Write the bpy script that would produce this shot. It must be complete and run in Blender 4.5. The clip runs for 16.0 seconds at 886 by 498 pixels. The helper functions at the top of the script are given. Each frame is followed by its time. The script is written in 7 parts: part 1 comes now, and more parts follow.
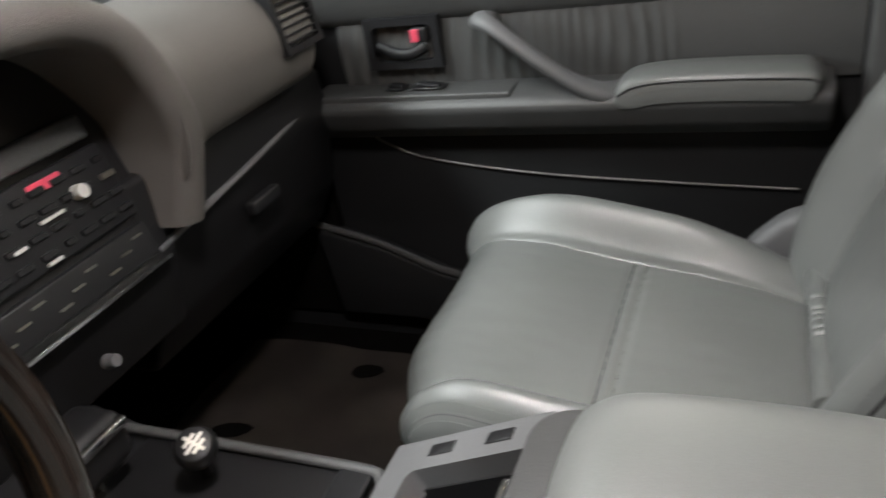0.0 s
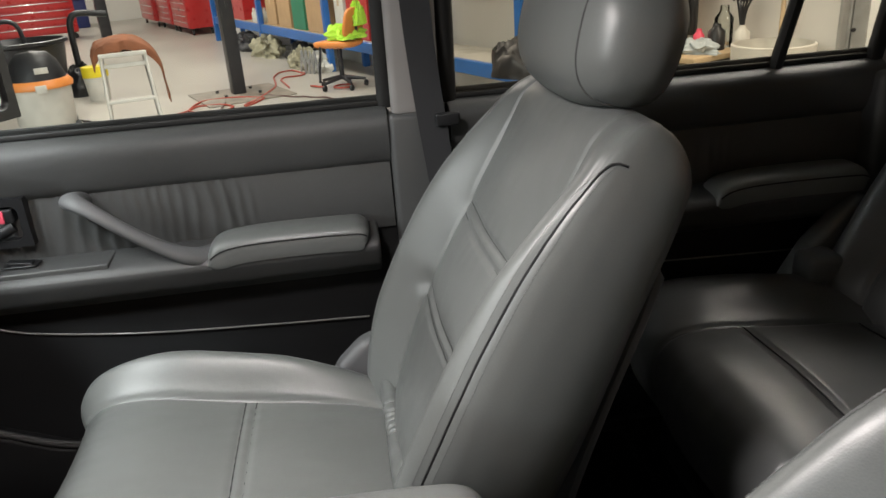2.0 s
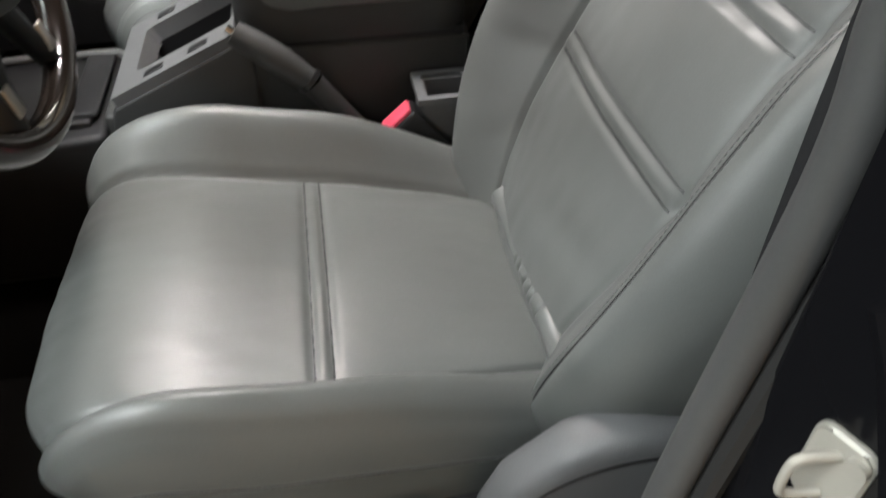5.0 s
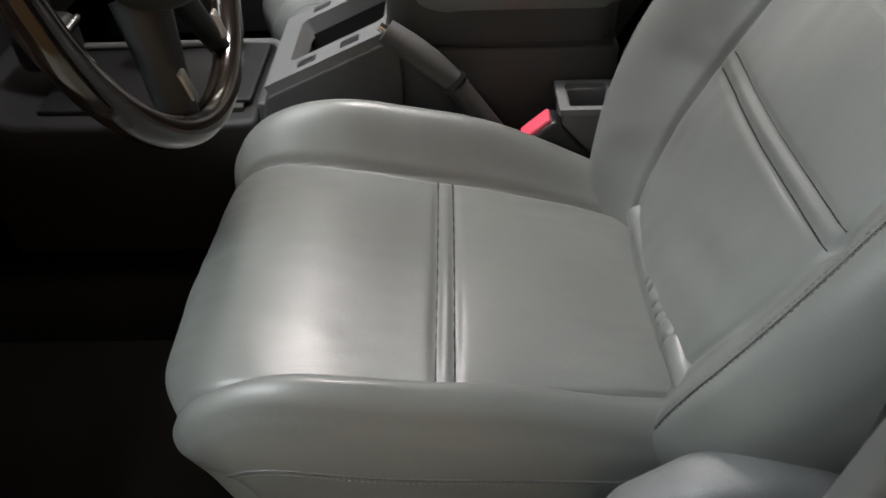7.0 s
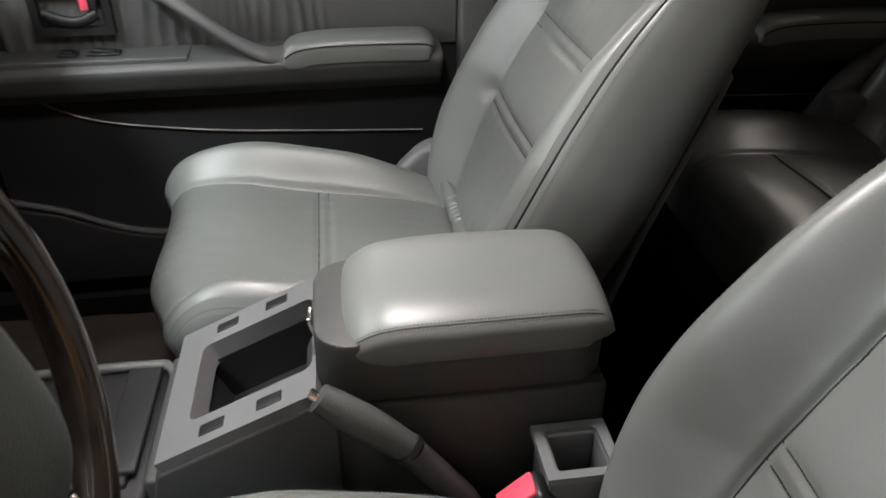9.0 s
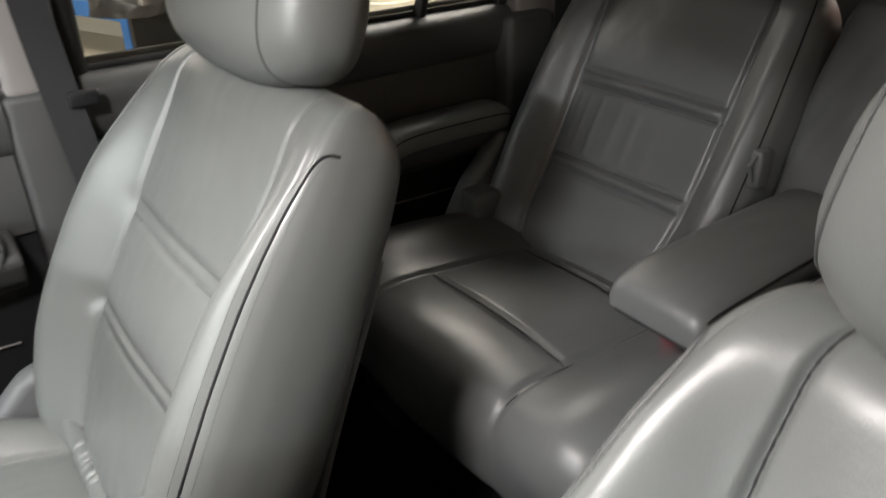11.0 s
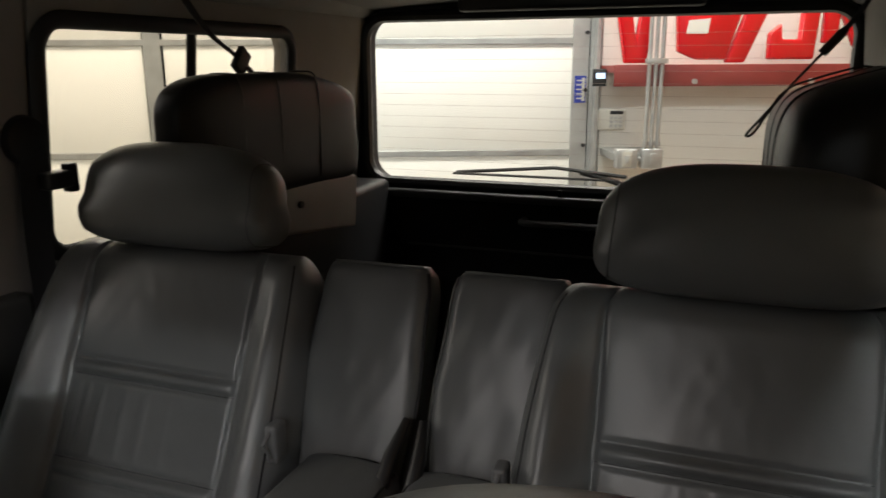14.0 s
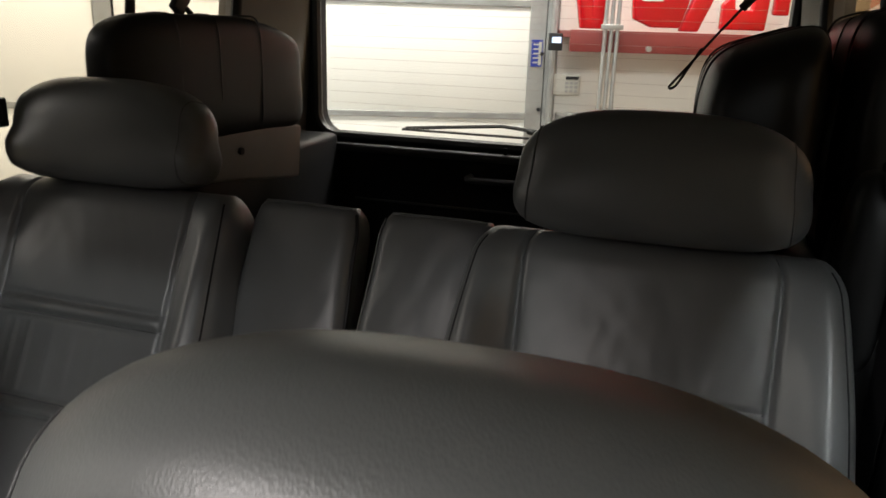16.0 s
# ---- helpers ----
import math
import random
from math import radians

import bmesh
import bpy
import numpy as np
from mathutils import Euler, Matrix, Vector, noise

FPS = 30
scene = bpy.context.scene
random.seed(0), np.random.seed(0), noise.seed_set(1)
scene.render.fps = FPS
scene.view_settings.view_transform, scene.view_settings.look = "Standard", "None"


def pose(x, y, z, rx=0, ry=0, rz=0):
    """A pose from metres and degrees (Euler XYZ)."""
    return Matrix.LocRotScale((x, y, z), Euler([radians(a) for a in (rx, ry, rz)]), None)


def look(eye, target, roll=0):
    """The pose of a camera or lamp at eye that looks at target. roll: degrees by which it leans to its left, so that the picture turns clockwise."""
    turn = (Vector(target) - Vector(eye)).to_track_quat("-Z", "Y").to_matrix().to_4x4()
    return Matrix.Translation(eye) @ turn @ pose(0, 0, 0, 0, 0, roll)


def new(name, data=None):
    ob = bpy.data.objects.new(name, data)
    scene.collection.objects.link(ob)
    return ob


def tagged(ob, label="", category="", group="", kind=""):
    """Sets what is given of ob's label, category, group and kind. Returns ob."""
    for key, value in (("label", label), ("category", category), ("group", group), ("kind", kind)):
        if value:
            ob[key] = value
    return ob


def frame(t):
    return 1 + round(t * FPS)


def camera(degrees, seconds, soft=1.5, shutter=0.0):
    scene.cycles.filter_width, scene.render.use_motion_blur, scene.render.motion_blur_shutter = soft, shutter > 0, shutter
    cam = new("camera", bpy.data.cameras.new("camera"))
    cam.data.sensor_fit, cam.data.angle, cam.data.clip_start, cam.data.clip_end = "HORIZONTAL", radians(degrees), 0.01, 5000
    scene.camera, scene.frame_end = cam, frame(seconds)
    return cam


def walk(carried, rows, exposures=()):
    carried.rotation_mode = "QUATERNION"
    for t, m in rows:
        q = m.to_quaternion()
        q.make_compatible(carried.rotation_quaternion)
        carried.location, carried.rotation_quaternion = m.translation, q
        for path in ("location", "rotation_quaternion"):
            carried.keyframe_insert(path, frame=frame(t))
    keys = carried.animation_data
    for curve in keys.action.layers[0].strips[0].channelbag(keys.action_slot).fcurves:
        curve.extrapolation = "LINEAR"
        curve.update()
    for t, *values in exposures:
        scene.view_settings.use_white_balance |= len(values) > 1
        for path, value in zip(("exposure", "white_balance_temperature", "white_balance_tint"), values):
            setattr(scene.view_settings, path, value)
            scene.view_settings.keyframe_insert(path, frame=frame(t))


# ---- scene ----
cam = camera(61.0, 16.0, shutter=0.4)
PATH = [
    (0, (-0.346, -0.093, 1.547), (1.041, 0.58, 0.724), -10.1),
    (0.5, (-0.4, -0.115, 1.604), (1.323, 0.243, 0.654), -5.3),
    (1, (-0.438, -0.126, 1.63), (1.364, -0.08, 0.764), -4.4),
    (1.5, (-0.462, -0.137, 1.644), (1.365, -0.269, 0.842), -4.4),
    (2, (-0.479, -0.143, 1.647), (1.359, -0.36, 0.889), -4.3),
    (2.2, (-0.484, -0.147, 1.67), (1.345, -0.396, 0.901), -3.9),
    (2.5, (-0.511, -0.139, 1.649), (1.32, -0.458, 0.909), -3.9),
    (2.9, (-0.576, -0.135, 1.674), (1.217, -0.502, 0.868), -3.1),
    (3, (-0.597, -0.126, 1.637), (1.201, -0.518, 0.856), -3.0),
    (3.5, (-0.707, -0.109, 1.643), (0.993, -0.605, 0.714), -1.4),
    (4, (-0.818, -0.096, 1.613), (0.8, -0.575, 0.54), -0.1),
    (4.3, (-0.835, -0.09, 1.6), (0.737, -0.512, 0.438), -0.2),
    (4.5, (-0.856, -0.089, 1.591), (0.683, -0.457, 0.367), 0.1),
    (5, (-0.908, -0.055, 1.529), (0.552, -0.294, 0.183), -0.8),
    (5.2, (-0.916, -0.055, 1.53), (0.494, -0.22, 0.121), -1.3),
    (7.3, (-0.893, -0.033, 1.532), (0.627, 0.064, 0.235), -3.0),
    (7.5, (-0.871, -0.032, 1.538), (0.686, 0.069, 0.286), -2.6),
    (8, (-0.766, -0.008, 1.554), (0.865, 0.013, 0.397), -1.5),
    (8.2, (-0.715, 0.006, 1.564), (0.939, -0.037, 0.441), -0.8),
    (10.3, (-0.502, -0.038, 1.634), (1.064, -0.738, 0.605), -0.8),
    (10.5, (-0.468, -0.053, 1.631), (1.047, -0.883, 0.622), -0.6),
    (11, (-0.373, -0.111, 1.682), (1.043, -1.145, 0.72), -1.0),
    (11.5, (-0.328, -0.157, 1.707), (1.014, -1.305, 0.767), -2.4),
    (11.6, (-0.323, -0.165, 1.724), (0.998, -1.332, 0.778), -3.3),
    (12, (-0.32, -0.186, 1.711), (0.96, -1.475, 0.875), -3.3),
    (12.5, (-0.325, -0.219, 1.751), (0.801, -1.72, 1.061), -3.4),
    (13, (-0.347, -0.234, 1.76), (0.633, -1.881, 1.187), -2.2),
    (13.5, (-0.357, -0.254, 1.763), (0.464, -2.005, 1.253), -1.1),
    (14, (-0.378, -0.267, 1.766), (0.294, -2.086, 1.277), -0.3),
    (14.5, (-0.39, -0.286, 1.76), (0.14, -2.151, 1.271), 0.1),
    (15, (-0.399, -0.288, 1.76), (0.072, -2.166, 1.257), 0.7),
    (15.5, (-0.412, -0.283, 1.752), (0.082, -2.146, 1.218), 0.9),
    (16, (-0.437, -0.254, 1.736), (0.132, -2.084, 1.166), 1.8),
]
EXPOSURE = [(0, -0.08), (1.0, -0.12), (1.5, -0.08), (2.5, 0.05), (3.0, 0.15), (4.5, 0.1), (5.2, 0.05), (7.3, 0.0), (8.2, 0.0), (10.3, 0.3), (11.0, 0.7), (11.5, 0.9), (12.0, 0.65), (12.5, 0.65), (13.0, 0.45), (14.0, 0.0), (15.0, -0.2), (15.5, -0.15), (16.0, 0.05)]
walk(cam, [(t, look(eye, target, roll)) for t, eye, target, roll in PATH], exposures=EXPOSURE)

# ---- world and lights ----
world = bpy.data.worlds.new("world")
scene.world = world
world.use_nodes = True
world.node_tree.nodes["Background"].inputs[0].default_value = (0.9, 0.95, 1.0, 1)
world.node_tree.nodes["Background"].inputs[1].default_value = 0.02

# the workshop stands at an angle to the car; a runs along its door wall, b away from it
TH = 22.0
WALL = 4.3
GROUND = 0.14


def shop(a, b, z=0.0, turn=0.0):
    c, s = math.cos(radians(TH)), math.sin(radians(TH))
    return pose(a * c + (WALL - b) * s, a * s - (WALL - b) * c, GROUND + z, 0, 0, TH + turn)


def ceiling_lamp(a, b, power, size=(2.4, 0.6), tint=(1.0, 0.94, 0.86)):
    data = bpy.data.lights.new("tube_light", "AREA")
    data.shape, data.size, data.size_y = "RECTANGLE", size[0], size[1]
    data.energy, data.color = power, tint
    ob = new("tube_light", data)
    ob.matrix_world = shop(a, b, 3.85)
    return tagged(ob, "long fluorescent tube light under the workshop ceiling", "lamp", "ceiling lights")


COOL = (0.95, 1.0, 1.0)
# unseen lamps added before and beside the car, tuned to light the seats
for a, b, p in ((0.44, 6.71, 30), (1.94, 6.43, 90), (1.18, 8.57, 170), (3.74, 11.42, 100), (-1.18, 12.33, 800)):
    ceiling_lamp(a, b, p, (1.5, 0.5), COOL)
ceiling_lamp(-0.69, 6.47, 200, (1.5, 0.5), COOL)
# unseen lamps added over the door wall and along the workshop
for a, b, p in ((-1.6, 0.9, 130), (1.2, 0.9, 130), (4.6, 1.6, 54), (7.6, 2.6, 140), (11.5, 3.0, 180), (16.0, 3.5, 160), (21.0, 3.5, 130)):
    ceiling_lamp(a, b, p)

# unseen lamp added under the roof lining to brighten the front seats
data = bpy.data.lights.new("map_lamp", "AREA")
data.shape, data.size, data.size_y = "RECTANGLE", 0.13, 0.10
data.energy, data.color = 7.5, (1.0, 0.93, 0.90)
# narrowed to keep this added light off the rear headrests
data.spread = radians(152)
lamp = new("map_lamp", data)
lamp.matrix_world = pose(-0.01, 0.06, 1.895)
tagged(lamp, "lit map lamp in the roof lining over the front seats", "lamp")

# ---- materials ----
def mat(name, color, rough=0.5, metal=0.0, grain=0.0, grain_scale=400.0, var=0.06, var_scale=9.0, bump=0.0, coat=0.0, spec=0.5, cells=False, sheen=0.0, stain=0.0, wrinkle=0.0, rvar=0.1):
    """A surface with colour drift at two scales, uneven gloss and fine relief."""
    m = bpy.data.materials.new(name)
    m.use_nodes = True
    nt = m.node_tree
    b = nt.nodes["Principled BSDF"]
    L = nt.links.new
    co = nt.nodes.new("ShaderNodeTexCoord")
    n1 = nt.nodes.new("ShaderNodeTexNoise")
    n1.inputs["Scale"].default_value = var_scale
    n1.inputs["Detail"].default_value = 6
    n2 = nt.nodes.new("ShaderNodeTexVoronoi" if cells else "ShaderNodeTexNoise")
    n2.inputs["Scale"].default_value = grain_scale
    L(co.outputs["Object"], n1.inputs["Vector"])
    L(co.outputs["Object"], n2.inputs["Vector"])
    ramp = nt.nodes.new("ShaderNodeMapRange")
    ramp.inputs["From Min"].default_value, ramp.inputs["From Max"].default_value = 0.3, 0.7
    ramp.inputs["To Min"].default_value, ramp.inputs["To Max"].default_value = 1 - var, 1 + var
    L(n1.outputs["Fac"], ramp.inputs["Value"])
    mul = nt.nodes.new("ShaderNodeVectorMath")
    mul.operation = "SCALE"
    mul.inputs[0].default_value = color
    L(ramp.outputs["Result"], mul.inputs["Scale"])
    out = mul.outputs["Vector"]
    if grain:
        g = nt.nodes.new("ShaderNodeMapRange")
        g.inputs["To Min"].default_value, g.inputs["To Max"].default_value = 1 - grain, 1 + grain
        L(n2.outputs[0], g.inputs["Value"])
        mul2 = nt.nodes.new("ShaderNodeVectorMath")
        mul2.operation = "SCALE"
        L(out, mul2.inputs[0])
        L(g.outputs["Result"], mul2.inputs["Scale"])
        out = mul2.outputs["Vector"]
    if stain:
        n3 = nt.nodes.new("ShaderNodeTexNoise")
        n3.inputs["Scale"].default_value, n3.inputs["Detail"].default_value = var_scale * 0.35, 9
        L(co.outputs["Object"], n3.inputs["Vector"])
        s = nt.nodes.new("ShaderNodeMapRange")
        s.inputs["From Min"].default_value, s.inputs["From Max"].default_value = 0.5, 0.72
        s.inputs["To Min"].default_value, s.inputs["To Max"].default_value = 1.0, 1 - stain
        L(n3.outputs["Fac"], s.inputs["Value"])
        mul3 = nt.nodes.new("ShaderNodeVectorMath")
        mul3.operation = "SCALE"
        L(out, mul3.inputs[0])
        L(s.outputs["Result"], mul3.inputs["Scale"])
        out = mul3.outputs["Vector"]
    L(out, b.inputs["Base Color"])
    rr = nt.nodes.new("ShaderNodeMapRange")
    rr.inputs["To Min"].default_value, rr.inputs["To Max"].default_value = max(rough - rvar, 0.02), min(rough + rvar, 1)
    L(n1.outputs["Fac"], rr.inputs["Value"])
    L(rr.outputs["Result"], b.inputs["Roughness"])
    b.inputs["Metallic"].default_value = metal
    b.inputs["Specular IOR Level"].default_value = spec
    b.inputs["Coat Weight"].default_value = coat
    b.inputs["Sheen Weight"].default_value = sheen
    if bump:
        bp = nt.nodes.new("ShaderNodeBump")
        bp.inputs["Strength"].default_value = bump
        bp.inputs["Distance"].default_value = 0.001
        L(n2.outputs[0], bp.inputs["Height"])
        L(bp.outputs["Normal"], b.inputs["Normal"])
        if wrinkle:
            # soft creases of worn hide, stretched unevenly
            nw = nt.nodes.new("ShaderNodeTexNoise")
            nw.inputs["Scale"].default_value, nw.inputs["Detail"].default_value, nw.inputs["Distortion"].default_value = 26.0, 5.0, 1.6
            L(co.outputs["Object"], nw.inputs["Vector"])
            bw = nt.nodes.new("ShaderNodeBump")
            bw.inputs["Strength"].default_value, bw.inputs["Distance"].default_value = wrinkle, 0.004
            L(nw.outputs["Fac"], bw.inputs["Height"])
            L(bw.outputs["Normal"], bp.inputs["Normal"])
    return m


def glass_mat(name, tint=(0.93, 0.96, 0.94), gloss=1.0):
    """Thin clear pane: mostly see-through, with the mirror of glass by angle."""
    m = bpy.data.materials.new(name)
    m.use_nodes = True
    nt = m.node_tree
    nt.nodes.remove(nt.nodes["Principled BSDF"])
    out = nt.nodes["Material Output"]
    tr = nt.nodes.new("ShaderNodeBsdfTransparent")
    tr.inputs["Color"].default_value = (*tint, 1)
    gl = nt.nodes.new("ShaderNodeBsdfGlossy")
    gl.inputs["Roughness"].default_value = 0.01
    fr = nt.nodes.new("ShaderNodeFresnel")
    fr.inputs["IOR"].default_value = 1.45
    mx = nt.nodes.new("ShaderNodeMixShader")
    sc = nt.nodes.new("ShaderNodeMath")
    sc.operation = "MULTIPLY"
    sc.inputs[1].default_value = gloss
    nt.links.new(fr.outputs[0], sc.inputs[0])
    nt.links.new(sc.outputs[0], mx.inputs[0])
    nt.links.new(tr.outputs[0], mx.inputs[1])
    nt.links.new(gl.outputs[0], mx.inputs[2])
    nt.links.new(mx.outputs[0], out.inputs["Surface"])
    return m


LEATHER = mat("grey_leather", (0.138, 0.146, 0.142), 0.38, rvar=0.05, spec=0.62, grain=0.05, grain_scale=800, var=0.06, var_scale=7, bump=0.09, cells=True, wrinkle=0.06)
# same leather as in front, with the shade of the rear in its colour
LEATHER_REAR_SHADE = mat("grey_leather_rear", (0.114, 0.118, 0.119), 0.37, rvar=0.06, spec=0.55, grain=0.05, grain_scale=800, var=0.07, var_scale=7, bump=0.09, cells=True, wrinkle=0.06)
PERF = mat("grey_leather_insert", (0.153, 0.161, 0.157), 0.37, rvar=0.06, spec=0.55, grain=0.06, grain_scale=800, var=0.06, var_scale=8, bump=0.09, cells=True, wrinkle=0.06)
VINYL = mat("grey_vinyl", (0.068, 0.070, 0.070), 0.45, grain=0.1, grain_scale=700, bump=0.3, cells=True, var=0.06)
# dark vinyl and dark plastic set blacker than real, shade of low areas included
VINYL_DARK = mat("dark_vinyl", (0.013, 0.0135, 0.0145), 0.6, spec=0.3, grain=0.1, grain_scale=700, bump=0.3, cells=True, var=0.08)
PLASTIC = mat("grey_plastic", (0.125, 0.128, 0.132), 0.42, grain=0.08, grain_scale=900, bump=0.25, cells=True)
PLASTIC_DARK = mat("dark_grey_plastic", (0.015, 0.0155, 0.017), 0.45, spec=0.35, grain=0.08, grain_scale=900, bump=0.2, cells=True)
BLACK = mat("black_plastic", (0.012, 0.012, 0.013), 0.4, grain=0.05, var=0.1)
RUBBER = mat("black_rubber", (0.014, 0.014, 0.014), 0.6, grain=0.1, bump=0.1)
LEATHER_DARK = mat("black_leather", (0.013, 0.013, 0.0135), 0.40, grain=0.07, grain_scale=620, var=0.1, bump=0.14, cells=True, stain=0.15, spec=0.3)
# near-black: the shade of the footwells is put into the carpet colour
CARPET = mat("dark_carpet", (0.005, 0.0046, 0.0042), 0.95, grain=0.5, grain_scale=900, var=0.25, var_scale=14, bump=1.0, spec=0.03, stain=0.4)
HEADLINER = mat("headliner_cloth", (0.27, 0.255, 0.235), 0.95, grain=0.12, grain_scale=1200, bump=0.4)
PILLAR = mat("pillar_trim", (0.30, 0.285, 0.275), 0.6, grain=0.05, grain_scale=900, bump=0.2)
CHROME = mat("chrome", (0.75, 0.75, 0.76), 0.16, metal=1.0, var=0.03)
STEEL = mat("bare_steel", (0.55, 0.53, 0.48), 0.35, metal=1.0, var=0.1, stain=0.25)
RED = mat("red_plastic", (0.78, 0.09, 0.15), 0.4, var=0.04)
BELT = mat("black_webbing", (0.016, 0.016, 0.018), 0.75, grain=0.35, grain_scale=900, bump=0.5)
TRIMLINE = mat("dull_bright_trim", (0.30, 0.29, 0.28), 0.45, metal=0.5, var=0.2, var_scale=6)
GLASS = glass_mat("window_glass")
TINTED = glass_mat("tinted_rear_glass", (0.72, 0.67, 0.57))

# ---- builders ----
def thing(name, label, category, group="", kind="", at=None):
    ob = new(name)
    ob.empty_display_size = 0.05
    if at is not None:
        ob.matrix_world = at if isinstance(at, Matrix) else Matrix.Translation(at)
    return tagged(ob, label, category, group, kind)


def part(name, geo, material, parent=None, label="", smooth=40):
    """Links a bmesh, or (points, faces), as one mesh object under a thing or part."""
    me = bpy.data.meshes.new(name)
    if isinstance(geo, tuple):
        me.from_pydata([tuple(p) for p in geo[0]], [], geo[1])
    else:
        geo.to_mesh(me)
        geo.free()
    me.materials.append(material)
    if isinstance(geo, tuple) and len(geo) == 3:
        # covers cut from one pad keep the pad's own shading across their seams
        me.shade_smooth()
        me.normals_split_custom_set_from_vertices(geo[2])
    elif smooth:
        me.shade_smooth()
        me.set_sharp_from_angle(angle=radians(smooth))
    ob = new(name, me)
    ob.parent = parent
    return tagged(ob, label)


def solid(name, geo, material, label, category, group="", kind="", smooth=40, at=None):
    ob = part(name, geo, material, None, "", smooth)
    if at is not None:
        ob.matrix_world = at
    return tagged(ob, label, category, group, kind)


def merge(*many):
    out = bmesh.new()
    for one in many:
        me = bpy.data.meshes.new("join")
        if isinstance(one, tuple):
            me.from_pydata([tuple(p) for p in one[0]], [], one[1])
        else:
            one.to_mesh(me)
            one.free()
        out.from_mesh(me)
        bpy.data.meshes.remove(me)
    return out


def moved(bm, m):
    bm.transform(m)
    return bm


def box(x0, x1, y0, y1, z0, z1, bevel=0.0, seg=3):
    bm = bmesh.new()
    bmesh.ops.create_cube(bm, size=1)
    bm.transform(Matrix.Translation(((x0 + x1) / 2, (y0 + y1) / 2, (z0 + z1) / 2)) @ Matrix.Diagonal((abs(x1 - x0), abs(y1 - y0), abs(z1 - z0), 1)))
    if bevel:
        bmesh.ops.bevel(bm, geom=list(bm.edges), offset=bevel, segments=seg, profile=0.5, affect="EDGES")
    return bm


def cyl(r, h, n=24, r2=None, bevel=0.0):
    """Along z from 0 to h."""
    bm = bmesh.new()
    bmesh.ops.create_cone(bm, cap_ends=True, segments=n, radius1=r, radius2=r if r2 is None else r2, depth=h)
    bm.transform(Matrix.Translation((0, 0, h / 2)))
    if bevel:
        rim = [e for e in bm.edges if abs(e.verts[0].co.z - e.verts[1].co.z) < 1e-6]
        bmesh.ops.bevel(bm, geom=rim, offset=bevel, segments=3, profile=0.5, affect="EDGES")
    return bm


def extrude_poly(pts, axis, a, b, bevel=0.0, seg=3):
    """A flat outline (two coordinates) pushed from a to b along an axis."""
    bm = bmesh.new()
    k = "xyz".index(axis)

    def place(p, d):
        v = [p[0], p[1]]
        v.insert(k, d)
        return v

    lo = [bm.verts.new(place(p, a)) for p in pts]
    hi = [bm.verts.new(place(p, b)) for p in pts]
    n = len(pts)
    bm.faces.new(lo)
    bm.faces.new(hi)
    for i in range(n):
        bm.faces.new((lo[i], lo[(i + 1) % n], hi[(i + 1) % n], hi[i]))
    bmesh.ops.recalc_face_normals(bm, faces=bm.faces)
    if bevel:
        bmesh.ops.bevel(bm, geom=list(bm.edges), offset=bevel, segments=seg, profile=0.5, affect="EDGES")
    return bm


def spline(pts, n):
    """Catmull-Rom through points, n steps in all."""
    p = [np.array(q, float) for q in pts]
    p = [2 * p[0] - p[1]] + p + [2 * p[-1] - p[-2]]
    out = []
    m = len(p) - 3
    for i in range(n + 1):
        u = i / n * m
        k = min(int(u), m - 1)
        t = u - k
        a, b, c, d = p[k : k + 4]
        out.append(0.5 * (2 * b + (c - a) * t + (2 * a - 5 * b + 4 * c - d) * t * t + (3 * b - a - 3 * c + d) * t**3))
    return out


def tube(pts, r, n=10, closed=False, flat=1.0):
    """A round (or flattened) bar swept along points; r may be a list."""
    pts = [np.array(p, float) for p in pts]
    m = len(pts)
    rs = r if isinstance(r, (list, tuple, np.ndarray)) else [r] * m
    verts, faces = [], []
    up = np.array((0.0, 0.0, 1.0))
    prev = None
    for i, p in enumerate(pts):
        t = pts[(i + 1) % m if closed else min(i + 1, m - 1)] - pts[(i - 1) % m if closed else max(i - 1, 0)]
        t = t / (np.linalg.norm(t) + 1e-12)
        ref = up if prev is None else prev
        s = np.cross(t, ref)
        if np.linalg.norm(s) < 1e-4:
            s = np.cross(t, (1.0, 0.1, 0.0))
        s /= np.linalg.norm(s)
        u = np.cross(s, t)
        prev = u
        for k in range(n):
            a = 2 * math.pi * k / n
            verts.append(p + rs[i] * (math.cos(a) * s + flat * math.sin(a) * u))
    for i in range(m if closed else m - 1):
        j = (i + 1) % m
        for k in range(n):
            faces.append((i * n + k, i * n + (k + 1) % n, j * n + (k + 1) % n, j * n + k))
    if not closed:
        faces += [tuple(range(n - 1, -1, -1)), tuple((m - 1) * n + k for k in range(n))]
    return verts, faces


def ribbon(pts, side, width, thick):
    """A flat strap along points: width along side."""
    pts = [np.array(p, float) for p in pts]
    side = np.array(side, float) / np.linalg.norm(side)
    verts, faces = [], []
    for i, p in enumerate(pts):
        t = pts[min(i + 1, len(pts) - 1)] - pts[max(i - 1, 0)]
        nrm = np.cross(t, side)
        nrm /= np.linalg.norm(nrm)
        for a, b in ((-1, -1), (1, -1), (1, 1), (-1, 1)):
            verts.append(p + side * a * width / 2 + nrm * b * thick / 2)
    for i in range(len(pts) - 1):
        for k in range(4):
            faces.append((i * 4 + k, i * 4 + (k + 1) % 4, i * 4 + 4 + (k + 1) % 4, i * 4 + 4 + k))
    faces += [(3, 2, 1, 0), tuple(len(pts) * 4 - 4 + k for k in range(4))]
    return verts, faces


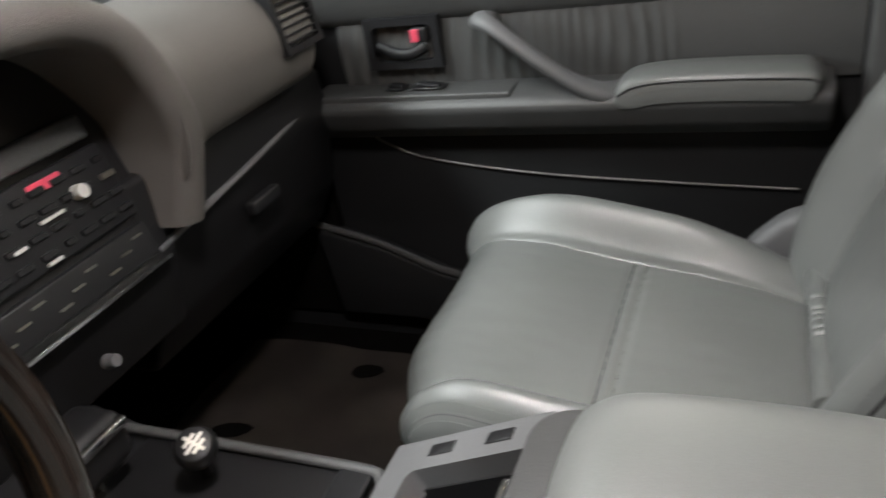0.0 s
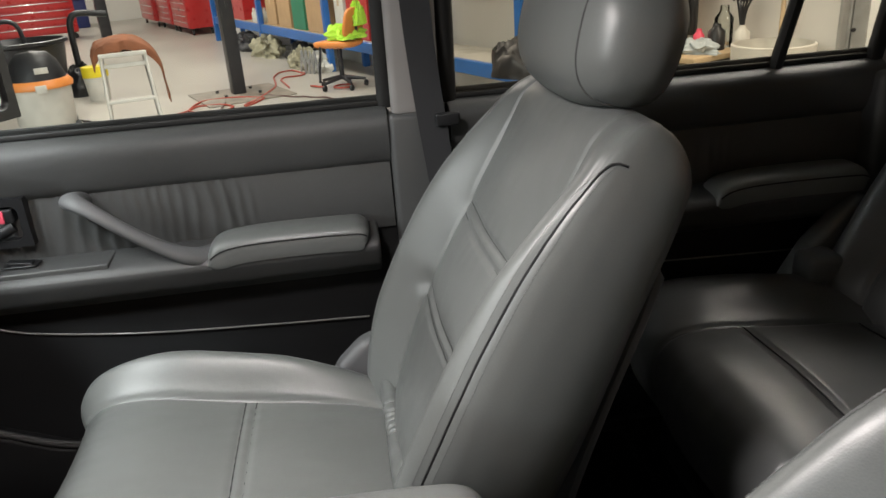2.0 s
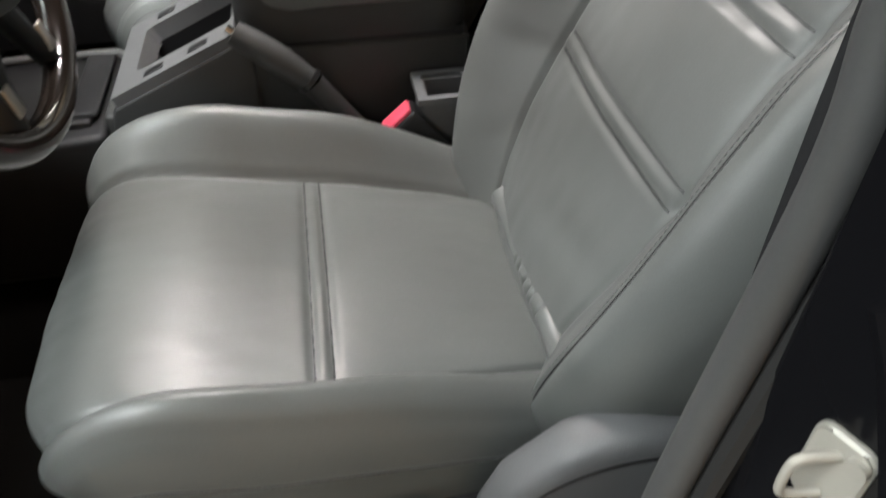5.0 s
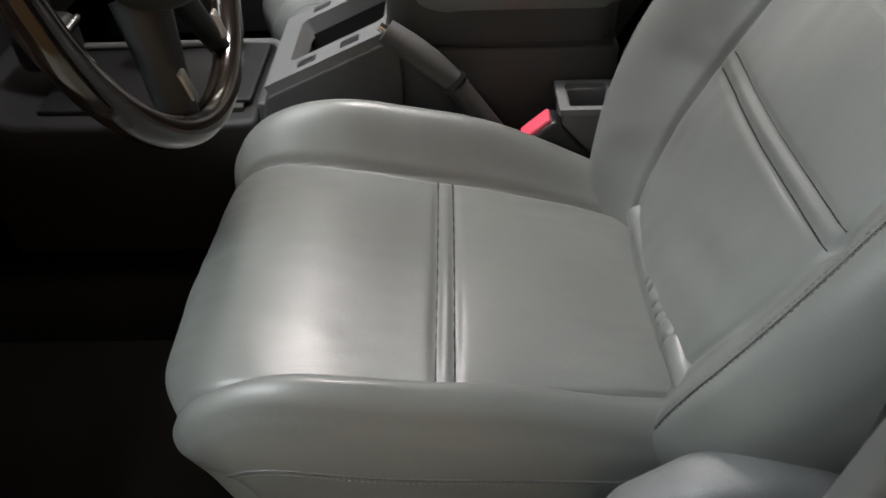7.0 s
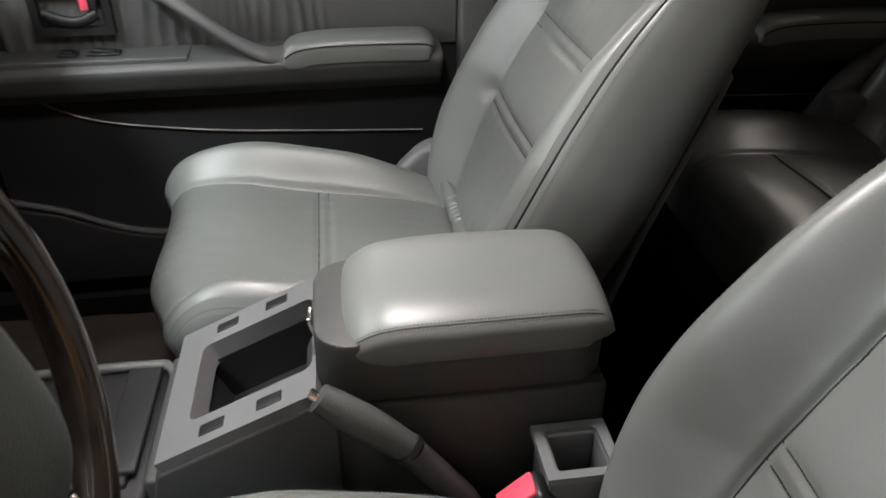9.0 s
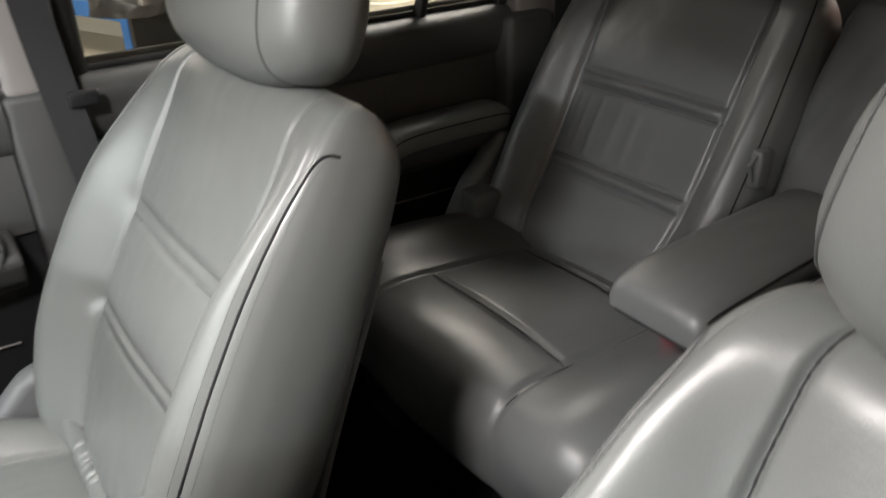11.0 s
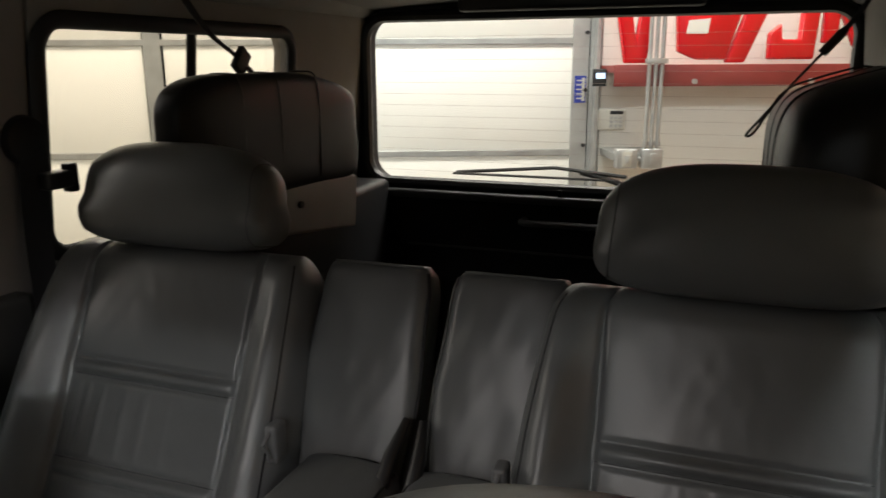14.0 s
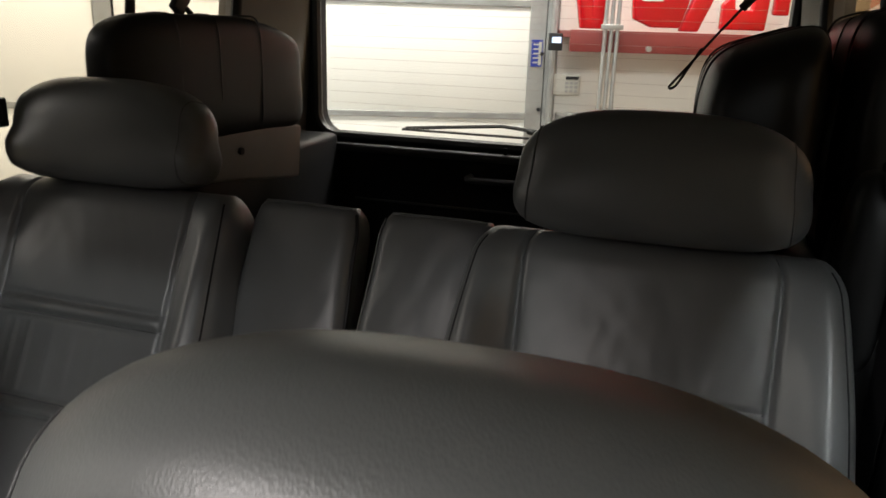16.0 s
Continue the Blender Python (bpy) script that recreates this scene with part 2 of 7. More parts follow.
def lathe(profile, n=32):
    """Turned about z; profile of (r, z)."""
    verts, faces = [], []
    for r, z in profile:
        for k in range(n):
            a = 2 * math.pi * k / n
            verts.append((r * math.cos(a), r * math.sin(a), z))
    for i in range(len(profile) - 1):
        for k in range(n):
            faces.append((i * n + k, i * n + (k + 1) % n, (i + 1) * n + (k + 1) % n, (i + 1) * n + k))
    faces += [tuple(range(n - 1, -1, -1)), tuple((len(profile) - 1) * n + k for k in range(n))]
    return verts, faces


def sstep(a, b, x):
    t = min(max((x - a) / (b - a), 0.0), 1.0)
    return t * t * (3 - 2 * t)


def bump_at(x, c, w):
    return math.exp(-(((x - c) / w) ** 2))


def lerp_table(tab, s):
    """Smooth look-up in rows (s, value)."""
    if s <= tab[0][0]:
        return (tab[0][1],)
    n = len(tab)
    for i in range(n - 1):
        a, b = tab[i], tab[i + 1]
        if s <= b[0]:
            h = b[0] - a[0]
            t = (s - a[0]) / h
            ma = (b[1] - tab[i - 1][1]) / (b[0] - tab[i - 1][0]) if i else (b[1] - a[1]) / h
            mb = (tab[i + 2][1] - a[1]) / (tab[i + 2][0] - a[0]) if i + 2 < n else (b[1] - a[1]) / h
            return ((2 * t**3 - 3 * t * t + 1) * a[1] + (t**3 - 2 * t * t + t) * h * ma + (3 * t * t - 2 * t**3) * b[1] + (t**3 - t * t) * h * mb,)
    return (tab[-1][1],)


def pad(curve, width, front, thick, region, ns=110, nu=96, cap0=0.03, cap1=0.03, side_n=8, back_n=6, power=2.6):
    """An upholstered pad. curve: centre line (y, z) along s; front(u, s): height over it; region(u, s): which cover a
    spot belongs to. Returns {region: (points, faces)} and the surface as a function."""
    cs = spline(curve, 400)
    d = np.r_[0, np.cumsum([np.linalg.norm(b - a) for a, b in zip(cs, cs[1:])])]
    length = float(d[-1])
    cy, cz = np.array([c[0] for c in cs]), np.array([c[1] for c in cs])
    known = {}

    def centre(s):
        if s not in known:
            x = min(max(s, 0), 1) * length
            e = 0.004
            y, z = float(np.interp(x, d, cy)), float(np.interp(x, d, cz))
            a, b = min(x + e, length), max(x - e, 0)
            ty, tz = float(np.interp(a, d, cy) - np.interp(b, d, cy)), float(np.interp(a, d, cz) - np.interp(b, d, cz))
            k = math.hypot(ty, tz)
            known[s] = (y, z), (ty / k, tz / k), width(s), thick(s), ends(s)
        return known[s]

    def ends(s):
        """1 inside, falling to 0 at the rounded ends."""
        x = s * length
        k = 1.0
        if cap0 and x < cap0:
            k = min(k, math.sqrt(max(0, 1 - (1 - x / cap0) ** 2)))
        if cap1 and length - x < cap1:
            k = min(k, math.sqrt(max(0, 1 - (1 - (length - x) / cap1) ** 2)))
        return k

    def surface(u, s, lift=0.0):
        """A spot of the front cover, u from -1 to 1."""
        (y, z), t, w, th, k = centre(s)
        nrm = (t[1], -t[0]) if facing > 0 else (-t[1], t[0])
        if abs(u) > 1:
            # round the edge onto the flank
            a, sgn = min(abs(u) - 1, 1.0), math.copysign(1.0, u)
            d0 = -th / 2 + (front(sgn, s) + th / 2) * k * 0.35
            dep = d0 + (-th / 2 - th / 2 * k - d0) * a
            return (sgn * (w * (1 - 0.10 * (1 - k)) * (1 - 0.06 * a**3) + lift), y + nrm[0] * dep, z + nrm[1] * dep)
        h = front(u, s)
        edge = max(0.0, 1 - abs(u) ** (power * 4)) ** 0.5
        dep = -th / 2 + (h + th / 2) * k * (0.35 + 0.65 * edge) + lift
        return (u * w * (1 - 0.10 * (1 - k)), y + nrm[0] * dep, z + nrm[1] * dep)

    facing = 1
    t0 = centre(0.5)[1]
    # the cover looks forward or up
    if t0[1] - t0[0] * 0 != 0 and (t0[1] < abs(t0[0]) and t0[0] > 0):
        facing = -1
    rows, tags = [], []
    loop = 0
    for i in range(ns + 1):
        s = i / ns
        (y, z), t, w, th, k = centre(s)
        nrm = (t[1], -t[0]) if facing > 0 else (-t[1], t[0])
        row, tag = [], []
        for j in range(nu + 1):
            q = -1 + 2 * j / nu
            u = math.copysign(abs(q) ** 0.85, q)
            row.append(surface(u, s))
            tag.append(region(u, s))
        x1 = row[-1]
        for j in range(1, side_n + 1):
            a = j / side_n
            x = w * (1 - 0.10 * (1 - k)) * (1 - 0.06 * a**3)
            d0 = -th / 2 + (front(1.0, s) + th / 2) * k * 0.35
            d1 = -th / 2 - th / 2 * k
            dep = d0 + (d1 - d0) * a
            row.append((x, y + nrm[0] * dep, z + nrm[1] * dep))
            tag.append("flank_r")
        dep = -th / 2 - th / 2 * k
        for j in range(1, back_n):
            x = w * (1 - 0.10 * (1 - k)) * 0.94 * (1 - 2 * j / back_n)
            row.append((x, y + nrm[0] * dep, z + nrm[1] * dep))
            tag.append("back")
        for j in range(side_n, 0, -1):
            a = j / side_n
            x = -w * (1 - 0.10 * (1 - k)) * (1 - 0.06 * a**3)
            d0 = -th / 2 + (front(-1.0, s) + th / 2) * k * 0.35
            d1 = -th / 2 - th / 2 * k
            dep = d0 + (d1 - d0) * a
            row.append((x, y + nrm[0] * dep, z + nrm[1] * dep))
            tag.append("flank_l")
        rows.append(row)
        tags.append(tag)
        loop = len(row)
    out = {}
    for i in range(ns):
        for j in range(loop):
            j2 = (j + 1) % loop
            name = tags[i][j] if tags[i][j] == tags[i + 1][j2] else (tags[i][j2] if tags[i][j] in ("flank_l", "flank_r", "back") else tags[i][j])
            out.setdefault(name, []).append(((i, j), (i, j2), (i + 1, j2), (i + 1, j)))
    grid = np.array(rows, float)
    nrm = np.zeros_like(grid)
    a, b = grid[:-1], np.roll(grid[:-1], -1, 1)
    c, d2 = np.roll(grid[1:], -1, 1), grid[1:]
    fn = np.cross(c - a, d2 - b) * (1 if facing < 0 else -1)
    nrm[:-1] += fn
    nrm[1:] += fn
    nrm[:-1] += np.roll(fn, 1, 1)
    nrm[1:] += np.roll(fn, 1, 1)
    nrm /= np.linalg.norm(nrm, axis=2, keepdims=True) + 1e-12
    res = {}
    for name, quads in out.items():
        ids, verts, faces, vn = {}, [], [], []
        for q in quads:
            f = []
            for key in q:
                if key not in ids:
                    ids[key] = len(verts)
                    verts.append(rows[key[0]][key[1]])
                    vn.append(tuple(nrm[key[0], key[1]]))
                f.append(ids[key])
            faces.append(tuple(f if facing < 0 else f[::-1]))
        res[name] = (verts, faces, vn)
    return res, surface


def stitches(surface, path, n, length=0.005, r=0.0005, lift=0.0003):
    """Short threads along a seam; path(t) gives (u, s)."""
    verts, faces = [], []
    for i in range(n):
        a, b = path((i + 0.2) / n), path((i + 0.75) / n)
        p, q = np.array(surface(*a, lift)), np.array(surface(*b, lift))
        v, f = tube([p, q], r, 5)
        k = len(verts)
        verts += v
        faces += [tuple(x + k for x in g) for g in f]
    return verts, faces


def blob(rx, ry, rz, p=2.6, n=40, m=28, low=None):
    """A superellipsoid cushion."""
    verts, faces = [], []

    def pw(v, e):
        return math.copysign(abs(v) ** e, v)

    for i in range(m + 1):
        v = -math.pi / 2 + math.pi * i / m
        for k in range(n):
            u = 2 * math.pi * k / n
            e = 2 / (low if low and v < 0 else p)
            verts.append((rx * pw(math.cos(v), e) * pw(math.cos(u), e), ry * pw(math.cos(v), e) * pw(math.sin(u), e), rz * pw(math.sin(v), e)))
    for i in range(m):
        for k in range(n):
            faces.append((i * n + k, i * n + (k + 1) % n, (i + 1) * n + (k + 1) % n, (i + 1) * n + k))
    return verts, faces


def blob_bm(*a):
    return merge(blob(*a))

# ---- the car's shell ----
def rounded(x0, x1, y0, y1, r, n=8):
    out = []
    for cx, cy, a0 in ((x1 - r, y1 - r, 0), (x0 + r, y1 - r, 90), (x0 + r, y0 + r, 180), (x1 - r, y0 + r, 270)):
        for i in range(n + 1):
            a = radians(a0 + 90 * i / n)
            out.append((cx + r * math.cos(a), cy + r * math.sin(a)))
    return out


def holed(axis, d0, d1, outer, inner):
    """A panel from d0 to d1 along an axis: outer box (a0, a1, b0, b1), with a hole along the points of inner."""
    a0, a1, b0, b1 = outer
    ca = sum(p[0] for p in inner) / len(inner)
    cb = sum(p[1] for p in inner) / len(inner)
    rim = []
    for a, b in inner:
        da, db = a - ca, b - cb
        k = min(((a1 if da > 0 else a0) - ca) / da if abs(da) > 1e-9 else 1e9, ((b1 if db > 0 else b0) - cb) / db if abs(db) > 1e-9 else 1e9)
        rim.append((ca + da * k, cb + db * k))
    # the box's own corners
    for ka, kb in ((a0, b0), (a0, b1), (a1, b0), (a1, b1)):
        i = min(range(len(rim)), key=lambda q: (rim[q][0] - ka) ** 2 + (rim[q][1] - kb) ** 2)
        rim[i] = (ka, kb)
    k = "xyz".index(axis)

    def place(p, d):
        v = [p[0], p[1]]
        v.insert(k, d)
        return v

    n = len(inner)
    verts = [place(p, d) for d in (d0, d1) for loop in (inner, rim) for p in loop]
    faces = []
    for i in range(n):
        j = (i + 1) % n
        faces += [(i, j, n + j, n + i), (2 * n + i, 3 * n + i, 3 * n + j, 2 * n + j), (i, 2 * n + i, 2 * n + j, j), (n + i, n + j, 3 * n + j, 3 * n + i)]
    bm = bmesh.new()
    vs = [bm.verts.new(v) for v in verts]
    for f in faces:
        bm.faces.new([vs[q] for q in f])
    bmesh.ops.recalc_face_normals(bm, faces=bm.faces)
    return bm


ROOF = 1.90
# floor pan with a tunnel, carpeted
tun = [(-0.78, 0.70), (-0.165, 0.70), (-0.14, 0.78), (-0.11, 0.80), (0.11, 0.80), (0.14, 0.78), (0.165, 0.70), (0.78, 0.70), (0.78, 0.66), (-0.78, 0.66)]
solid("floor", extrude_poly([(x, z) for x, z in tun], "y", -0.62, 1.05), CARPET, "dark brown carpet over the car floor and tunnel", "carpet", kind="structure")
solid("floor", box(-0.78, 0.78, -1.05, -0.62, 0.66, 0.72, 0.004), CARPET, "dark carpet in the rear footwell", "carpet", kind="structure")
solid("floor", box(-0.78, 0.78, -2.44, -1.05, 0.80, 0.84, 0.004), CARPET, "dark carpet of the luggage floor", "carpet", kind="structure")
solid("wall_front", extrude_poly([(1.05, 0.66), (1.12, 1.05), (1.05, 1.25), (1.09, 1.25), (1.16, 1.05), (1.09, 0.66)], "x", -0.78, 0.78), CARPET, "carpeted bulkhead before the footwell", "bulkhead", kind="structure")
# wrinkled floor mat in the passenger footwell
v, f = [], []
for i in range(41):
    for j in range(31):
        x, y = 0.17 + 0.50 * i / 40, 0.30 + 0.56 * j / 30
        v.append((x, y, 0.708 + 0.010 * noise.noise((x * 9, y * 9, 0.2)) + 0.006 * math.sin(x * 40 + y * 9) * sstep(0.3, 0.7, noise.noise((x * 4, y * 4, 3)) + 0.5)))
for i in range(40):
    for j in range(30):
        f.append((i * 31 + j, i * 31 + 31 + j, i * 31 + 32 + j, i * 31 + j + 1))
mat_bm = merge((v, f))
bmesh.ops.solidify(mat_bm, geom=list(mat_bm.faces), thickness=0.006)
MATCLOTH = mat("brown_mat", (0.0275, 0.0215, 0.0170), 0.7, grain=0.35, grain_scale=700, var=0.4, var_scale=9, bump=0.6, stain=0.4)
solid("floor_mat", mat_bm, MATCLOTH, "crumpled dark floor mat in the passenger footwell", "mat", smooth=60)

# roof lining, gently arched
v, f = [], []
for i in range(31):
    for j in range(41):
        x, y = -0.80 + 1.60 * i / 30, -2.46 + 3.06 * j / 40
        v.append((x, y, ROOF + 0.035 * (1 - (x / 0.8) ** 2) + 0.02 * (1 - ((y + 0.95) / 1.55) ** 2) - 0.03 * sstep(0.7, 0.8, abs(x))))
for i in range(30):
    for j in range(40):
        f.append((i * 41 + j, i * 41 + j + 1, i * 41 + 42 + j, i * 41 + 41 + j))
roof = merge((v, f))
bmesh.ops.recalc_face_normals(roof, faces=roof.faces)
bmesh.ops.solidify(roof, geom=list(roof.faces), thickness=-0.04)
solid("ceiling", roof, HEADLINER, "beige cloth roof lining", "ceiling", kind="structure", smooth=60)


for sx in (-1, 1):
    solid("wall_sill", box(0.745 * sx, 0.87 * sx, -2.53, 1.15, 0.50, 0.742, 0.01), VINYL_DARK, "dark painted rocker panel of the car", "car body", kind="structure")
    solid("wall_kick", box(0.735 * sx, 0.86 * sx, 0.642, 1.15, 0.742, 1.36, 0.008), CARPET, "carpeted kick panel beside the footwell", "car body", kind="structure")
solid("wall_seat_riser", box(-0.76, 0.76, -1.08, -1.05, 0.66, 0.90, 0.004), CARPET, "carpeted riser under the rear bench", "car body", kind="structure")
solid("wall_under", box(-0.78, 0.78, -2.53, 1.15, 0.55, 0.655), VINYL_DARK, "dark underside of the car body", "car body", kind="structure")
solid("wall_cowl", box(-0.80, 0.80, 0.90, 1.16, 1.20, 1.395, 0.02), VINYL_DARK, "dark cowl under the windscreen", "car body", kind="structure")

# ---- doors ----
def ruched(x, y0, y1, z0, z1, flat_to, folds, seed, deep=1.0):
    """Leather panel gathered into upright folds, smooth near its rear end."""
    ny, nz = 190, 26
    v, f = [], []
    for i in range(ny + 1):
        y = y0 + (y1 - y0) * i / ny
        for j in range(nz + 1):
            t = j / nz
            z = z0 + (z1 - z0) * t
            k = sstep(flat_to, flat_to + 0.05, y)
            wob = 0.010 * noise.noise((y * 7, t * 1.5, seed)) + 0.004 * noise.noise((y * 23, t * 3, seed + 5))
            q = (y + wob) * folds
            ph = q + 0.9 * noise.noise((q * 0.21, 0.3 * t, seed + 2))
            amp = deep * k * (0.35 + 0.65 * abs(noise.noise((y * 31, t * 0.8, seed + 9)))) * (0.55 + 0.45 * math.sin(math.pi * t))
            d = amp * (0.010 * (1 - abs(math.sin(math.pi * ph)) ** 0.7) - 0.004) + 0.006 * math.sin(math.pi * t)
            v.append((x - d, y, z))
    for i in range(ny):
        for j in range(nz):
            f.append((i * (nz + 1) + j, i * (nz + 1) + j + 1, (i + 1) * (nz + 1) + j + 1, (i + 1) * (nz + 1) + j))
    return v, f


def door(name, label, side, y_front, y_rear, arm, pull, lever, folds_to, trim, group="doors"):
    """A closed side door seen from inside, on side +1 or -1; built for +1 and mirrored."""
    d = thing(name, label, "car door", group)
    made = []

    def add(nm, geo, material, owner=None, note="", smooth=40):
        ob = part(nm, geo, material, owner or d, note, smooth)
        made.append(ob)
        return ob

    yr, yf = y_rear, y_front
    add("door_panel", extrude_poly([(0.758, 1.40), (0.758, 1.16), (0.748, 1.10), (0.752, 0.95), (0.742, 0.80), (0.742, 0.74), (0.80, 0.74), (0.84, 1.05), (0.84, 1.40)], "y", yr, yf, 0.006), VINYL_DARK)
    belt = [(0.80, 1.402), (0.762, 1.402), (0.744, 1.397), (0.733, 1.386), (0.729, 1.368), (0.732, 1.345), (0.740, 1.322), (0.750, 1.310), (0.762, 1.306), (0.80, 1.306)]
    add("belt_trim", extrude_poly([tuple(p) for p in spline(belt, 40)], "y", yr + 0.004, yf - 0.004), VINYL, note="padded grey vinyl top roll", smooth=60)
    add("window_seal", merge(box(0.762, 0.790, yr, yf, 1.402, 1.412, 0.003), box(0.768, 0.774, yr, yf, 1.411, 1.420, 0.002)), RUBBER, note="black rubber window seal")
    ins = add("fabric_insert", ruched(0.750, yr + 0.006, min(yf - 0.02, 0.56 if lever else yf), 1.195, 1.312, folds_to, 46.0, 2.0 + side + y_front, 1.0 if lever else 0.4), VINYL, note="gathered grey leather insert", smooth=80)
    # shelf that carries switches and armrest
    lo = yf - 0.03
    shelf = [(0.765, 1.212), (0.690, 1.205), (0.676, 1.198), (0.672, 1.186), (0.690, 1.152), (0.720, 1.128), (0.765, 1.118)]
    sh = add("armrest_shelf", extrude_poly(shelf, "y", arm[1] - 0.012, lo, 0.007, 3), VINYL, note="grey moulded armrest base", smooth=50)
    # padded armrest
    mid = [(arm[1], 1.212), (arm[1] + 0.02, 1.219), ((arm[0] + arm[1]) / 2, 1.222), (arm[0] - 0.05, 1.219), (arm[0], 1.205)]
    ap, asurf = pad([(y, z) for y, z in mid], lambda s: 0.041 - 0.003 * s, lambda u, s: 0.010 * (1 - abs(u) ** 3) + 0.004, lambda s: 0.030, lambda u, s: "front", ns=50, nu=36, cap0=0.030, cap1=0.034)
    rest = add("armrest_pad", merge(*ap.values()), LEATHER, note="stitched grey leather armrest pad", smooth=60)
    seam = [asurf(-0.97, 0.03 + 0.94 * i / 40, 0.0005) for i in range(41)]
    seam = [(x + 0.706, y, z) for x, y, z in seam]
    rest.data.transform(Matrix.Translation((0.706, 0, 0)))
    part("piping", tube(seam, 0.0014, 6), VINYL_DARK, rest)
    if pull:
        pts = spline([(0.738, pull[0] + 0.008, 1.303), (0.700, pull[0] + 0.004, 1.313), (0.680, pull[0] - 0.02, 1.306), (0.676, pull[0] - 0.075, 1.262), (0.682, pull[0] - 0.125, 1.224), (0.690, pull[0] - 0.165, 1.203), (0.715, pull[0] - 0.20, 1.196)], 40)
        rad = [0.016 + 0.005 * math.cos(i / 40 * math.pi) ** 2 - 0.003 * math.sin(i / 40 * math.pi) for i in range(41)]
        add("pull_handle", tube(pts, rad, 16, flat=0.72), PLASTIC, note="slanting grey grab handle", smooth=70)
        add("switch_panel", box(0.684, 0.756, pull[0] - 0.03, lo - 0.012, 1.198, 1.2105, 0.003), VINYL, note="grey moulded switch panel", smooth=40)
        for y0, w in ((0.395, 0.028), (0.452, 0.016)):
            sw = add("window_switch", box(0.703, 0.728, y0 - w, y0 + w, 1.2125, 1.2155, 0.002), BLACK, note="recessed black window switch")
            k = part("rocker", moved(box(-0.008, 0.008, -w * 0.7, w * 0.7, 0, 0.006, 0.002), Matrix.Translation((0.715, y0, 1.2145)) @ Matrix.Rotation(radians(6), 4, "X")), PLASTIC_DARK, sw)
            made.append(k)
    if lever:
        y0, y1, z0, z1 = lever
        bez = add("handle_bezel", holed("x", 0.728, 0.760, (y0, y1, z0, z1), rounded(y0 + 0.012, y1 - 0.012, z0 + 0.012, z1 - 0.012, 0.012)), PLASTIC_DARK, note="dark plastic door handle surround")
        add("handle_recess", box(0.752, 0.757, y0 + 0.01, y1 - 0.01, z0 + 0.01, z1 - 0.01), BLACK)
        lev = add("inner_handle", tube(spline([(0.738, y1 - 0.018, z0 + 0.036), (0.728, y1 - 0.05, z0 + 0.026), (0.726, y0 + 0.05, z0 + 0.024), (0.732, y0 + 0.024, z0 + 0.034)], 16), [0.007] * 17, 10, flat=1.3), PLASTIC_DARK, note="dark inner door handle", smooth=60)
        lk = add("lock_button", box(0.727, 0.750, y0 + 0.020, y0 + 0.046, z0 + 0.040, z0 + 0.064, 0.004), PLASTIC_DARK, note="lock slide with red face")
        r = part("lock_mark", box(0.7245, 0.728, y0 + 0.033, y0 + 0.046, z0 + 0.042, z0 + 0.062, 0.001), RED, lk, "red lock mark")
        made.append(r)
    # thin bright line and map pocket below
    line = [(0.7435, y, z) for y, z in trim]
    add("trim_line", tube(spline(line, 40), 0.0016, 6), TRIMLINE, note="thin bright trim line", smooth=60)
    if lever:
        pk = [(0.7, 0.965), (0.55, 0.925), (0.42, 0.872), (0.30, 0.855), (0.16, 0.852)]
        add("pocket_edge", tube(spline([(0.715, y, z) for y, z in pk], 40), 0.006, 8), VINYL, note="edge of the door pocket")
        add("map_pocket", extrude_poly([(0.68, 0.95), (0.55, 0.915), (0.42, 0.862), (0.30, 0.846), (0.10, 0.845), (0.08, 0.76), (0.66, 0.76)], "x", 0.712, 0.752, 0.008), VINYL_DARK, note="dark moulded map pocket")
    if side < 0:
        for ob in made:
            ob.data.transform(ob.matrix_local)
            ob.matrix_local = Matrix.Identity(4)
        for me in {o.data for o in d.children_recursive}:
            me.transform(Matrix.Diagonal((-1, 1, 1, 1)))
            me.flip_normals()
    return d


door("front_door", "closed grey front passenger door with gathered leather insert", 1, 0.64, -0.215, (0.105, -0.165), (0.285,), (0.372, 0.50, 1.240, 1.320), 0.0, [(-0.145, 1.030), (0.05, 1.040), (0.25, 1.054), (0.42, 1.078), (0.50, 1.105), (0.545, 1.135)])
REAR_TRIM = [(-1.0, 1.055), (-0.85, 1.060), (-0.6, 1.072), (-0.4, 1.10)]
door("rear_door", "closed dark grey rear door with padded armrest", 1, -0.31, -1.095, (-0.755, -1.045), None, None, -0.86, REAR_TRIM)
door("rear_door", "closed dark grey rear door behind the driver", -1, -0.31, -1.095, (-0.755, -1.045), None, None, -0.86, REAR_TRIM)


# the driver's door stands open
open_door = door("front_door", "driver door standing wide open beside the car", -1, 0.64, -0.215, (0.105, -0.165), (0.285,), (0.372, 0.50, 1.240, 1.320), 0.0, [(-0.145, 1.030), (0.05, 1.040), (0.25, 1.054), (0.42, 1.078), (0.50, 1.105), (0.545, 1.135)])
open_door.matrix_world = Matrix.Translation((-0.86, 0.66, 0)) @ Matrix.Rotation(radians(-68), 4, "Z") @ Matrix.Translation((0.80, -0.64, 0))


def pane(name, pts, label, group="car windows", material=None):
    ob = solid(name, ([tuple(p) for p in pts], [tuple(range(len(pts)))]), material or GLASS, label, "window", group, smooth=0)
    ob.visible_shadow = False
    return ob


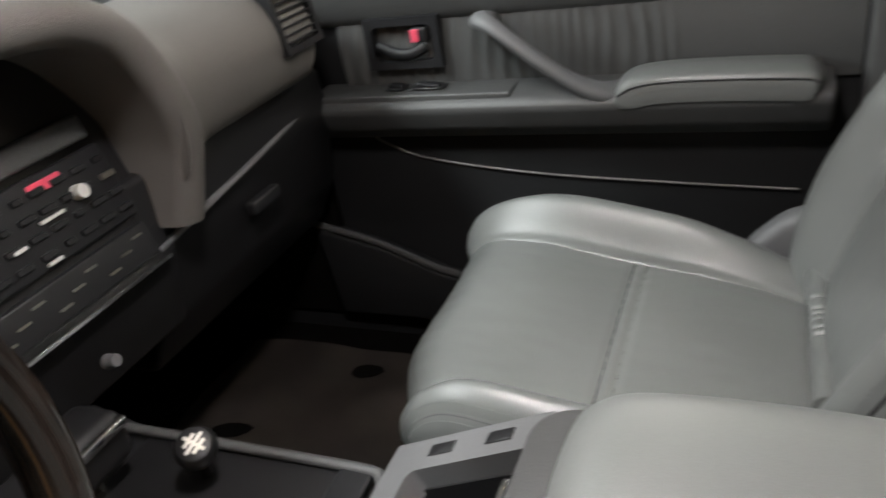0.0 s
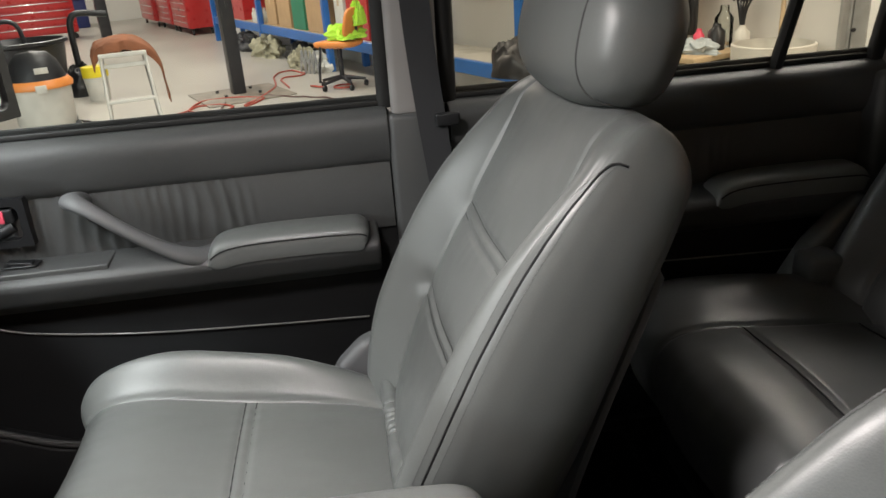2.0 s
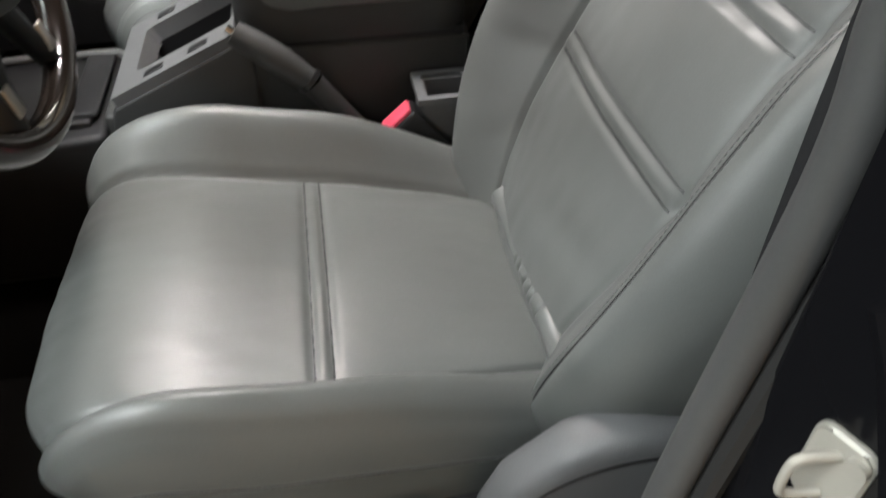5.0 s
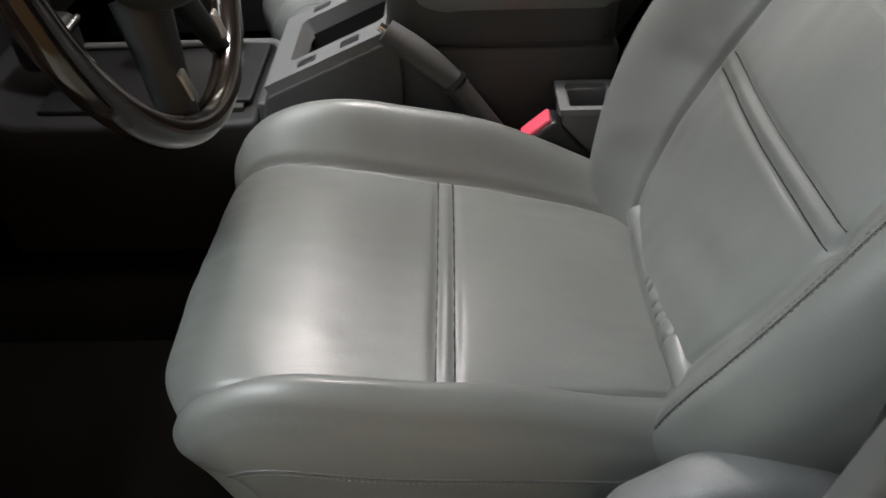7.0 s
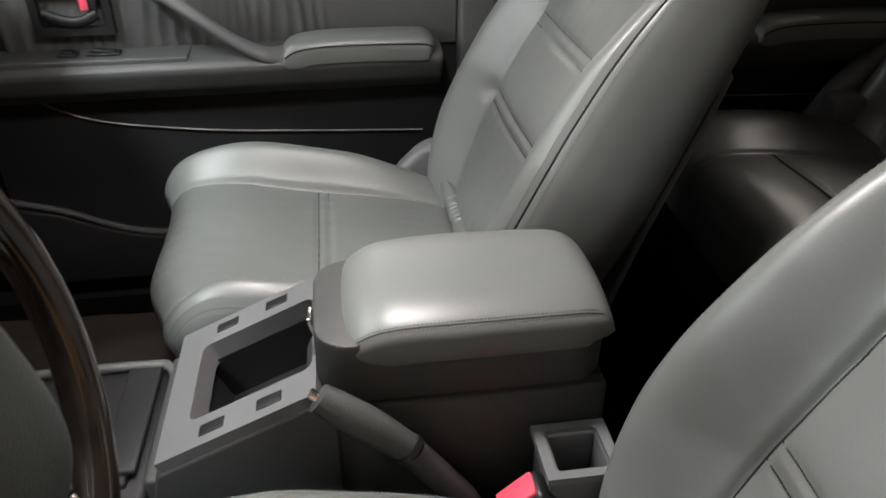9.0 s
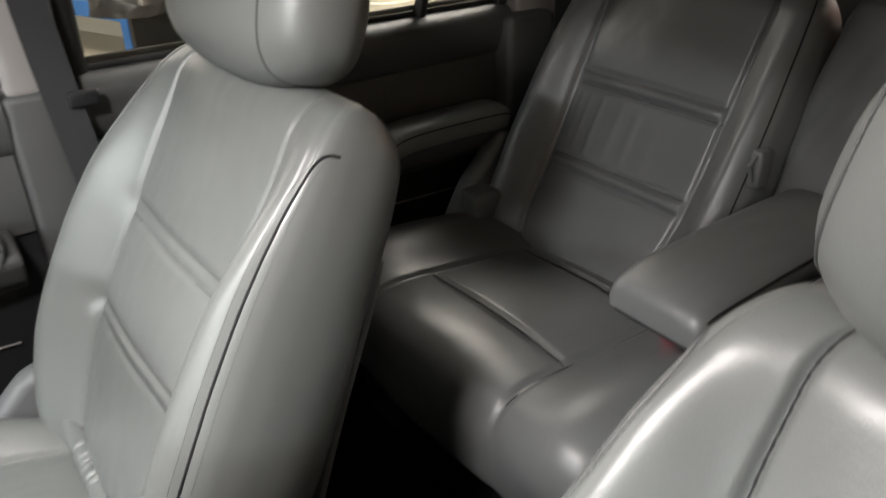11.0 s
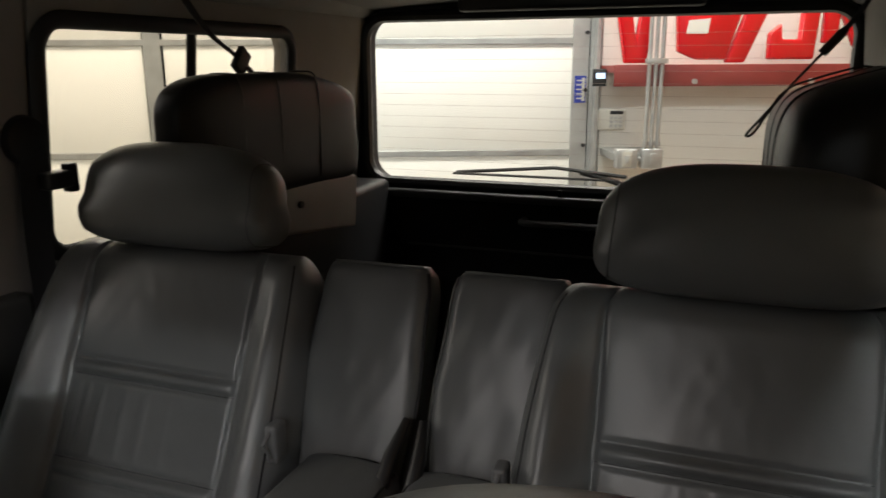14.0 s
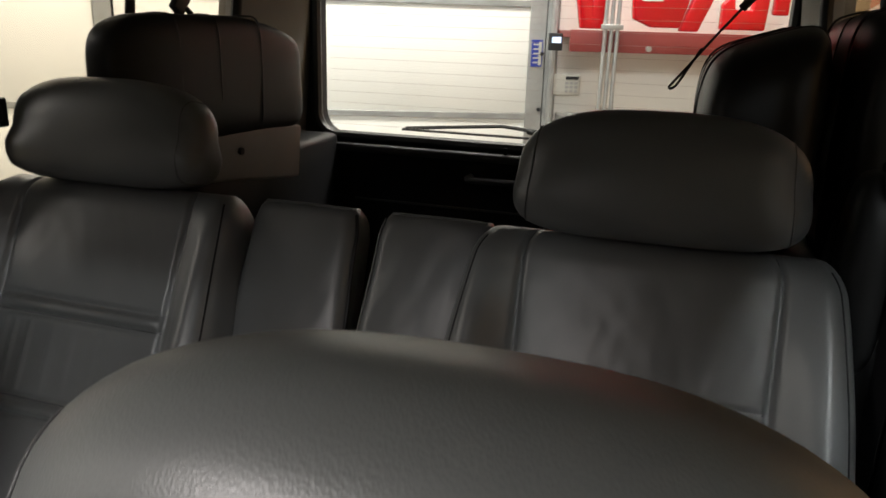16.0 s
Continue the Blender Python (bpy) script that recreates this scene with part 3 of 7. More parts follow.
def side_shell(s):
    """Pillars, roof rail, quarter panel and glass of one side."""
    def X(x):
        return x * s
    w = "right" if s > 0 else "left"

    def st(name, geo, material, label, cat, smooth=45):
        return solid(name, geo, material, label, cat, kind="structure", smooth=smooth)

    lean = 0.055
    # B-pillar
    up = extrude_poly([(0.792, 1.385), (0.735, 1.385), (0.680, ROOF + 0.03), (0.737, ROOF + 0.03)], "y", -0.30, -0.22 if s > 0 else -0.232, 0.012, 3)
    up.transform(Matrix.Diagonal((s, 1, 1, 1)))
    bmesh.ops.recalc_face_normals(up, faces=up.faces)
    PF = -0.212 if s > 0 else -0.262
    p = thing("pillar_trim", "pale grey centre pillar trim with dark lower cover", "pillar", kind="structure")
    part("upper_trim", up, PILLAR, p, "pale beige-grey pillar trim")
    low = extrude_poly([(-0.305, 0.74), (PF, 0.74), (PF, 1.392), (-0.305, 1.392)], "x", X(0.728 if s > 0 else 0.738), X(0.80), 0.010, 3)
    # same cover both sides; the driver's is darkened, shade put into its colour
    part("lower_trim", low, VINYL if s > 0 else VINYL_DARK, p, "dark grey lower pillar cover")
    # C-pillar
    c = extrude_poly([(0.80, 0.80), (0.735, 0.80), (0.735, 1.41), (0.678, ROOF + 0.03), (0.74, ROOF + 0.03), (0.80, 1.41)], "y", -1.225, -1.105, 0.012, 3)
    c.transform(Matrix.Diagonal((s, 1, 1, 1)))
    bmesh.ops.recalc_face_normals(c, faces=c.faces)
    st("pillar_trim", c, PILLAR, "pale grey rear pillar trim beside the rear seat", "pillar")
    # lower C cover, dark
    st("pillar_trim", box(X(0.705), X(0.79), -1.18, -1.065, 0.80, 1.385, 0.014), VINYL, "dark grey lower rear pillar cover", "pillar")
    # quarter panel with the long rear side window
    hole = rounded(-2.03, -1.235, 1.425, 1.835, 0.055)
    q = holed("x", 0.0, 0.05, (-2.46, -1.225, 0.80, ROOF + 0.03), hole)
    for vert in q.verts:
        vert.co.x = (0.735 + vert.co.x - lean * (vert.co.z - 1.41) / 0.5 * (1 if vert.co.z > 1.41 else 0)) * s
    bmesh.ops.recalc_face_normals(q, faces=q.faces)
    st("wall_" + w, q, HEADLINER, "beige luggage side panel round a long window", "wall")
    seal = [((0.732 - lean * max(0, z - 1.41) / 0.5) * s, y, z) for y, z in hole]
    st("window_seal", tube(seal, 0.016, 8, closed=True, flat=0.8), RUBBER, "black rubber seal of the rear side window", "seal")
    st("trim", box(X(0.60), X(0.745), -2.44, -1.235, 0.80, 1.40, 0.02), PLASTIC_DARK, "dark plastic trim over the wheel arch", "trim")
    gx = lambda z: (0.765 - lean * max(0, z - 1.41) / 0.5) * s
    pane("window_%d" % (1 if s > 0 else 4), [(gx(1.42), -2.04, 1.42), (gx(1.42), -1.23, 1.42), (gx(1.84), -1.23, 1.84), (gx(1.84), -2.04, 1.84)][::-s], "lightly tinted rear side window of the car", material=TINTED)
    st("trim", tube([(gx(1.42), -1.67, 1.42), (gx(1.84), -1.67, 1.84)], 0.014, 8, flat=0.6), RUBBER, "black bar dividing the rear side window", "trim")
    # rear door window, with its upright bar
    fr = thing("window_%d" % (2 if s > 0 else 5), "black framed rear door window with a quarter light", "window", "car windows", kind="structure")
    zt = 1.865
    for a, b, r in (((gx(1.40), -1.085, 1.40), (gx(zt), -1.13, zt), 0.018), ((gx(1.40), -0.898, 1.40), (gx(zt), -0.985, zt), 0.015), ((gx(1.40), -0.315, 1.40), (gx(zt), -0.315, zt), 0.016), ((gx(zt), -1.13, zt), (gx(zt), -0.31, zt), 0.020)):
        part("window_frame", tube([a, b], r, 10, flat=0.8), RUBBER, fr)
    g = part("pane", ([(gx(1.39), -1.09, 1.39), (gx(1.39), -0.31, 1.39), (gx(zt), -0.31, zt), (gx(zt), -1.13, zt)], [(0, 1, 2, 3)[::-s]]), TINTED, fr, smooth=0)
    g.visible_shadow = False
    # roof rail
    rail = extrude_poly([(0.80, 1.865), (0.66, 1.895), (0.62, ROOF + 0.045), (0.80, ROOF + 0.04)], "y", -2.46, 0.50, 0.01, 2)
    rail.transform(Matrix.Diagonal((s, 1, 1, 1)))
    bmesh.ops.recalc_face_normals(rail, faces=rail.faces)
    st("trim", rail, HEADLINER, "beige lining over the side windows", "trim")
    # windscreen pillar
    ap = tube([(X(0.74), 0.98, 1.36), (X(0.69), 0.70, 1.66), (X(0.66), 0.47, ROOF + 0.01)], 0.035, 10, flat=0.7)
    st("pillar_trim", ap, PILLAR, "pale windscreen pillar", "pillar", 60)
    return w


side_shell(1)
side_shell(-1)
fr = thing("window_3", "front passenger door window, clear glass in a black frame", "window", "car windows", kind="structure")
part("window_frame", tube([(0.768, -0.212, 1.40), (0.713, -0.218, 1.865)], 0.014, 10, flat=0.8), RUBBER, fr)
part("window_frame", tube([(0.713, -0.22, 1.868), (0.713, 0.49, 1.868)], 0.016, 10), RUBBER, fr)
g = part("pane", ([(0.770, -0.21, 1.39), (0.770, 0.92, 1.39), (0.715, 0.50, 1.865), (0.715, -0.21, 1.865)], [(3, 2, 1, 0)]), GLASS, fr, smooth=0)
g.visible_shadow = False
pane("window_6", [(-0.72, 1.0, 1.36), (0.72, 1.0, 1.36), (0.64, 0.49, ROOF), (-0.64, 0.49, ROOF)], "clear sloping windscreen")
# ---- tailgate ----
gate = thing("tailgate", "black rear hatch with heated glass, grab handle and wiper", "car door")
hole = rounded(-0.685, 0.685, 1.388, 1.893, 0.075, 10)
part("hatch_frame", holed("y", -2.53, -2.455, (-0.80, 0.80, 0.80, 1.96), hole), VINYL_DARK, gate)
part("window_surround", tube([(x, -2.455, z) for x, z in hole], 0.020, 8, closed=True, flat=0.9), BLACK, gate, "black rubber surround")
part("sill_trim", box(-0.74, 0.74, -2.47, -2.42, 1.345, 1.372, 0.010), VINYL, gate, "dark vinyl ledge under the rear glass")
g = part("rear_glass", ([(-0.70, -2.51, 1.37), (0.70, -2.51, 1.37), (0.70, -2.51, 1.91), (-0.70, -2.51, 1.91)], [(3, 2, 1, 0)]), GLASS, gate, smooth=0)
g.visible_shadow = False
HEAT = mat("heating_wire", (0.30, 0.26, 0.22), 0.5)
for i in range(13):
    z = 1.42 + 0.0345 * i
    part("heating_wire", tube([(-0.66, -2.507, z), (0.66, -2.507, z)], 0.0004, 5), HEAT, gate)
part("grab_handle", merge(tube(spline([(0.165, -2.455, 1.292), (0.158, -2.415, 1.290), (0.04, -2.41, 1.292), (-0.15, -2.41, 1.292), (-0.162, -2.455, 1.292)], 24), 0.010, 10)), PLASTIC, gate, "grey moulded grab handle", smooth=60)
part("panel_line", tube([(0.55, -2.452, 1.19), (-0.55, -2.452, 1.19)], 0.004, 6), VINYL, gate)
part("latch_pin", merge(moved(cyl(0.006, 0.02, 12), Matrix.Translation((0.055, -2.43, 1.372)))), BLACK, gate)
brake = part("brake_light_housing", box(-0.315, 0.365, -2.50, -2.40, 1.897, 1.955, 0.014), BLACK, gate, "black high brake light housing")
wiper = part("wiper", tube(spline([(-0.16, -2.55, 1.372), (-0.08, -2.56, 1.405), (0.02, -2.565, 1.428)], 10), 0.009, 8), BLACK, gate, "black rear wiper arm")
part("wiper_blade", merge(tube([(-0.12, -2.56, 1.420), (0.10, -2.567, 1.438), (0.42, -2.56, 1.412)], 0.006, 6), tube([(-0.10, -2.555, 1.408), (0.43, -2.555, 1.408)], 0.004, 6)), RUBBER, wiper)

# ---- seats ----
def s_of(curve, z=None, y=None):
    cs = spline(curve, 400)
    d = np.r_[0, np.cumsum([np.linalg.norm(b - a) for a, b in zip(cs, cs[1:])])]
    k = min(range(401), key=lambda i: abs(cs[i][1] - z) if z is not None else abs(cs[i][0] - y))
    return d[k] / d[-1], d[-1]


def roll_profile(dist, half=0.011, high=0.006, deep=0.006):
    """A stuffed roll between two stitched valleys."""
    a = abs(dist)
    return high * max(0.0, 1 - (a / half) ** 2) - deep * math.exp(-(((a - half) / 0.0042) ** 2))


def add_covers(parts, owner, names, prefix=""):
    for key, (name, material, label) in names.items():
        if key in parts:
            part(name, parts[key], material, owner, label, smooth=60)


def headrest(owner, x0, y, z, lean, rx, ry, rz, material, post_down=0.09, seam=0.66, taper=0.04, low=2.75, post=None):
    turn = Matrix.Translation((x0, y, z)) @ Matrix.Rotation(radians(lean), 4, "X")
    v, f = blob(rx, ry, rz, 2.75, 56, 36, low)
    out = []
    for x, yy, zz in v:
        # fuller at the top front, flatter behind
        k = 1 + 0.06 * (zz / rz)
        out.append(turn @ Vector((x * (1 - taper * (zz / rz)), yy * k, zz * (1 if zz > 0 else 0.92))))
    head = part("headrest", (out, f), material, owner, smooth=70)
    for side in (-1, 1):
        ring = []
        for i in range(49):
            a = 2 * math.pi * i / 48
            c, s_ = math.cos(a), math.sin(a)
            pw = low if s_ < 0 else 2.75
            e = 2 / pw
            shrink = (1 - seam**pw) ** (1 / pw)
            yy, zz = ry * shrink * math.copysign(abs(c) ** e, c), rz * shrink * math.copysign(abs(s_) ** e, s_)
            ring.append(turn @ Vector((side * rx * seam * (1 - taper * zz / rz), yy * (1 + 0.06 * zz / rz) * 1.004, (zz if zz > 0 else 0.92 * zz) * 1.004)))
        part("seam", tube(ring[:-1], 0.0011, 6, closed=True), VINYL, head, smooth=80)
    for side in (-1, 1):
        line = [turn @ Vector((side * 0.055, 0, -rz * 0.8)), turn @ Vector((side * 0.055, -0.004, -rz - post_down))]
        part("headrest_post", tube(line, 0.006, 12), post or CHROME, owner, "" if post else "chrome post", smooth=60)
    return head


CONSOLE_TRIM = mat("mid_grey_plastic", (0.085, 0.087, 0.088), 0.45, grain=0.08, grain_scale=900, bump=0.2, cells=True)
RIM = mat("pale_grey_plastic", (0.15, 0.155, 0.16), 0.4, var=0.05)


def front_seat(name, label, cx, dy, outboard, fore=0.0, nose=0.0, slim=0.085, drop=0.0, head=(-0.442, 1.537, 16, 0.164, 0.09, 0.74, 0.020)):
    """outboard: +1 where the door is on the +x side."""
    seat = thing(name, label, "car seat", "front seats", at=(cx, dy, 0))
    o = outboard
    # backrest
    back = [(y + fore, z) for y, z in ((-0.150, 0.885), (-0.160, 0.955), (-0.172, 1.03), (-0.198, 1.10), (-0.236, 1.18), (-0.300, 1.30), (-0.362, 1.405), (-0.405, 1.488 if o > 0 else 1.480))]
    su, length = s_of(back, z=1.30)
    low0, _ = s_of(back, z=0.955)

    def up(s):
        return max(0.0, (s - low0) / (1 - low0))

    sl, _ = s_of(back, z=1.183)

    def ui(s):
        return float(lerp_table([(0, 0.50), (0.3, 0.55), (0.62, 0.57), (0.85, 0.66), (1, 0.74)], up(s))[0])

    def width(s):
        return float(lerp_table([(0, 0.185), (0.12, 0.218), (0.3, 0.243), (0.5, 0.243), (0.8, 0.222), (0.93, 0.205), (1, 0.19)], up(s))[0])

    def front(u, s):
        a, m = abs(u), ui(s)
        b = float(lerp_table([(0, 0.030), (0.12, 0.045), (0.3, 0.058), (0.6, 0.056), (0.8, 0.040), (0.93, 0.016), (1, 0.006)], up(s))[0])
        h = b * sstep(m - 0.03, m + 0.33, a) - (0.0065 if u > 0 else 0.003) * bump_at(a, m, 0.016)
        if a < m:
            q = 1 - (a / m) ** 4
            h += 0.010 * (1 - (a / m) ** 2)
            for c in (su, sl):
                h += q * roll_profile((s - c) * length, 0.0090, 0.0014, 0.0042)
            h += q * 0.006 * math.sin(math.pi * min(max((s - sl) / (su - sl), 0), 1))
        # soft unevenness of the stuffing, and a pinch where the lower roll meets the door-side seam
        h += 0.0022 * noise.noise((u * 3 + cx * 9, s * 5, 0.3)) + 0.0007 * noise.noise((u * 11, s * 17, cx))
        h -= 0.008 * bump_at(u * o, m + 0.04, 0.05) * bump_at(s, sl, 0.022)
        h -= 0.004 * bump_at(u * o, m + 0.02, 0.05) * bump_at(s, su, 0.03)
        h += 0.012 * sstep(m, 0.9, -u * o) * bump_at(up(s), 0.42, 0.22) * (o < 0)
        h -= 0.0030 * bump_at(a, (0.795 if o < 0 else 0.875) if u * o > 0 else 0.945, 0.012)
        return h

    def region(u, s):
        a = abs(u)
        if a < ui(s):
            return "top" if s > su else ("mid" if s > sl else "low")
        return ("bolster_r" if u > 0 else "bolster_l") if a < 0.945 else ("side_r" if u > 0 else "side_l")

    def thick(s):
        return float(lerp_table([(0, 0.115), (0.4, 0.115), (0.7, 0.105), (1, 0.095)], up(s))[0])

    parts, surf = pad(back, width, front, thick, region, ns=170, nu=210, cap0=0.05, cap1=0.055)
    def shoulder(t, sgn, off):
        """The side seam: up along the edge, then round the shoulder onto the flank."""
        off -= (0.15 if o < 0 else 0.07) if sgn == o else 0.0
        if t < 0.74:
            return sgn * off, 0.08 + 0.75 * t / 0.74
        q = (t - 0.74) / 0.26
        return sgn * (off + (0.998 - off) * q**2), 0.83 + 0.10 * math.sin(q * math.pi / 2)

    rest = part("backrest", parts["mid"], PERF, seat, smooth=70)
    for key, nm in (("top", "upper_panel"), ("low", "lower_panel"), ("bolster_l", "bolster"), ("bolster_r", "bolster"), ("side_l", "bolster_edge"), ("side_r", "bolster_edge"), ("flank_l", "side_panel"), ("flank_r", "side_panel")):
        part(nm, parts[key], LEATHER, rest, smooth=70)
    part("back_cover", parts["back"], VINYL, rest, "dark vinyl back cover")
    for sgn in (-1, 1):
        for off in (0.925, 0.968):
            part("stitching", stitches(surf, lambda t: shoulder(t, sgn, off), 120), LEATHER, rest, smooth=0)
        part("piping", tube([surf(*shoulder(i / 90, sgn, 0.945), 0.0003) for i in range(91)], 0.0013, 6), VINYL_DARK if sgn < 0 else VINYL, rest)
        if sgn > 0:
            for c in (su, sl):
                for d in (-0.0095, 0.0095):
                    part("seam", tube([surf(q * ui(c) * 0.97, c + d / length, 0.0) for q in [-1 + i / 15 for i in range(31)]], 0.0009, 6), VINYL_DARK, rest)
        if sgn > 0:
            part("seam", tube([surf(sgn * ui(s_), s_, 0.0002) for s_ in [0.10 + 0.88 * i / 70 for i in range(71)]], 0.0011, 6), VINYL_DARK, rest)
    # hard shell behind the backrest
    shell = [(y + fore, z) for y, z in ((-0.295, 0.93), (-0.330, 1.05), (-0.376, 1.18), (-0.420, 1.28), (-0.441, 1.325))]
    sp, _ = pad(shell, lambda s: 0.205 - 0.02 * s**6, lambda u, s: 0.0, lambda s: 0.022, lambda u, s: "front", ns=30, nu=30, cap0=0.01, cap1=0.012)
    part("seat_back_shell", merge(*sp.values()), PLASTIC, seat, "hard grey plastic shell", smooth=50)
    # headrest
    headrest(seat, head[6], head[0], head[1], head[2], head[3], 0.070, 0.088, LEATHER, head[4], head[5])
    # cushion
    cush = [(-0.205, 0.975), (-0.10, 1.000), (0.00, 1.016), (0.085, 1.028), (0.175, 1.046), (0.240 + nose * 0.3, 1.045), (0.278 + nose * 0.7, 1.014), (0.264 + nose * 1.1, 0.972), (0.220 + nose * 1.2, 0.935)]
    plain = s_of(cush, y=0.046)[1]
    if drop:
        cush[-2:] = [(0.276 + nose * 0.7, 0.972), (0.264 + nose * 0.6, 0.93), (0.246 + nose * 0.5, 0.935 - drop)]
    sc, clen = s_of(cush, y=0.046)
    longer = clen / plain

    def cui(s):
        return float(lerp_table([(0, 0.60), (0.4, 0.645), (0.6, 0.66), (0.8, 0.72), (1, 0.8)], min(1.0, s * longer))[0])

    def cwidth(s):
        return float(lerp_table([(0, 0.205), (0.2, 0.232), (0.5, 0.248), (0.74, 0.244), (0.86, 0.228), (0.95, 0.205 if not drop else 0.226), (1, 0.19 if not drop else 0.226)], min(1.0, s * longer))[0])

    def cfront(u, s):
        a, m = abs(u), cui(s)
        b = float(lerp_table([(0, 0.022), (0.15, 0.034), (0.35, 0.062), (0.52, 0.068), (0.66, 0.060), (0.78, 0.034), (0.9, 0.004), (1, 0.0)], min(1.0, s * longer))[0])
        h = b * sstep(m - 0.03, m + 0.22, a) - 0.008 * bump_at(a, m, 0.016) * (1 - sstep(0.72, 0.9, s))
        if a < m:
            q = 1 - (a / m) ** 6
            h += 0.012 * (1 - (a / m) ** 2) * (1 - 0.5 * s) + q * roll_profile((s - sc) * clen, 0.0078, 0.0016, 0.0036)
            h += q * 0.004 * math.sin(math.pi * min(max(s / sc, 0), 1))
        h += 0.003 * noise.noise((u * 2.5 + cx * 7, s * 4, 1.7)) + 0.0007 * noise.noise((u * 13, s * 15, cx + 3))
        # creases across the front corners
        for c, d in ((0.80, 0.0008),):
            h -= d * bump_at(s + 0.05 * a, c, 0.010) * sstep(0.35, 0.7, a)
        h -= 0.0035 * bump_at(a, 0.955, 0.010)
        return h

    def cregion(u, s):
        a = abs(u)
        if a < cui(s) and s < 0.98:
            return "seat" if s < sc else "front"
        return ("bolster_r" if u > 0 else "bolster_l") if a < 0.955 else ("side_r" if u > 0 else "side_l")

    parts, csurf = pad(cush, cwidth, cfront, lambda s: 0.115 - 0.035 * sstep(0.7, 1, s), cregion, ns=150, nu=130, cap0=0.03, cap1=0.02)
    def narrow(p):
        # front corners: the driver's door side is rounded off, the passenger's tunnel side too, its door side fuller
        corner = 0.034 * sstep(0.10, 0.24, p[0] * o) if o < 0 else 0.046 * sstep(0.08, 0.24, -p[0]) - 0.024 * sstep(0.06, 0.24, p[0])
        round_off = corner * sstep(0.12, 0.28, p[1])
        return (p[0] * (1 - slim * sstep(0.02, 0.20, p[0] * o)), p[1] - round_off, p[2])

    parts = {k: ([narrow(p) for p in g[0]], *g[1:]) for k, g in parts.items()}
    flat_surf = csurf

    def csurf(u, s, lift=0.0):
        return narrow(flat_surf(u, s, lift))

    base = part("seat_cushion", parts["seat"], PERF, seat, smooth=70)
    for key, nm in (("front", "thigh_panel"), ("bolster_l", "bolster"), ("bolster_r", "bolster"), ("side_l", "bolster_edge"), ("side_r", "bolster_edge"), ("flank_l", "side_panel"), ("flank_r", "side_panel"), ("back", "underside")):
        if key in parts:
            part(nm, parts[key], LEATHER if key != "back" else VINYL_DARK, base, smooth=70)
    for sgn in (-1, 1):
        # the door-side seam of the driver's cushion runs lower, on the flank
        low = 0.14 if o < 0 and sgn == o else 0.0
        for off in ((0.985, 1.018, 1.05) if low else (0.932, 0.952, 0.972)):
            part("stitching", stitches(csurf, lambda t: (sgn * (off + low * t), 0.06 + 0.74 * t), 100), LEATHER, base, smooth=0)
        part("piping", tube([csurf(sgn * (1.0 + low * i / 60 if low else 0.955), 0.05 + 0.78 * i / 60, -0.0008 if not low else 0.0) for i in range(61)], 0.0014 if low else 0.0010, 6), VINYL, base)
        part("seam", tube([csurf(q * cui(sc) * 0.97, sc + sgn * 0.0080 / clen, -0.0001 + 0.0003 * math.sin(q * 47 + sgn)) for q in [-1 + i / 30 for i in range(61)]], 0.0011, 6), VINYL_DARK, base)
        part("seam", tube([csurf(sgn * cui(s_), s_, -0.0006) for s_ in [0.06 + 0.72 * i / 60 for i in range(61)]], 0.0010, 6), VINYL_DARK, base)
    # gathered leather roll where cushion and backrest meet
    v, f = tube([(o * (0.162 - 0.262 * i / 120), -0.162 + 0.2 * fore, 1.018 + 0.0015 * math.sin(i * 0.21)) for i in range(121)], [0.0140 - 0.0030 * sum(math.exp(-(((i - c) / 0.8) ** 2)) for c in (38, 47, 52, 58, 66, 71)) for i in range(121)], 14)
    part("gathered_roll", (v, f), LEATHER, seat, smooth=60)
    # frame, rails, hinge cover
    part("seat_frame", merge(box(-0.20, 0.20, -0.20, 0.20, 0.80, 0.925, 0.012), box(-0.19, -0.15, -0.26, 0.24, 0.70, 0.80, 0.006), box(0.15, 0.19, -0.26, 0.24, 0.70, 0.80, 0.006)), BLACK, seat, "black steel seat frame and rails")
    hinge = extrude_poly([(-0.30, 0.93), (-0.275, 1.01), (-0.225, 1.058), (-0.175, 1.072), (-0.125, 1.058), (-0.080, 1.015), (-0.060, 0.965), (-0.065, 0.86), (-0.29, 0.84)], "x", 0.212 * o, 0.256 * o, 0.016, 4)
    cover = part("hinge_cover", hinge, PLASTIC, seat, "moulded grey plastic hinge cover")
    part("groove", tube(spline([(0.254 * o, -0.29, 0.985), (0.2555 * o, -0.225, 1.034), (0.2555 * o, -0.175, 1.046), (0.2555 * o, -0.12, 1.030), (0.254 * o, -0.072, 0.98)], 20), 0.0016, 6), BLACK, cover)
    so = 0.252 * (1 - slim)
    zt = 0.045 if o < 0 else 0.0
    trim = part("side_trim", extrude_poly([(-0.07, 0.950 - zt), (0.19, 0.972 - zt), (0.215, 0.92 - 0.7 * zt), (0.19, 0.80), (-0.09, 0.80)], "x", (so - 0.04) * o, so * o, 0.012, 3), PLASTIC, seat, "grey plastic side trim with switches")
    recess = [(y, z) for y, z in rounded(-0.036, 0.120, 0.868, 0.944, 0.016)]
    part("switch_panel", extrude_poly(recess, "x", (so - 0.004) * o, (so + 0.002) * o, 0.0015, 2), CONSOLE_TRIM, trim, "recessed darker switch panel")
    lever = part("seat_switch", box((so + 0.001) * o, (so + 0.012) * o, 0.050, 0.092, 0.902, 0.914, 0.004), BLACK, trim, "black power seat lever")
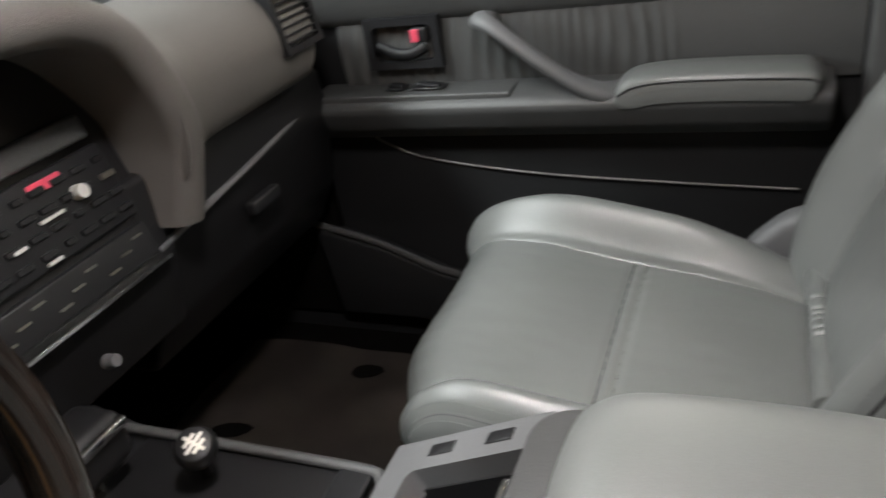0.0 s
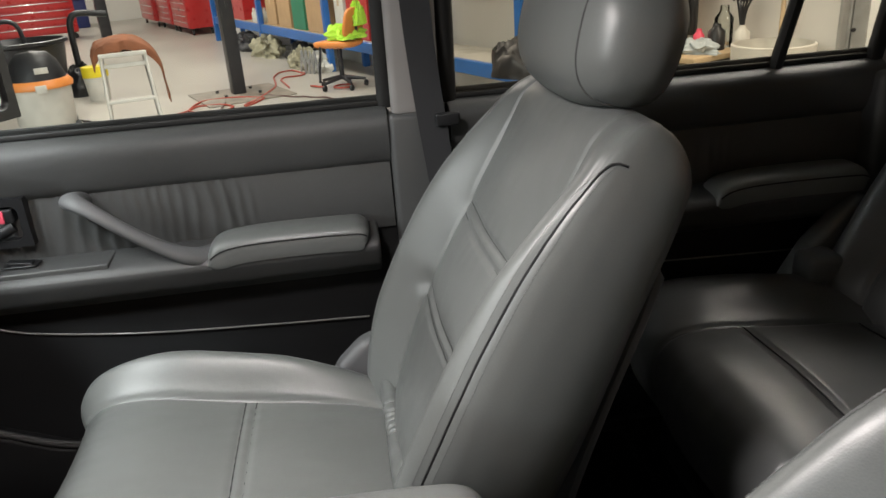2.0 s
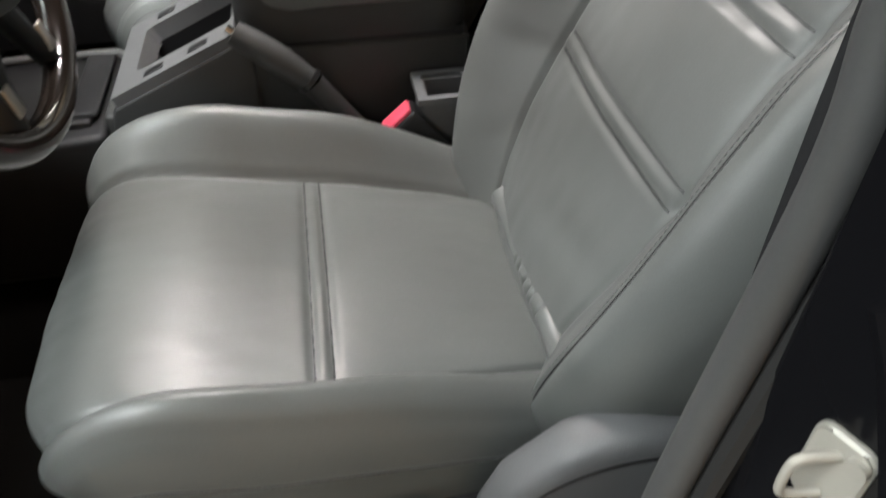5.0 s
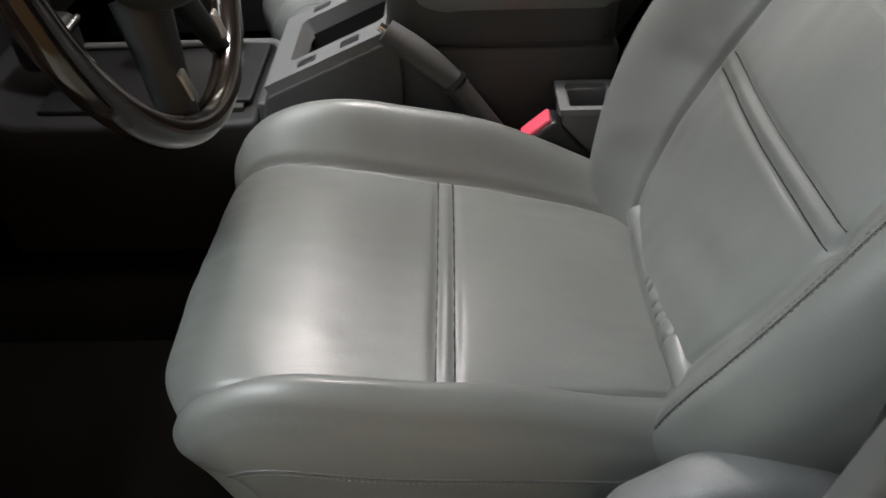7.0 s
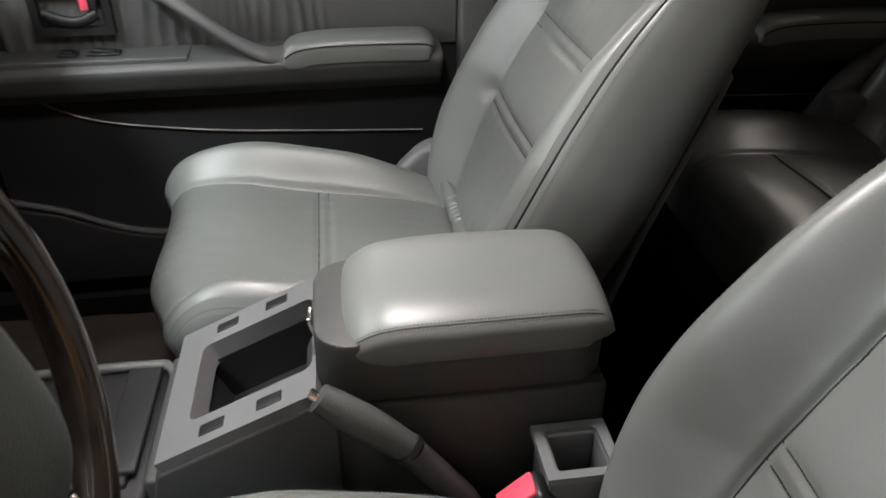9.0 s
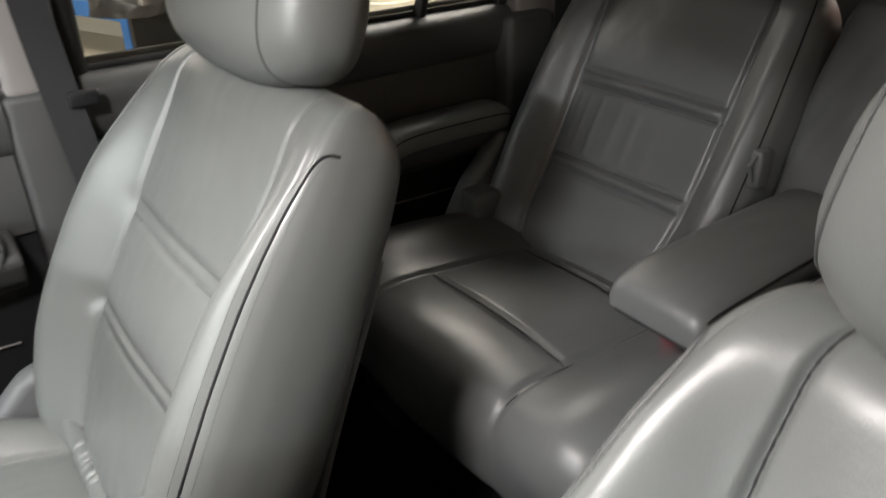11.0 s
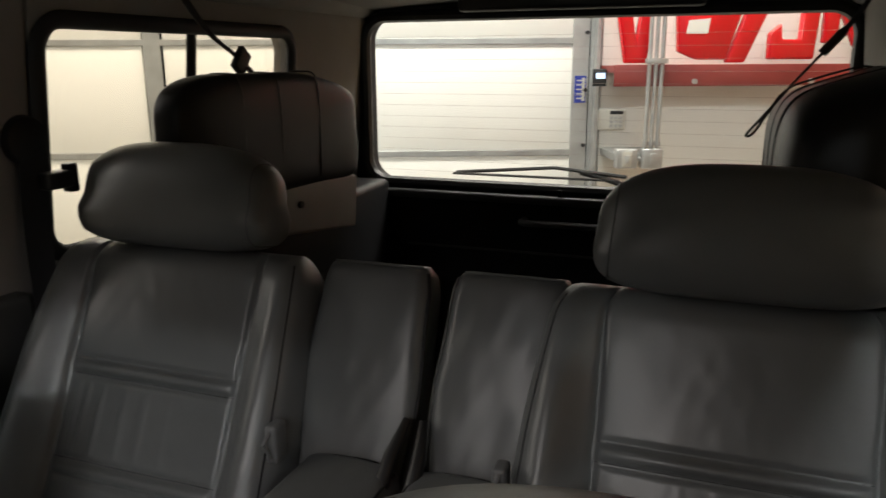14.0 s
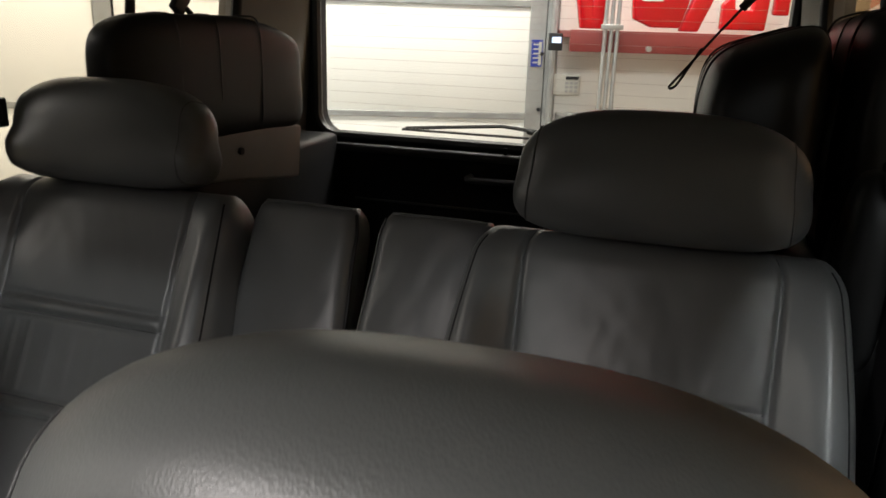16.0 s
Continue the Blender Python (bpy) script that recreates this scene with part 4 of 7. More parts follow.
    part("switch_stem", moved(cyl(0.004, 0.018, 10), Matrix.Translation(((so + 0.002) * o, 0.076, 0.930)) @ Matrix.Rotation(radians(90 * o), 4, "Y")), CHROME, trim, "bright switch stem")
    part("seat_switch", box((so + 0.001) * o, (so + 0.010) * o, -0.018, 0.020, 0.886, 0.910, 0.003), PLASTIC_DARK, trim, "square power seat switch")
    # buckle on the tunnel side
    bx = -o * 0.252
    y, z = (-0.101, 1.070)
    holder = part("buckle_holder", merge(
        box(bx - 0.026, bx + 0.026, y - 0.052, y - 0.045, z - 0.05, z, 0.003), box(bx - 0.026, bx + 0.026, y + 0.001, y + 0.012, z - 0.055, z, 0.004),
        box(bx - 0.030, bx - 0.022, y - 0.052, y + 0.012, z - 0.055, z, 0.003), box(bx + 0.022, bx + 0.030, y - 0.052, y + 0.012, z - 0.055, z, 0.003)), PLASTIC, seat, "open grey plastic buckle holder")
    part("holder_rim", holed("z", z - 0.003, z + 0.005, (bx - 0.034, bx + 0.034, y - 0.056, y + 0.016), rounded(bx - 0.025, bx + 0.025, y - 0.046, y + 0.006, 0.006)), RIM, holder, "pale grey rim")
    part("holder_floor", box(bx - 0.024, bx + 0.024, y - 0.048, y + 0.004, z - 0.058, z - 0.050, 0.002), BLACK, holder)
    BT = Matrix.Translation((bx + o * 0.024, -0.064, 1.046)) @ Matrix.Rotation(radians(-42), 4, "X")
    buckle = part("belt_buckle", moved(box(-0.017, 0.017, -0.024, 0.024, -0.070, 0.004, 0.006), BT), BLACK, seat, "black seat belt buckle")
    part("release_button", moved(box(-0.013, 0.013, -0.020, 0.022, 0.002, 0.009, 0.003), BT), RED, buckle, "red release button")
    part("buckle_stalk", tube([(bx, y - 0.02, z - 0.05), (bx, y - 0.05, 0.9), (bx, y - 0.09, 0.78)], 0.014, 10, flat=0.5), BLACK, seat)
    return seat


front_seat("passenger_seat", "grey leather front passenger seat with fluted backrest and headrest", 0.38, 0.0, 1, 0.0, 0.0, drop=0.05)
front_seat("driver_seat", "grey leather driver seat with worn cushion and red buckle", -0.38, -0.066, -1, 0.012, 0.014, 0.17, 0.055, (-0.376, 1.553, 17, 0.149, -0.01, 0.90, 0.0))


def rear_seat(name, label, side):
    """side: +1 for the passenger's half of the rear bench."""
    seat = thing(name, label, "car seat", "rear seats", at=(0, 0, 0))
    cx = 0.415 * side
    back = [(-0.955, 0.985), (-0.975, 1.05), (-1.030, 1.13), (-1.068, 1.20), (-1.117, 1.30), (-1.163, 1.40), (-1.206, 1.492)]
    su, length = s_of(back, z=1.298)
    sl, _ = s_of(back, z=1.158)

    def ui(s):
        return float(lerp_table([(0, 0.56), (0.4, 0.60), (0.7, 0.63), (1, 0.70)], s)[0])

    def width(s):
        return float(lerp_table([(0, 0.235), (0.25, 0.255), (0.6, 0.252), (0.9, 0.235), (1, 0.222)], s)[0])

    def front(u, s):
        a, m = abs(u), ui(s)
        b = float(lerp_table([(0, 0.03), (0.3, 0.052), (0.6, 0.050), (0.85, 0.030), (1, 0.008)], s)[0])
        h = b * sstep(m - 0.03, m + 0.25, a) - 0.009 * bump_at(a, m, 0.016)
        if a < m:
            q = 1 - (a / m) ** 6
            h += 0.010 * (1 - (a / m) ** 2) + sum(q * roll_profile((s - c) * length, 0.0125, 0.008, 0.008) for c in (su, sl))
            if sl < s < su:
                # upright creases in the lumbar panel
                w = math.sin(math.pi * (s - sl) / (su - sl))
                h += 0.0035 * w * sum(c * math.exp(-(((u * side - x - 0.03 * (s - su)) / 0.016) ** 2)) for x, c in ((0.42, 1), (0.30, 1.2), (0.12, 0.9), (-0.03, 1.1), (-0.2, 0.5), (0.5, 0.7)))
            if s > su and side < 0:
                w = math.exp(-(((s - su) / 0.12 - 0.7) ** 2))
                h += 0.0014 * w * sum(math.exp(-(((u + x + (s - su) * 0.9) / 0.034) ** 2)) for x in (0.3, 0.42, 0.5))
        h += 0.0025 * noise.noise((u * 3 + cx * 9, s * 5, 4.3)) + 0.0006 * noise.noise((u * 14, s * 19, cx))
        return h - 0.003 * bump_at(a, 0.94, 0.012)

    def region(u, s):
        a = abs(u)
        if a < ui(s):
            return "top" if s > su else ("mid" if s > sl else "low")
        return ("bolster_r" if u > 0 else "bolster_l") if a < 0.94 else ("side_r" if u > 0 else "side_l")

    parts, surf = pad(back, width, front, lambda s: 0.13 - 0.03 * s, region, ns=140, nu=120, cap0=0.04, cap1=0.05)
    shift = Matrix.Translation((cx, 0, 0))
    rest = part("backrest", parts["mid"], LEATHER_REAR_SHADE, seat, smooth=70)
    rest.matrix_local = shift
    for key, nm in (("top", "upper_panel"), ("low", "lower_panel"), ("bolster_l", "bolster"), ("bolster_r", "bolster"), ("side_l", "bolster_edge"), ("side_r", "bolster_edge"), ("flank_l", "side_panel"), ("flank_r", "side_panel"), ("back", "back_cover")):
        part(nm, parts[key], LEATHER_REAR_SHADE, rest, smooth=70)
    for sgn in (-1, 1):
        part("piping", tube([surf(sgn * 0.94, 0.06 + 0.9 * i / 60) for i in range(61)], 0.0016, 6), VINYL_DARK, rest)
        part("seam", tube([surf(sgn * ui(s_), s_, -0.0006) for s_ in [0.08 + 0.9 * i / 70 for i in range(71)]], 0.0012, 6), VINYL_DARK, rest)
    for c in (su, sl):
        for d in (-0.0125, 0.0125):
            part("seam", tube([surf(q * ui(c) * 0.97, c + d / length, 0.0) for q in [-1 + i / 15 for i in range(31)]], 0.0011, 6), VINYL_DARK, rest)
    # strip behind the folded-down armrest
    strip = [(-1.045, 1.03), (-1.085, 1.13), (-1.125, 1.24), (-1.175, 1.35), (-1.240, 1.482)]
    sp, ssurf = pad(strip, lambda s: 0.088 + 0.007 * bump_at(s, 0.62, 0.16) - 0.016 * sstep(0.50, 0.15, s) - 0.008 * sstep(0.9, 1.0, s), lambda u, s: 0.006 * (1 - u * u) + 0.004 * noise.noise((u * 1.3 + cx * 5, s * 3, 2)) + 0.0018 * noise.noise((u * 4 + s * 3, s * 9, cx)), lambda s: 0.07, lambda u, s: "front", ns=60, nu=40, cap0=0.01, cap1=0.02)
    centre = part("centre_panel", merge(*sp.values()), LEATHER_REAR_SHADE, seat, smooth=60)
    centre.matrix_local = Matrix.Translation((0.084 if side > 0 else -0.122, 0, 0))
    part("top_seam", tube([ssurf(-0.9 + 1.8 * i / 30, 0.985, 0.001) for i in range(31)], 0.0022, 8), LEATHER_REAR_SHADE, centre)
    edge = part("edge_piping", tube([ssurf(0.97 * side * -1, 0.02 + 0.95 * i / 40, 0.001) for i in range(41)], 0.003, 8), BLACK, centre)
    # hinge cover between the halves
    part("hinge", tube([(0.016 * side - 0.018, -1.0, 1.14), (0.022 * side - 0.018, -1.03, 1.20), (0.020 * side - 0.018, -1.09, 1.255), (0.012 * side - 0.018, -1.13, 1.29)], [0.010, 0.012, 0.010, 0.006], 10), BLACK, seat, "black plastic hinge arm")
    headrest(seat, cx, -1.228, 1.556, 12, 0.178, 0.066, 0.086, LEATHER_REAR_SHADE, -0.01, 0.86, 0.03, 4.2, PLASTIC_DARK)
    # cushion
    cush = [(-1.02, 1.005), (-0.93, 1.028), (-0.84, 1.036), (-0.74, 1.046), (-0.66, 1.052), (-0.612, 1.040), (-0.588, 1.000), (-0.590, 0.94), (-0.60, 0.89)]
    sc, clen = s_of(cush, y=-0.728)
    sr, _ = s_of(cush, y=-0.925)

    def cui(s):
        return float(lerp_table([(0, 0.46), (0.5, 0.47), (1, 0.52)], s)[0])

    def cfront(u, s):
        a, m = abs(u), cui(s)
        b = float(lerp_table([(0, 0.012), (0.2, 0.03), (0.5, 0.036), (0.7, 0.022), (0.85, 0.004), (1, 0)], s)[0])
        h = b * sstep(m - 0.02, m + 0.35, a) - 0.006 * bump_at(a, m, 0.014) * (1 - sstep(0.7, 0.85, s))
        if a < m:
            q = 1 - (a / m) ** 6
            h += 0.010 * (1 - (a / m) ** 2) + q * roll_profile((s - sc) * clen, 0.004, 0.0, 0.006) + q * roll_profile((s - sr) * clen, 0.003, 0.0, 0.006)
        h += 0.004 * noise.noise((u * 2.2 + cx * 7, s * 4, 7.7)) + 0.0006 * noise.noise((u * 13, s * 15, cx + 3))
        return h - 0.003 * bump_at(a, 0.95, 0.01)

    def cregion(u, s):
        if abs(u) < cui(s) and s < 0.97:
            return "seat" if s < sc else "front"
        return ("bolster_r" if u > 0 else "bolster_l") if abs(u) < 0.95 else ("side_r" if u > 0 else "side_l")

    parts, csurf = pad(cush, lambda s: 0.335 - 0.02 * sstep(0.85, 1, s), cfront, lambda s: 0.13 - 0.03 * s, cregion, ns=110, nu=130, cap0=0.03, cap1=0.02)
    base = part("seat_cushion", parts["seat"], LEATHER_REAR_SHADE, seat, smooth=70)
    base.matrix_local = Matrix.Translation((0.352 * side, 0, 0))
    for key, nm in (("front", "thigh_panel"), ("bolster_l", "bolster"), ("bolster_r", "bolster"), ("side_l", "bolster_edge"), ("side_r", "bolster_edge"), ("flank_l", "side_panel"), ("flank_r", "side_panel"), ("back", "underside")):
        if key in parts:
            part(nm, parts[key], LEATHER_REAR_SHADE if key != "back" else VINYL_DARK, base, smooth=70)
    for c in (sc, sr):
        part("seam", tube([csurf(q * cui(c) * 0.98, c, 0.0002) for q in [-1 + i / 15 for i in range(31)]], 0.0014, 6), VINYL_DARK, base)
    for sgn in (-1, 1):
        part("seam", tube([csurf(sgn * cui(s_), s_, 0.0002) for s_ in [sr + (0.72 - sr) * i / 50 for i in range(51)]], 0.0013, 6), VINYL_DARK, base)
        part("seam", tube([csurf(sgn * 0.95, s_, 0.0) for s_ in [0.08 + 0.72 * i / 50 for i in range(51)]], 0.0013, 6), VINYL_DARK, base)
    # armrest, folded down
    arm = [(-1.10, 1.236), (-1.00, 1.238), (-0.86, 1.236), (-0.76, 1.230), (-0.708, 1.214)]
    ap, asurf = pad(arm, lambda s: 0.071 - 0.004 * sstep(0.8, 1.0, s), lambda u, s: 0.006 * (1 - u * u) + 0.001 * noise.noise((u * 4, s * 7, 3 + cx)), lambda s: 0.076 - 0.022 * sstep(0.3, 1.0, s), lambda u, s: "front", ns=60, nu=40, cap0=0.01, cap1=0.026)
    a_ob = part("armrest", merge(*ap.values()), LEATHER_REAR_SHADE, seat, "padded centre armrest folded down", smooth=60)
    a_ob.matrix_local = Matrix.Translation((0.061, 0, 0)) if side > 0 else Matrix.Translation((-0.102, 0.002, 0.004))
    part("armrest_piping", tube([asurf(-0.93 * side, 0.04 + 0.9 * i / 40, 0.0005) for i in range(41)], 0.0018, 6), VINYL_DARK, a_ob)
    # door-side wing and belt guide
    part("side_wing", extrude_poly([(-1.13, 1.10), (-1.02, 1.19), (-0.93, 1.10), (-0.86, 0.98), (-0.90, 0.90), (-1.12, 0.90)], "x", 0.655 * side, 0.70 * side, 0.016, 4), LEATHER_REAR_SHADE, seat)
    part("belt_guide", merge(box(0.60 * side, 0.66 * side, -0.965, -0.90, 1.045, 1.10, 0.012), ), PLASTIC, seat, "grey plastic buckle cover")
    part("seat_frame", box(0.06 * side, 0.64 * side, -1.02, -0.66, 0.72, 0.925, 0.01), BLACK, seat)
    part("belt_buckle", merge(box(0.150 * side, 0.185 * side, -0.945, -0.915, 1.035, 1.075, 0.005), ), BLACK, seat)
    part("release_button", box(0.153 * side, 0.182 * side, -0.916, -0.905, 1.04, 1.07, 0.003), RED, seat, "red release button")
    part("seat_latch", merge(box(0.150 * side, 0.168 * side, -1.075, -1.045, 1.235, 1.290, 0.005), tube([(0.159 * side, -1.045, 1.245), (0.159 * side, -1.03, 1.272), (0.159 * side, -1.05, 1.285)], 0.003, 8)), PLASTIC, seat, "grey loop strap")
    return seat


rear_seat("rear_seat", "grey leather rear seat half with creased lumbar panel and armrest", 1)
rear_seat("rear_seat", "grey leather rear seat half behind the driver, with headrest", -1)

# ---- console, dashboard, belts ----
con = thing("centre_console", "grey centre console with padded lid and coin trays", "console")
CONSOLE = mat("dark_console_plastic", (0.046, 0.047, 0.047), 0.5, grain=0.08, grain_scale=900, bump=0.25, cells=True, spec=0.4)
body = extrude_poly([(-0.226, 0.78), (-0.226, 1.116), (0.040, 1.119), (0.062, 1.08), (0.075, 0.98), (0.08, 0.78)], "x", -0.090, 0.062, 0.006, 3)
part("console_box", body, CONSOLE, con, "dark grey lower box of the console")
part("lid_base", extrude_poly(rounded(-0.091, 0.050, -0.224, 0.046, 0.034), "z", 1.122, 1.190, 0.005, 2), CONSOLE, con, "dark grey upper box with a rounded front")
# black filler standing in for the shadow between the two boxes
part("gap_shade", box(-0.086, 0.046, -0.218, 0.036, 1.112, 1.126), BLACK, con)
lid = [(-0.234, 1.194), (-0.20, 1.204), (-0.10, 1.207), (-0.02, 1.204), (0.030, 1.188)]
lp, lsurf = pad(lid, lambda s: 0.082 - 0.006 * (2 * s - 1) ** 2, lambda u, s: 0.009 * (1 - u * u) + 0.003, lambda s: 0.042, lambda u, s: "front", ns=70, nu=60, cap0=0.044, cap1=0.056, power=1.25)
ld = part("lid_pad", merge(*lp.values()), LEATHER, con, "padded grey leather lid", smooth=60)
ld.matrix_local = Matrix.Translation((-0.016, 0, 0))
for off in (-0.95, -0.90):
    part("stitching", stitches(lsurf, lambda t: (off, 0.10 + 0.82 * t), 60), VINYL, ld, smooth=0)
part("piping", tube([lsurf(-0.925, 0.08 + 0.86 * i / 50) for i in range(51)], 0.0009, 6), VINYL, ld)
part("lid_latch", merge(moved(box(-0.011, 0.011, -0.003, 0.003, -0.013, 0.013, 0.0025), Matrix.Translation((-0.030, 0.047, 1.172)) @ Matrix.Rotation(radians(-14), 4, "X"))), CHROME, con, "small chrome latch")
# sloping tray before the lid
slope = Matrix.Translation((0, 0.116, 1.106)) @ Matrix.Rotation(radians(-24), 4, "X")
ring = holed("z", -0.020, 0.006, (-0.094, 0.094, -0.078, 0.088), rounded(-0.056, 0.056, -0.074, 0.058, 0.010))
tr = part("tray", moved(ring, slope), PLASTIC, con, "grey tray surround with switch slots", smooth=30)
part("tray_well", moved(merge(box(-0.056, 0.060, -0.074, 0.070, -0.075, -0.068), box(-0.058, -0.050, -0.074, 0.070, -0.07, -0.015), box(0.054, 0.062, -0.074, 0.070, -0.07, -0.015), box(-0.056, 0.060, -0.078, -0.070, -0.07, -0.015), box(-0.056, 0.060, 0.066, 0.074, -0.07, -0.015)), slope), BLACK, con)
for x in (-0.076, 0.077):
    for y in (-0.030, 0.030):
        part("switch_slot", moved(box(x - 0.007, x + 0.007, y - 0.013, y + 0.013, 0.004, 0.0072, 0.001), slope), BLACK, con, "black switch blank")
part("console_side", merge(extrude_poly([(0.03, 0.80), (0.03, 1.138), (0.200, 1.062), (0.215, 1.0), (0.225, 0.80)], "x", -0.096, -0.080, 0.004), extrude_poly([(0.03, 0.80), (0.03, 1.138), (0.200, 1.062), (0.215, 1.0), (0.225, 0.80)], "x", 0.080, 0.096, 0.004), box(-0.09, 0.09, 0.19, 0.215, 0.80, 1.052, 0.006)), CONSOLE, con)
# shifter panel further forward
part("shifter_panel", extrude_poly([(0.215, 0.82), (0.215, 1.035), (0.30, 1.030), (0.52, 1.035), (0.60, 1.06), (0.60, 0.82)], "x", -0.105, 0.105, 0.010, 3), PLASTIC_DARK, con, "dark shifter surround")
part("surround_edge", tube(spline([(0.00, 0.208, 1.046), (0.05, 0.208, 1.046), (0.078, 0.217, 1.046), (0.086, 0.245, 1.046), (0.086, 0.40, 1.046), (0.086, 0.56, 1.046)], 60), 0.0055, 8), CONSOLE_TRIM, con, "grey rounded frame of the shift gate", smooth=60)
part("gate_plate", box(-0.08, 0.10, 0.235, 0.50, 1.030, 1.041, 0.003), BLACK, con, "glossy black shift gate plate")
part("ash_flap", box(-0.07, 0.09, 0.226, 0.262, 1.040, 1.047, 0.003), PLASTIC_DARK, con)
lev = thing("gear_lever", "black automatic gear lever with chrome-edged grip", "gear lever")
part("shaft", tube([(-0.05, 0.40, 1.03), (-0.05, 0.395, 1.09)], 0.009, 12), CHROME, lev)
part("grip", box(-0.090, -0.012, 0.362, 0.425, 1.065, 1.122, 0.014), BLACK, lev, "black plastic grip")
part("grip_trim", box(-0.086, -0.016, 0.357, 0.366, 1.104, 1.116, 0.003), CHROME, lev, "bright chrome strip")
kn = thing("transfer_lever", "small transfer case lever with a round badged knob", "lever")
part("shaft", tube([(-0.002, 0.322, 1.03), (-0.004, 0.319, 1.08)], 0.006, 10), BLACK, kn)
KT = Matrix.Translation((-0.005, 0.318, 1.072)) @ Matrix.Rotation(radians(24), 4, "X") @ Matrix.Rotation(radians(-20), 4, "Y")
v, f = lathe([(0.001, 0.0), (0.015, 0.002), (0.020, 0.010), (0.021, 0.018), (0.0175, 0.027), (0.016, 0.028), (0.001, 0.0285)], 28)
part("knob", moved(merge((v, f)), KT), BLACK, kn, "round black knob", smooth=60)
part("knob_badge", moved(merge(cyl(0.0025, 0.0015, 14), *[moved(box(-0.0125, 0.0125, -0.0018, 0.0018, 0.0, 0.0015, 0.0004, 1), Matrix.Translation((0, 0.0055 * k, 0)) @ Matrix.Diagonal((1 - 0.35 * abs(k), 1, 1, 1))) for k in (-1, 0, 1)], box(-0.0018, 0.0018, -0.012, 0.012, 0.0, 0.0015, 0.0004, 1)), KT @ Matrix.Translation((0, 0, 0.0283))), STEEL, kn, "pale shift pattern badge")
# handbrake beside the console
hb = thing("handbrake", "grey plastic handbrake lever lying beside the console", "handbrake")
path = spline([(-0.110, 0.044, 1.152), (-0.117, 0.006, 1.124), (-0.121, -0.032, 1.090)], 20)
part("grip", tube(path, [0.0118 + 0.0022 * math.sin(i / 20 * math.pi) for i in range(21)], 14, flat=1.25), VINYL, hb, "ribbed grey grip", smooth=60)
part("collar", tube([(-0.121, -0.029, 1.093), (-0.1215, -0.033, 1.089)], 0.0138, 16, flat=1.2), BLACK, hb)
part("lever_arm", tube([(-0.1215, -0.034, 1.088), (-0.125, -0.080, 1.022), (-0.128, -0.112, 0.95)], [0.012, 0.0125, 0.014], 12, flat=1.2), CONSOLE, hb)
part("release_button", tube([(-0.1098, 0.045, 1.1525), (-0.1085, 0.051, 1.157)], 0.005, 12), CHROME, hb, "chrome release button")
part("gaiter", moved(blob_bm(0.022, 0.055, 0.04), Matrix.Translation((-0.136, -0.12, 0.90))), BLACK, hb, smooth=70)

# dashboard
dash = thing("dashboard", "grey padded dashboard with glove box and vents", "dashboard")
prof = [(0.90, 1.40), (0.70, 1.432), (0.60, 1.426), (0.548, 1.402), (0.522, 1.352), (0.530, 1.296), (0.556, 1.266), (0.62, 1.256), (0.90, 1.25)]
rows = []
for i in range(41):
    x = 0.280 + 0.410 * i / 40
    # the pad swells toward the middle of the car and turns away at the door
    k = 0.045 * sstep(0.36, 0.215, x) - 0.10 * sstep(0.61, 0.69, x) ** 1.5
    rows.append([(x, y - k * sstep(0.9, 0.55, y), z - 0.03 * sstep(0.40, 0.215, x) * sstep(1.36, 1.25, z)) for y, z in [tuple(p) for p in spline(prof, 48)]])
v = [p for r in rows for p in r]
n = len(rows[0])
f = [(i * n + j, i * n + j + 1, (i + 1) * n + j + 1, (i + 1) * n + j) for i in range(40) for j in range(n - 1)]
f += [tuple(range(n)), tuple(40 * n + j for j in range(n - 1, -1, -1))]
bm = merge((v, f))
bmesh.ops.recalc_face_normals(bm, faces=bm.faces)
# vinyl brightened and warmed: windscreen light on the dash is in the colour
DASH_LIT = mat("lit_dash_vinyl", (0.136, 0.128, 0.120), 0.5, grain=0.1, grain_scale=700, bump=0.3, cells=True, var=0.06)
part("dash_pad", bm, DASH_LIT, dash, "padded grey dash top and face", smooth=60)
part("glove_box", extrude_poly([(0.580, 1.262), (0.574, 1.19), (0.60, 1.06), (0.64, 0.985), (0.75, 0.98), (0.75, 1.262)], "x", 0.235, 0.70, 0.010, 3), BLACK, dash, "dark glove box")
part("glove_box_latch", box(0.43, 0.50, 0.563, 0.58, 1.125, 1.145, 0.004), PLASTIC_DARK, dash)
part("lower_rail", tube([(0.25, 0.570, 1.172), (0.45, 0.572, 1.192), (0.69, 0.585, 1.216)], 0.005, 8), PLASTIC, dash)
VT = Matrix.Translation((0.585, 0.527, 1.367)) @ Matrix.Rotation(radians(-9), 4, "X") @ Matrix.Diagonal((0.76, 1.0, 0.86, 1))
vent = part("vent", moved(holed("y", -0.007, 0.030, (-0.068, 0.062, -0.055, 0.055), rounded(-0.056, 0.050, -0.044, 0.044, 0.010)), VT), PLASTIC_DARK, dash, "dark side air vent")
part("vent_back", moved(box(-0.058, 0.052, 0.012, 0.022, -0.046, 0.046), VT), BLACK, dash)
for i in range(7):
    part("slat", moved(box(-0.055, 0.049, -0.006, 0.010, -0.040 + 0.0125 * i, -0.0365 + 0.0125 * i, 0.001, 1), VT), PLASTIC_DARK, vent)
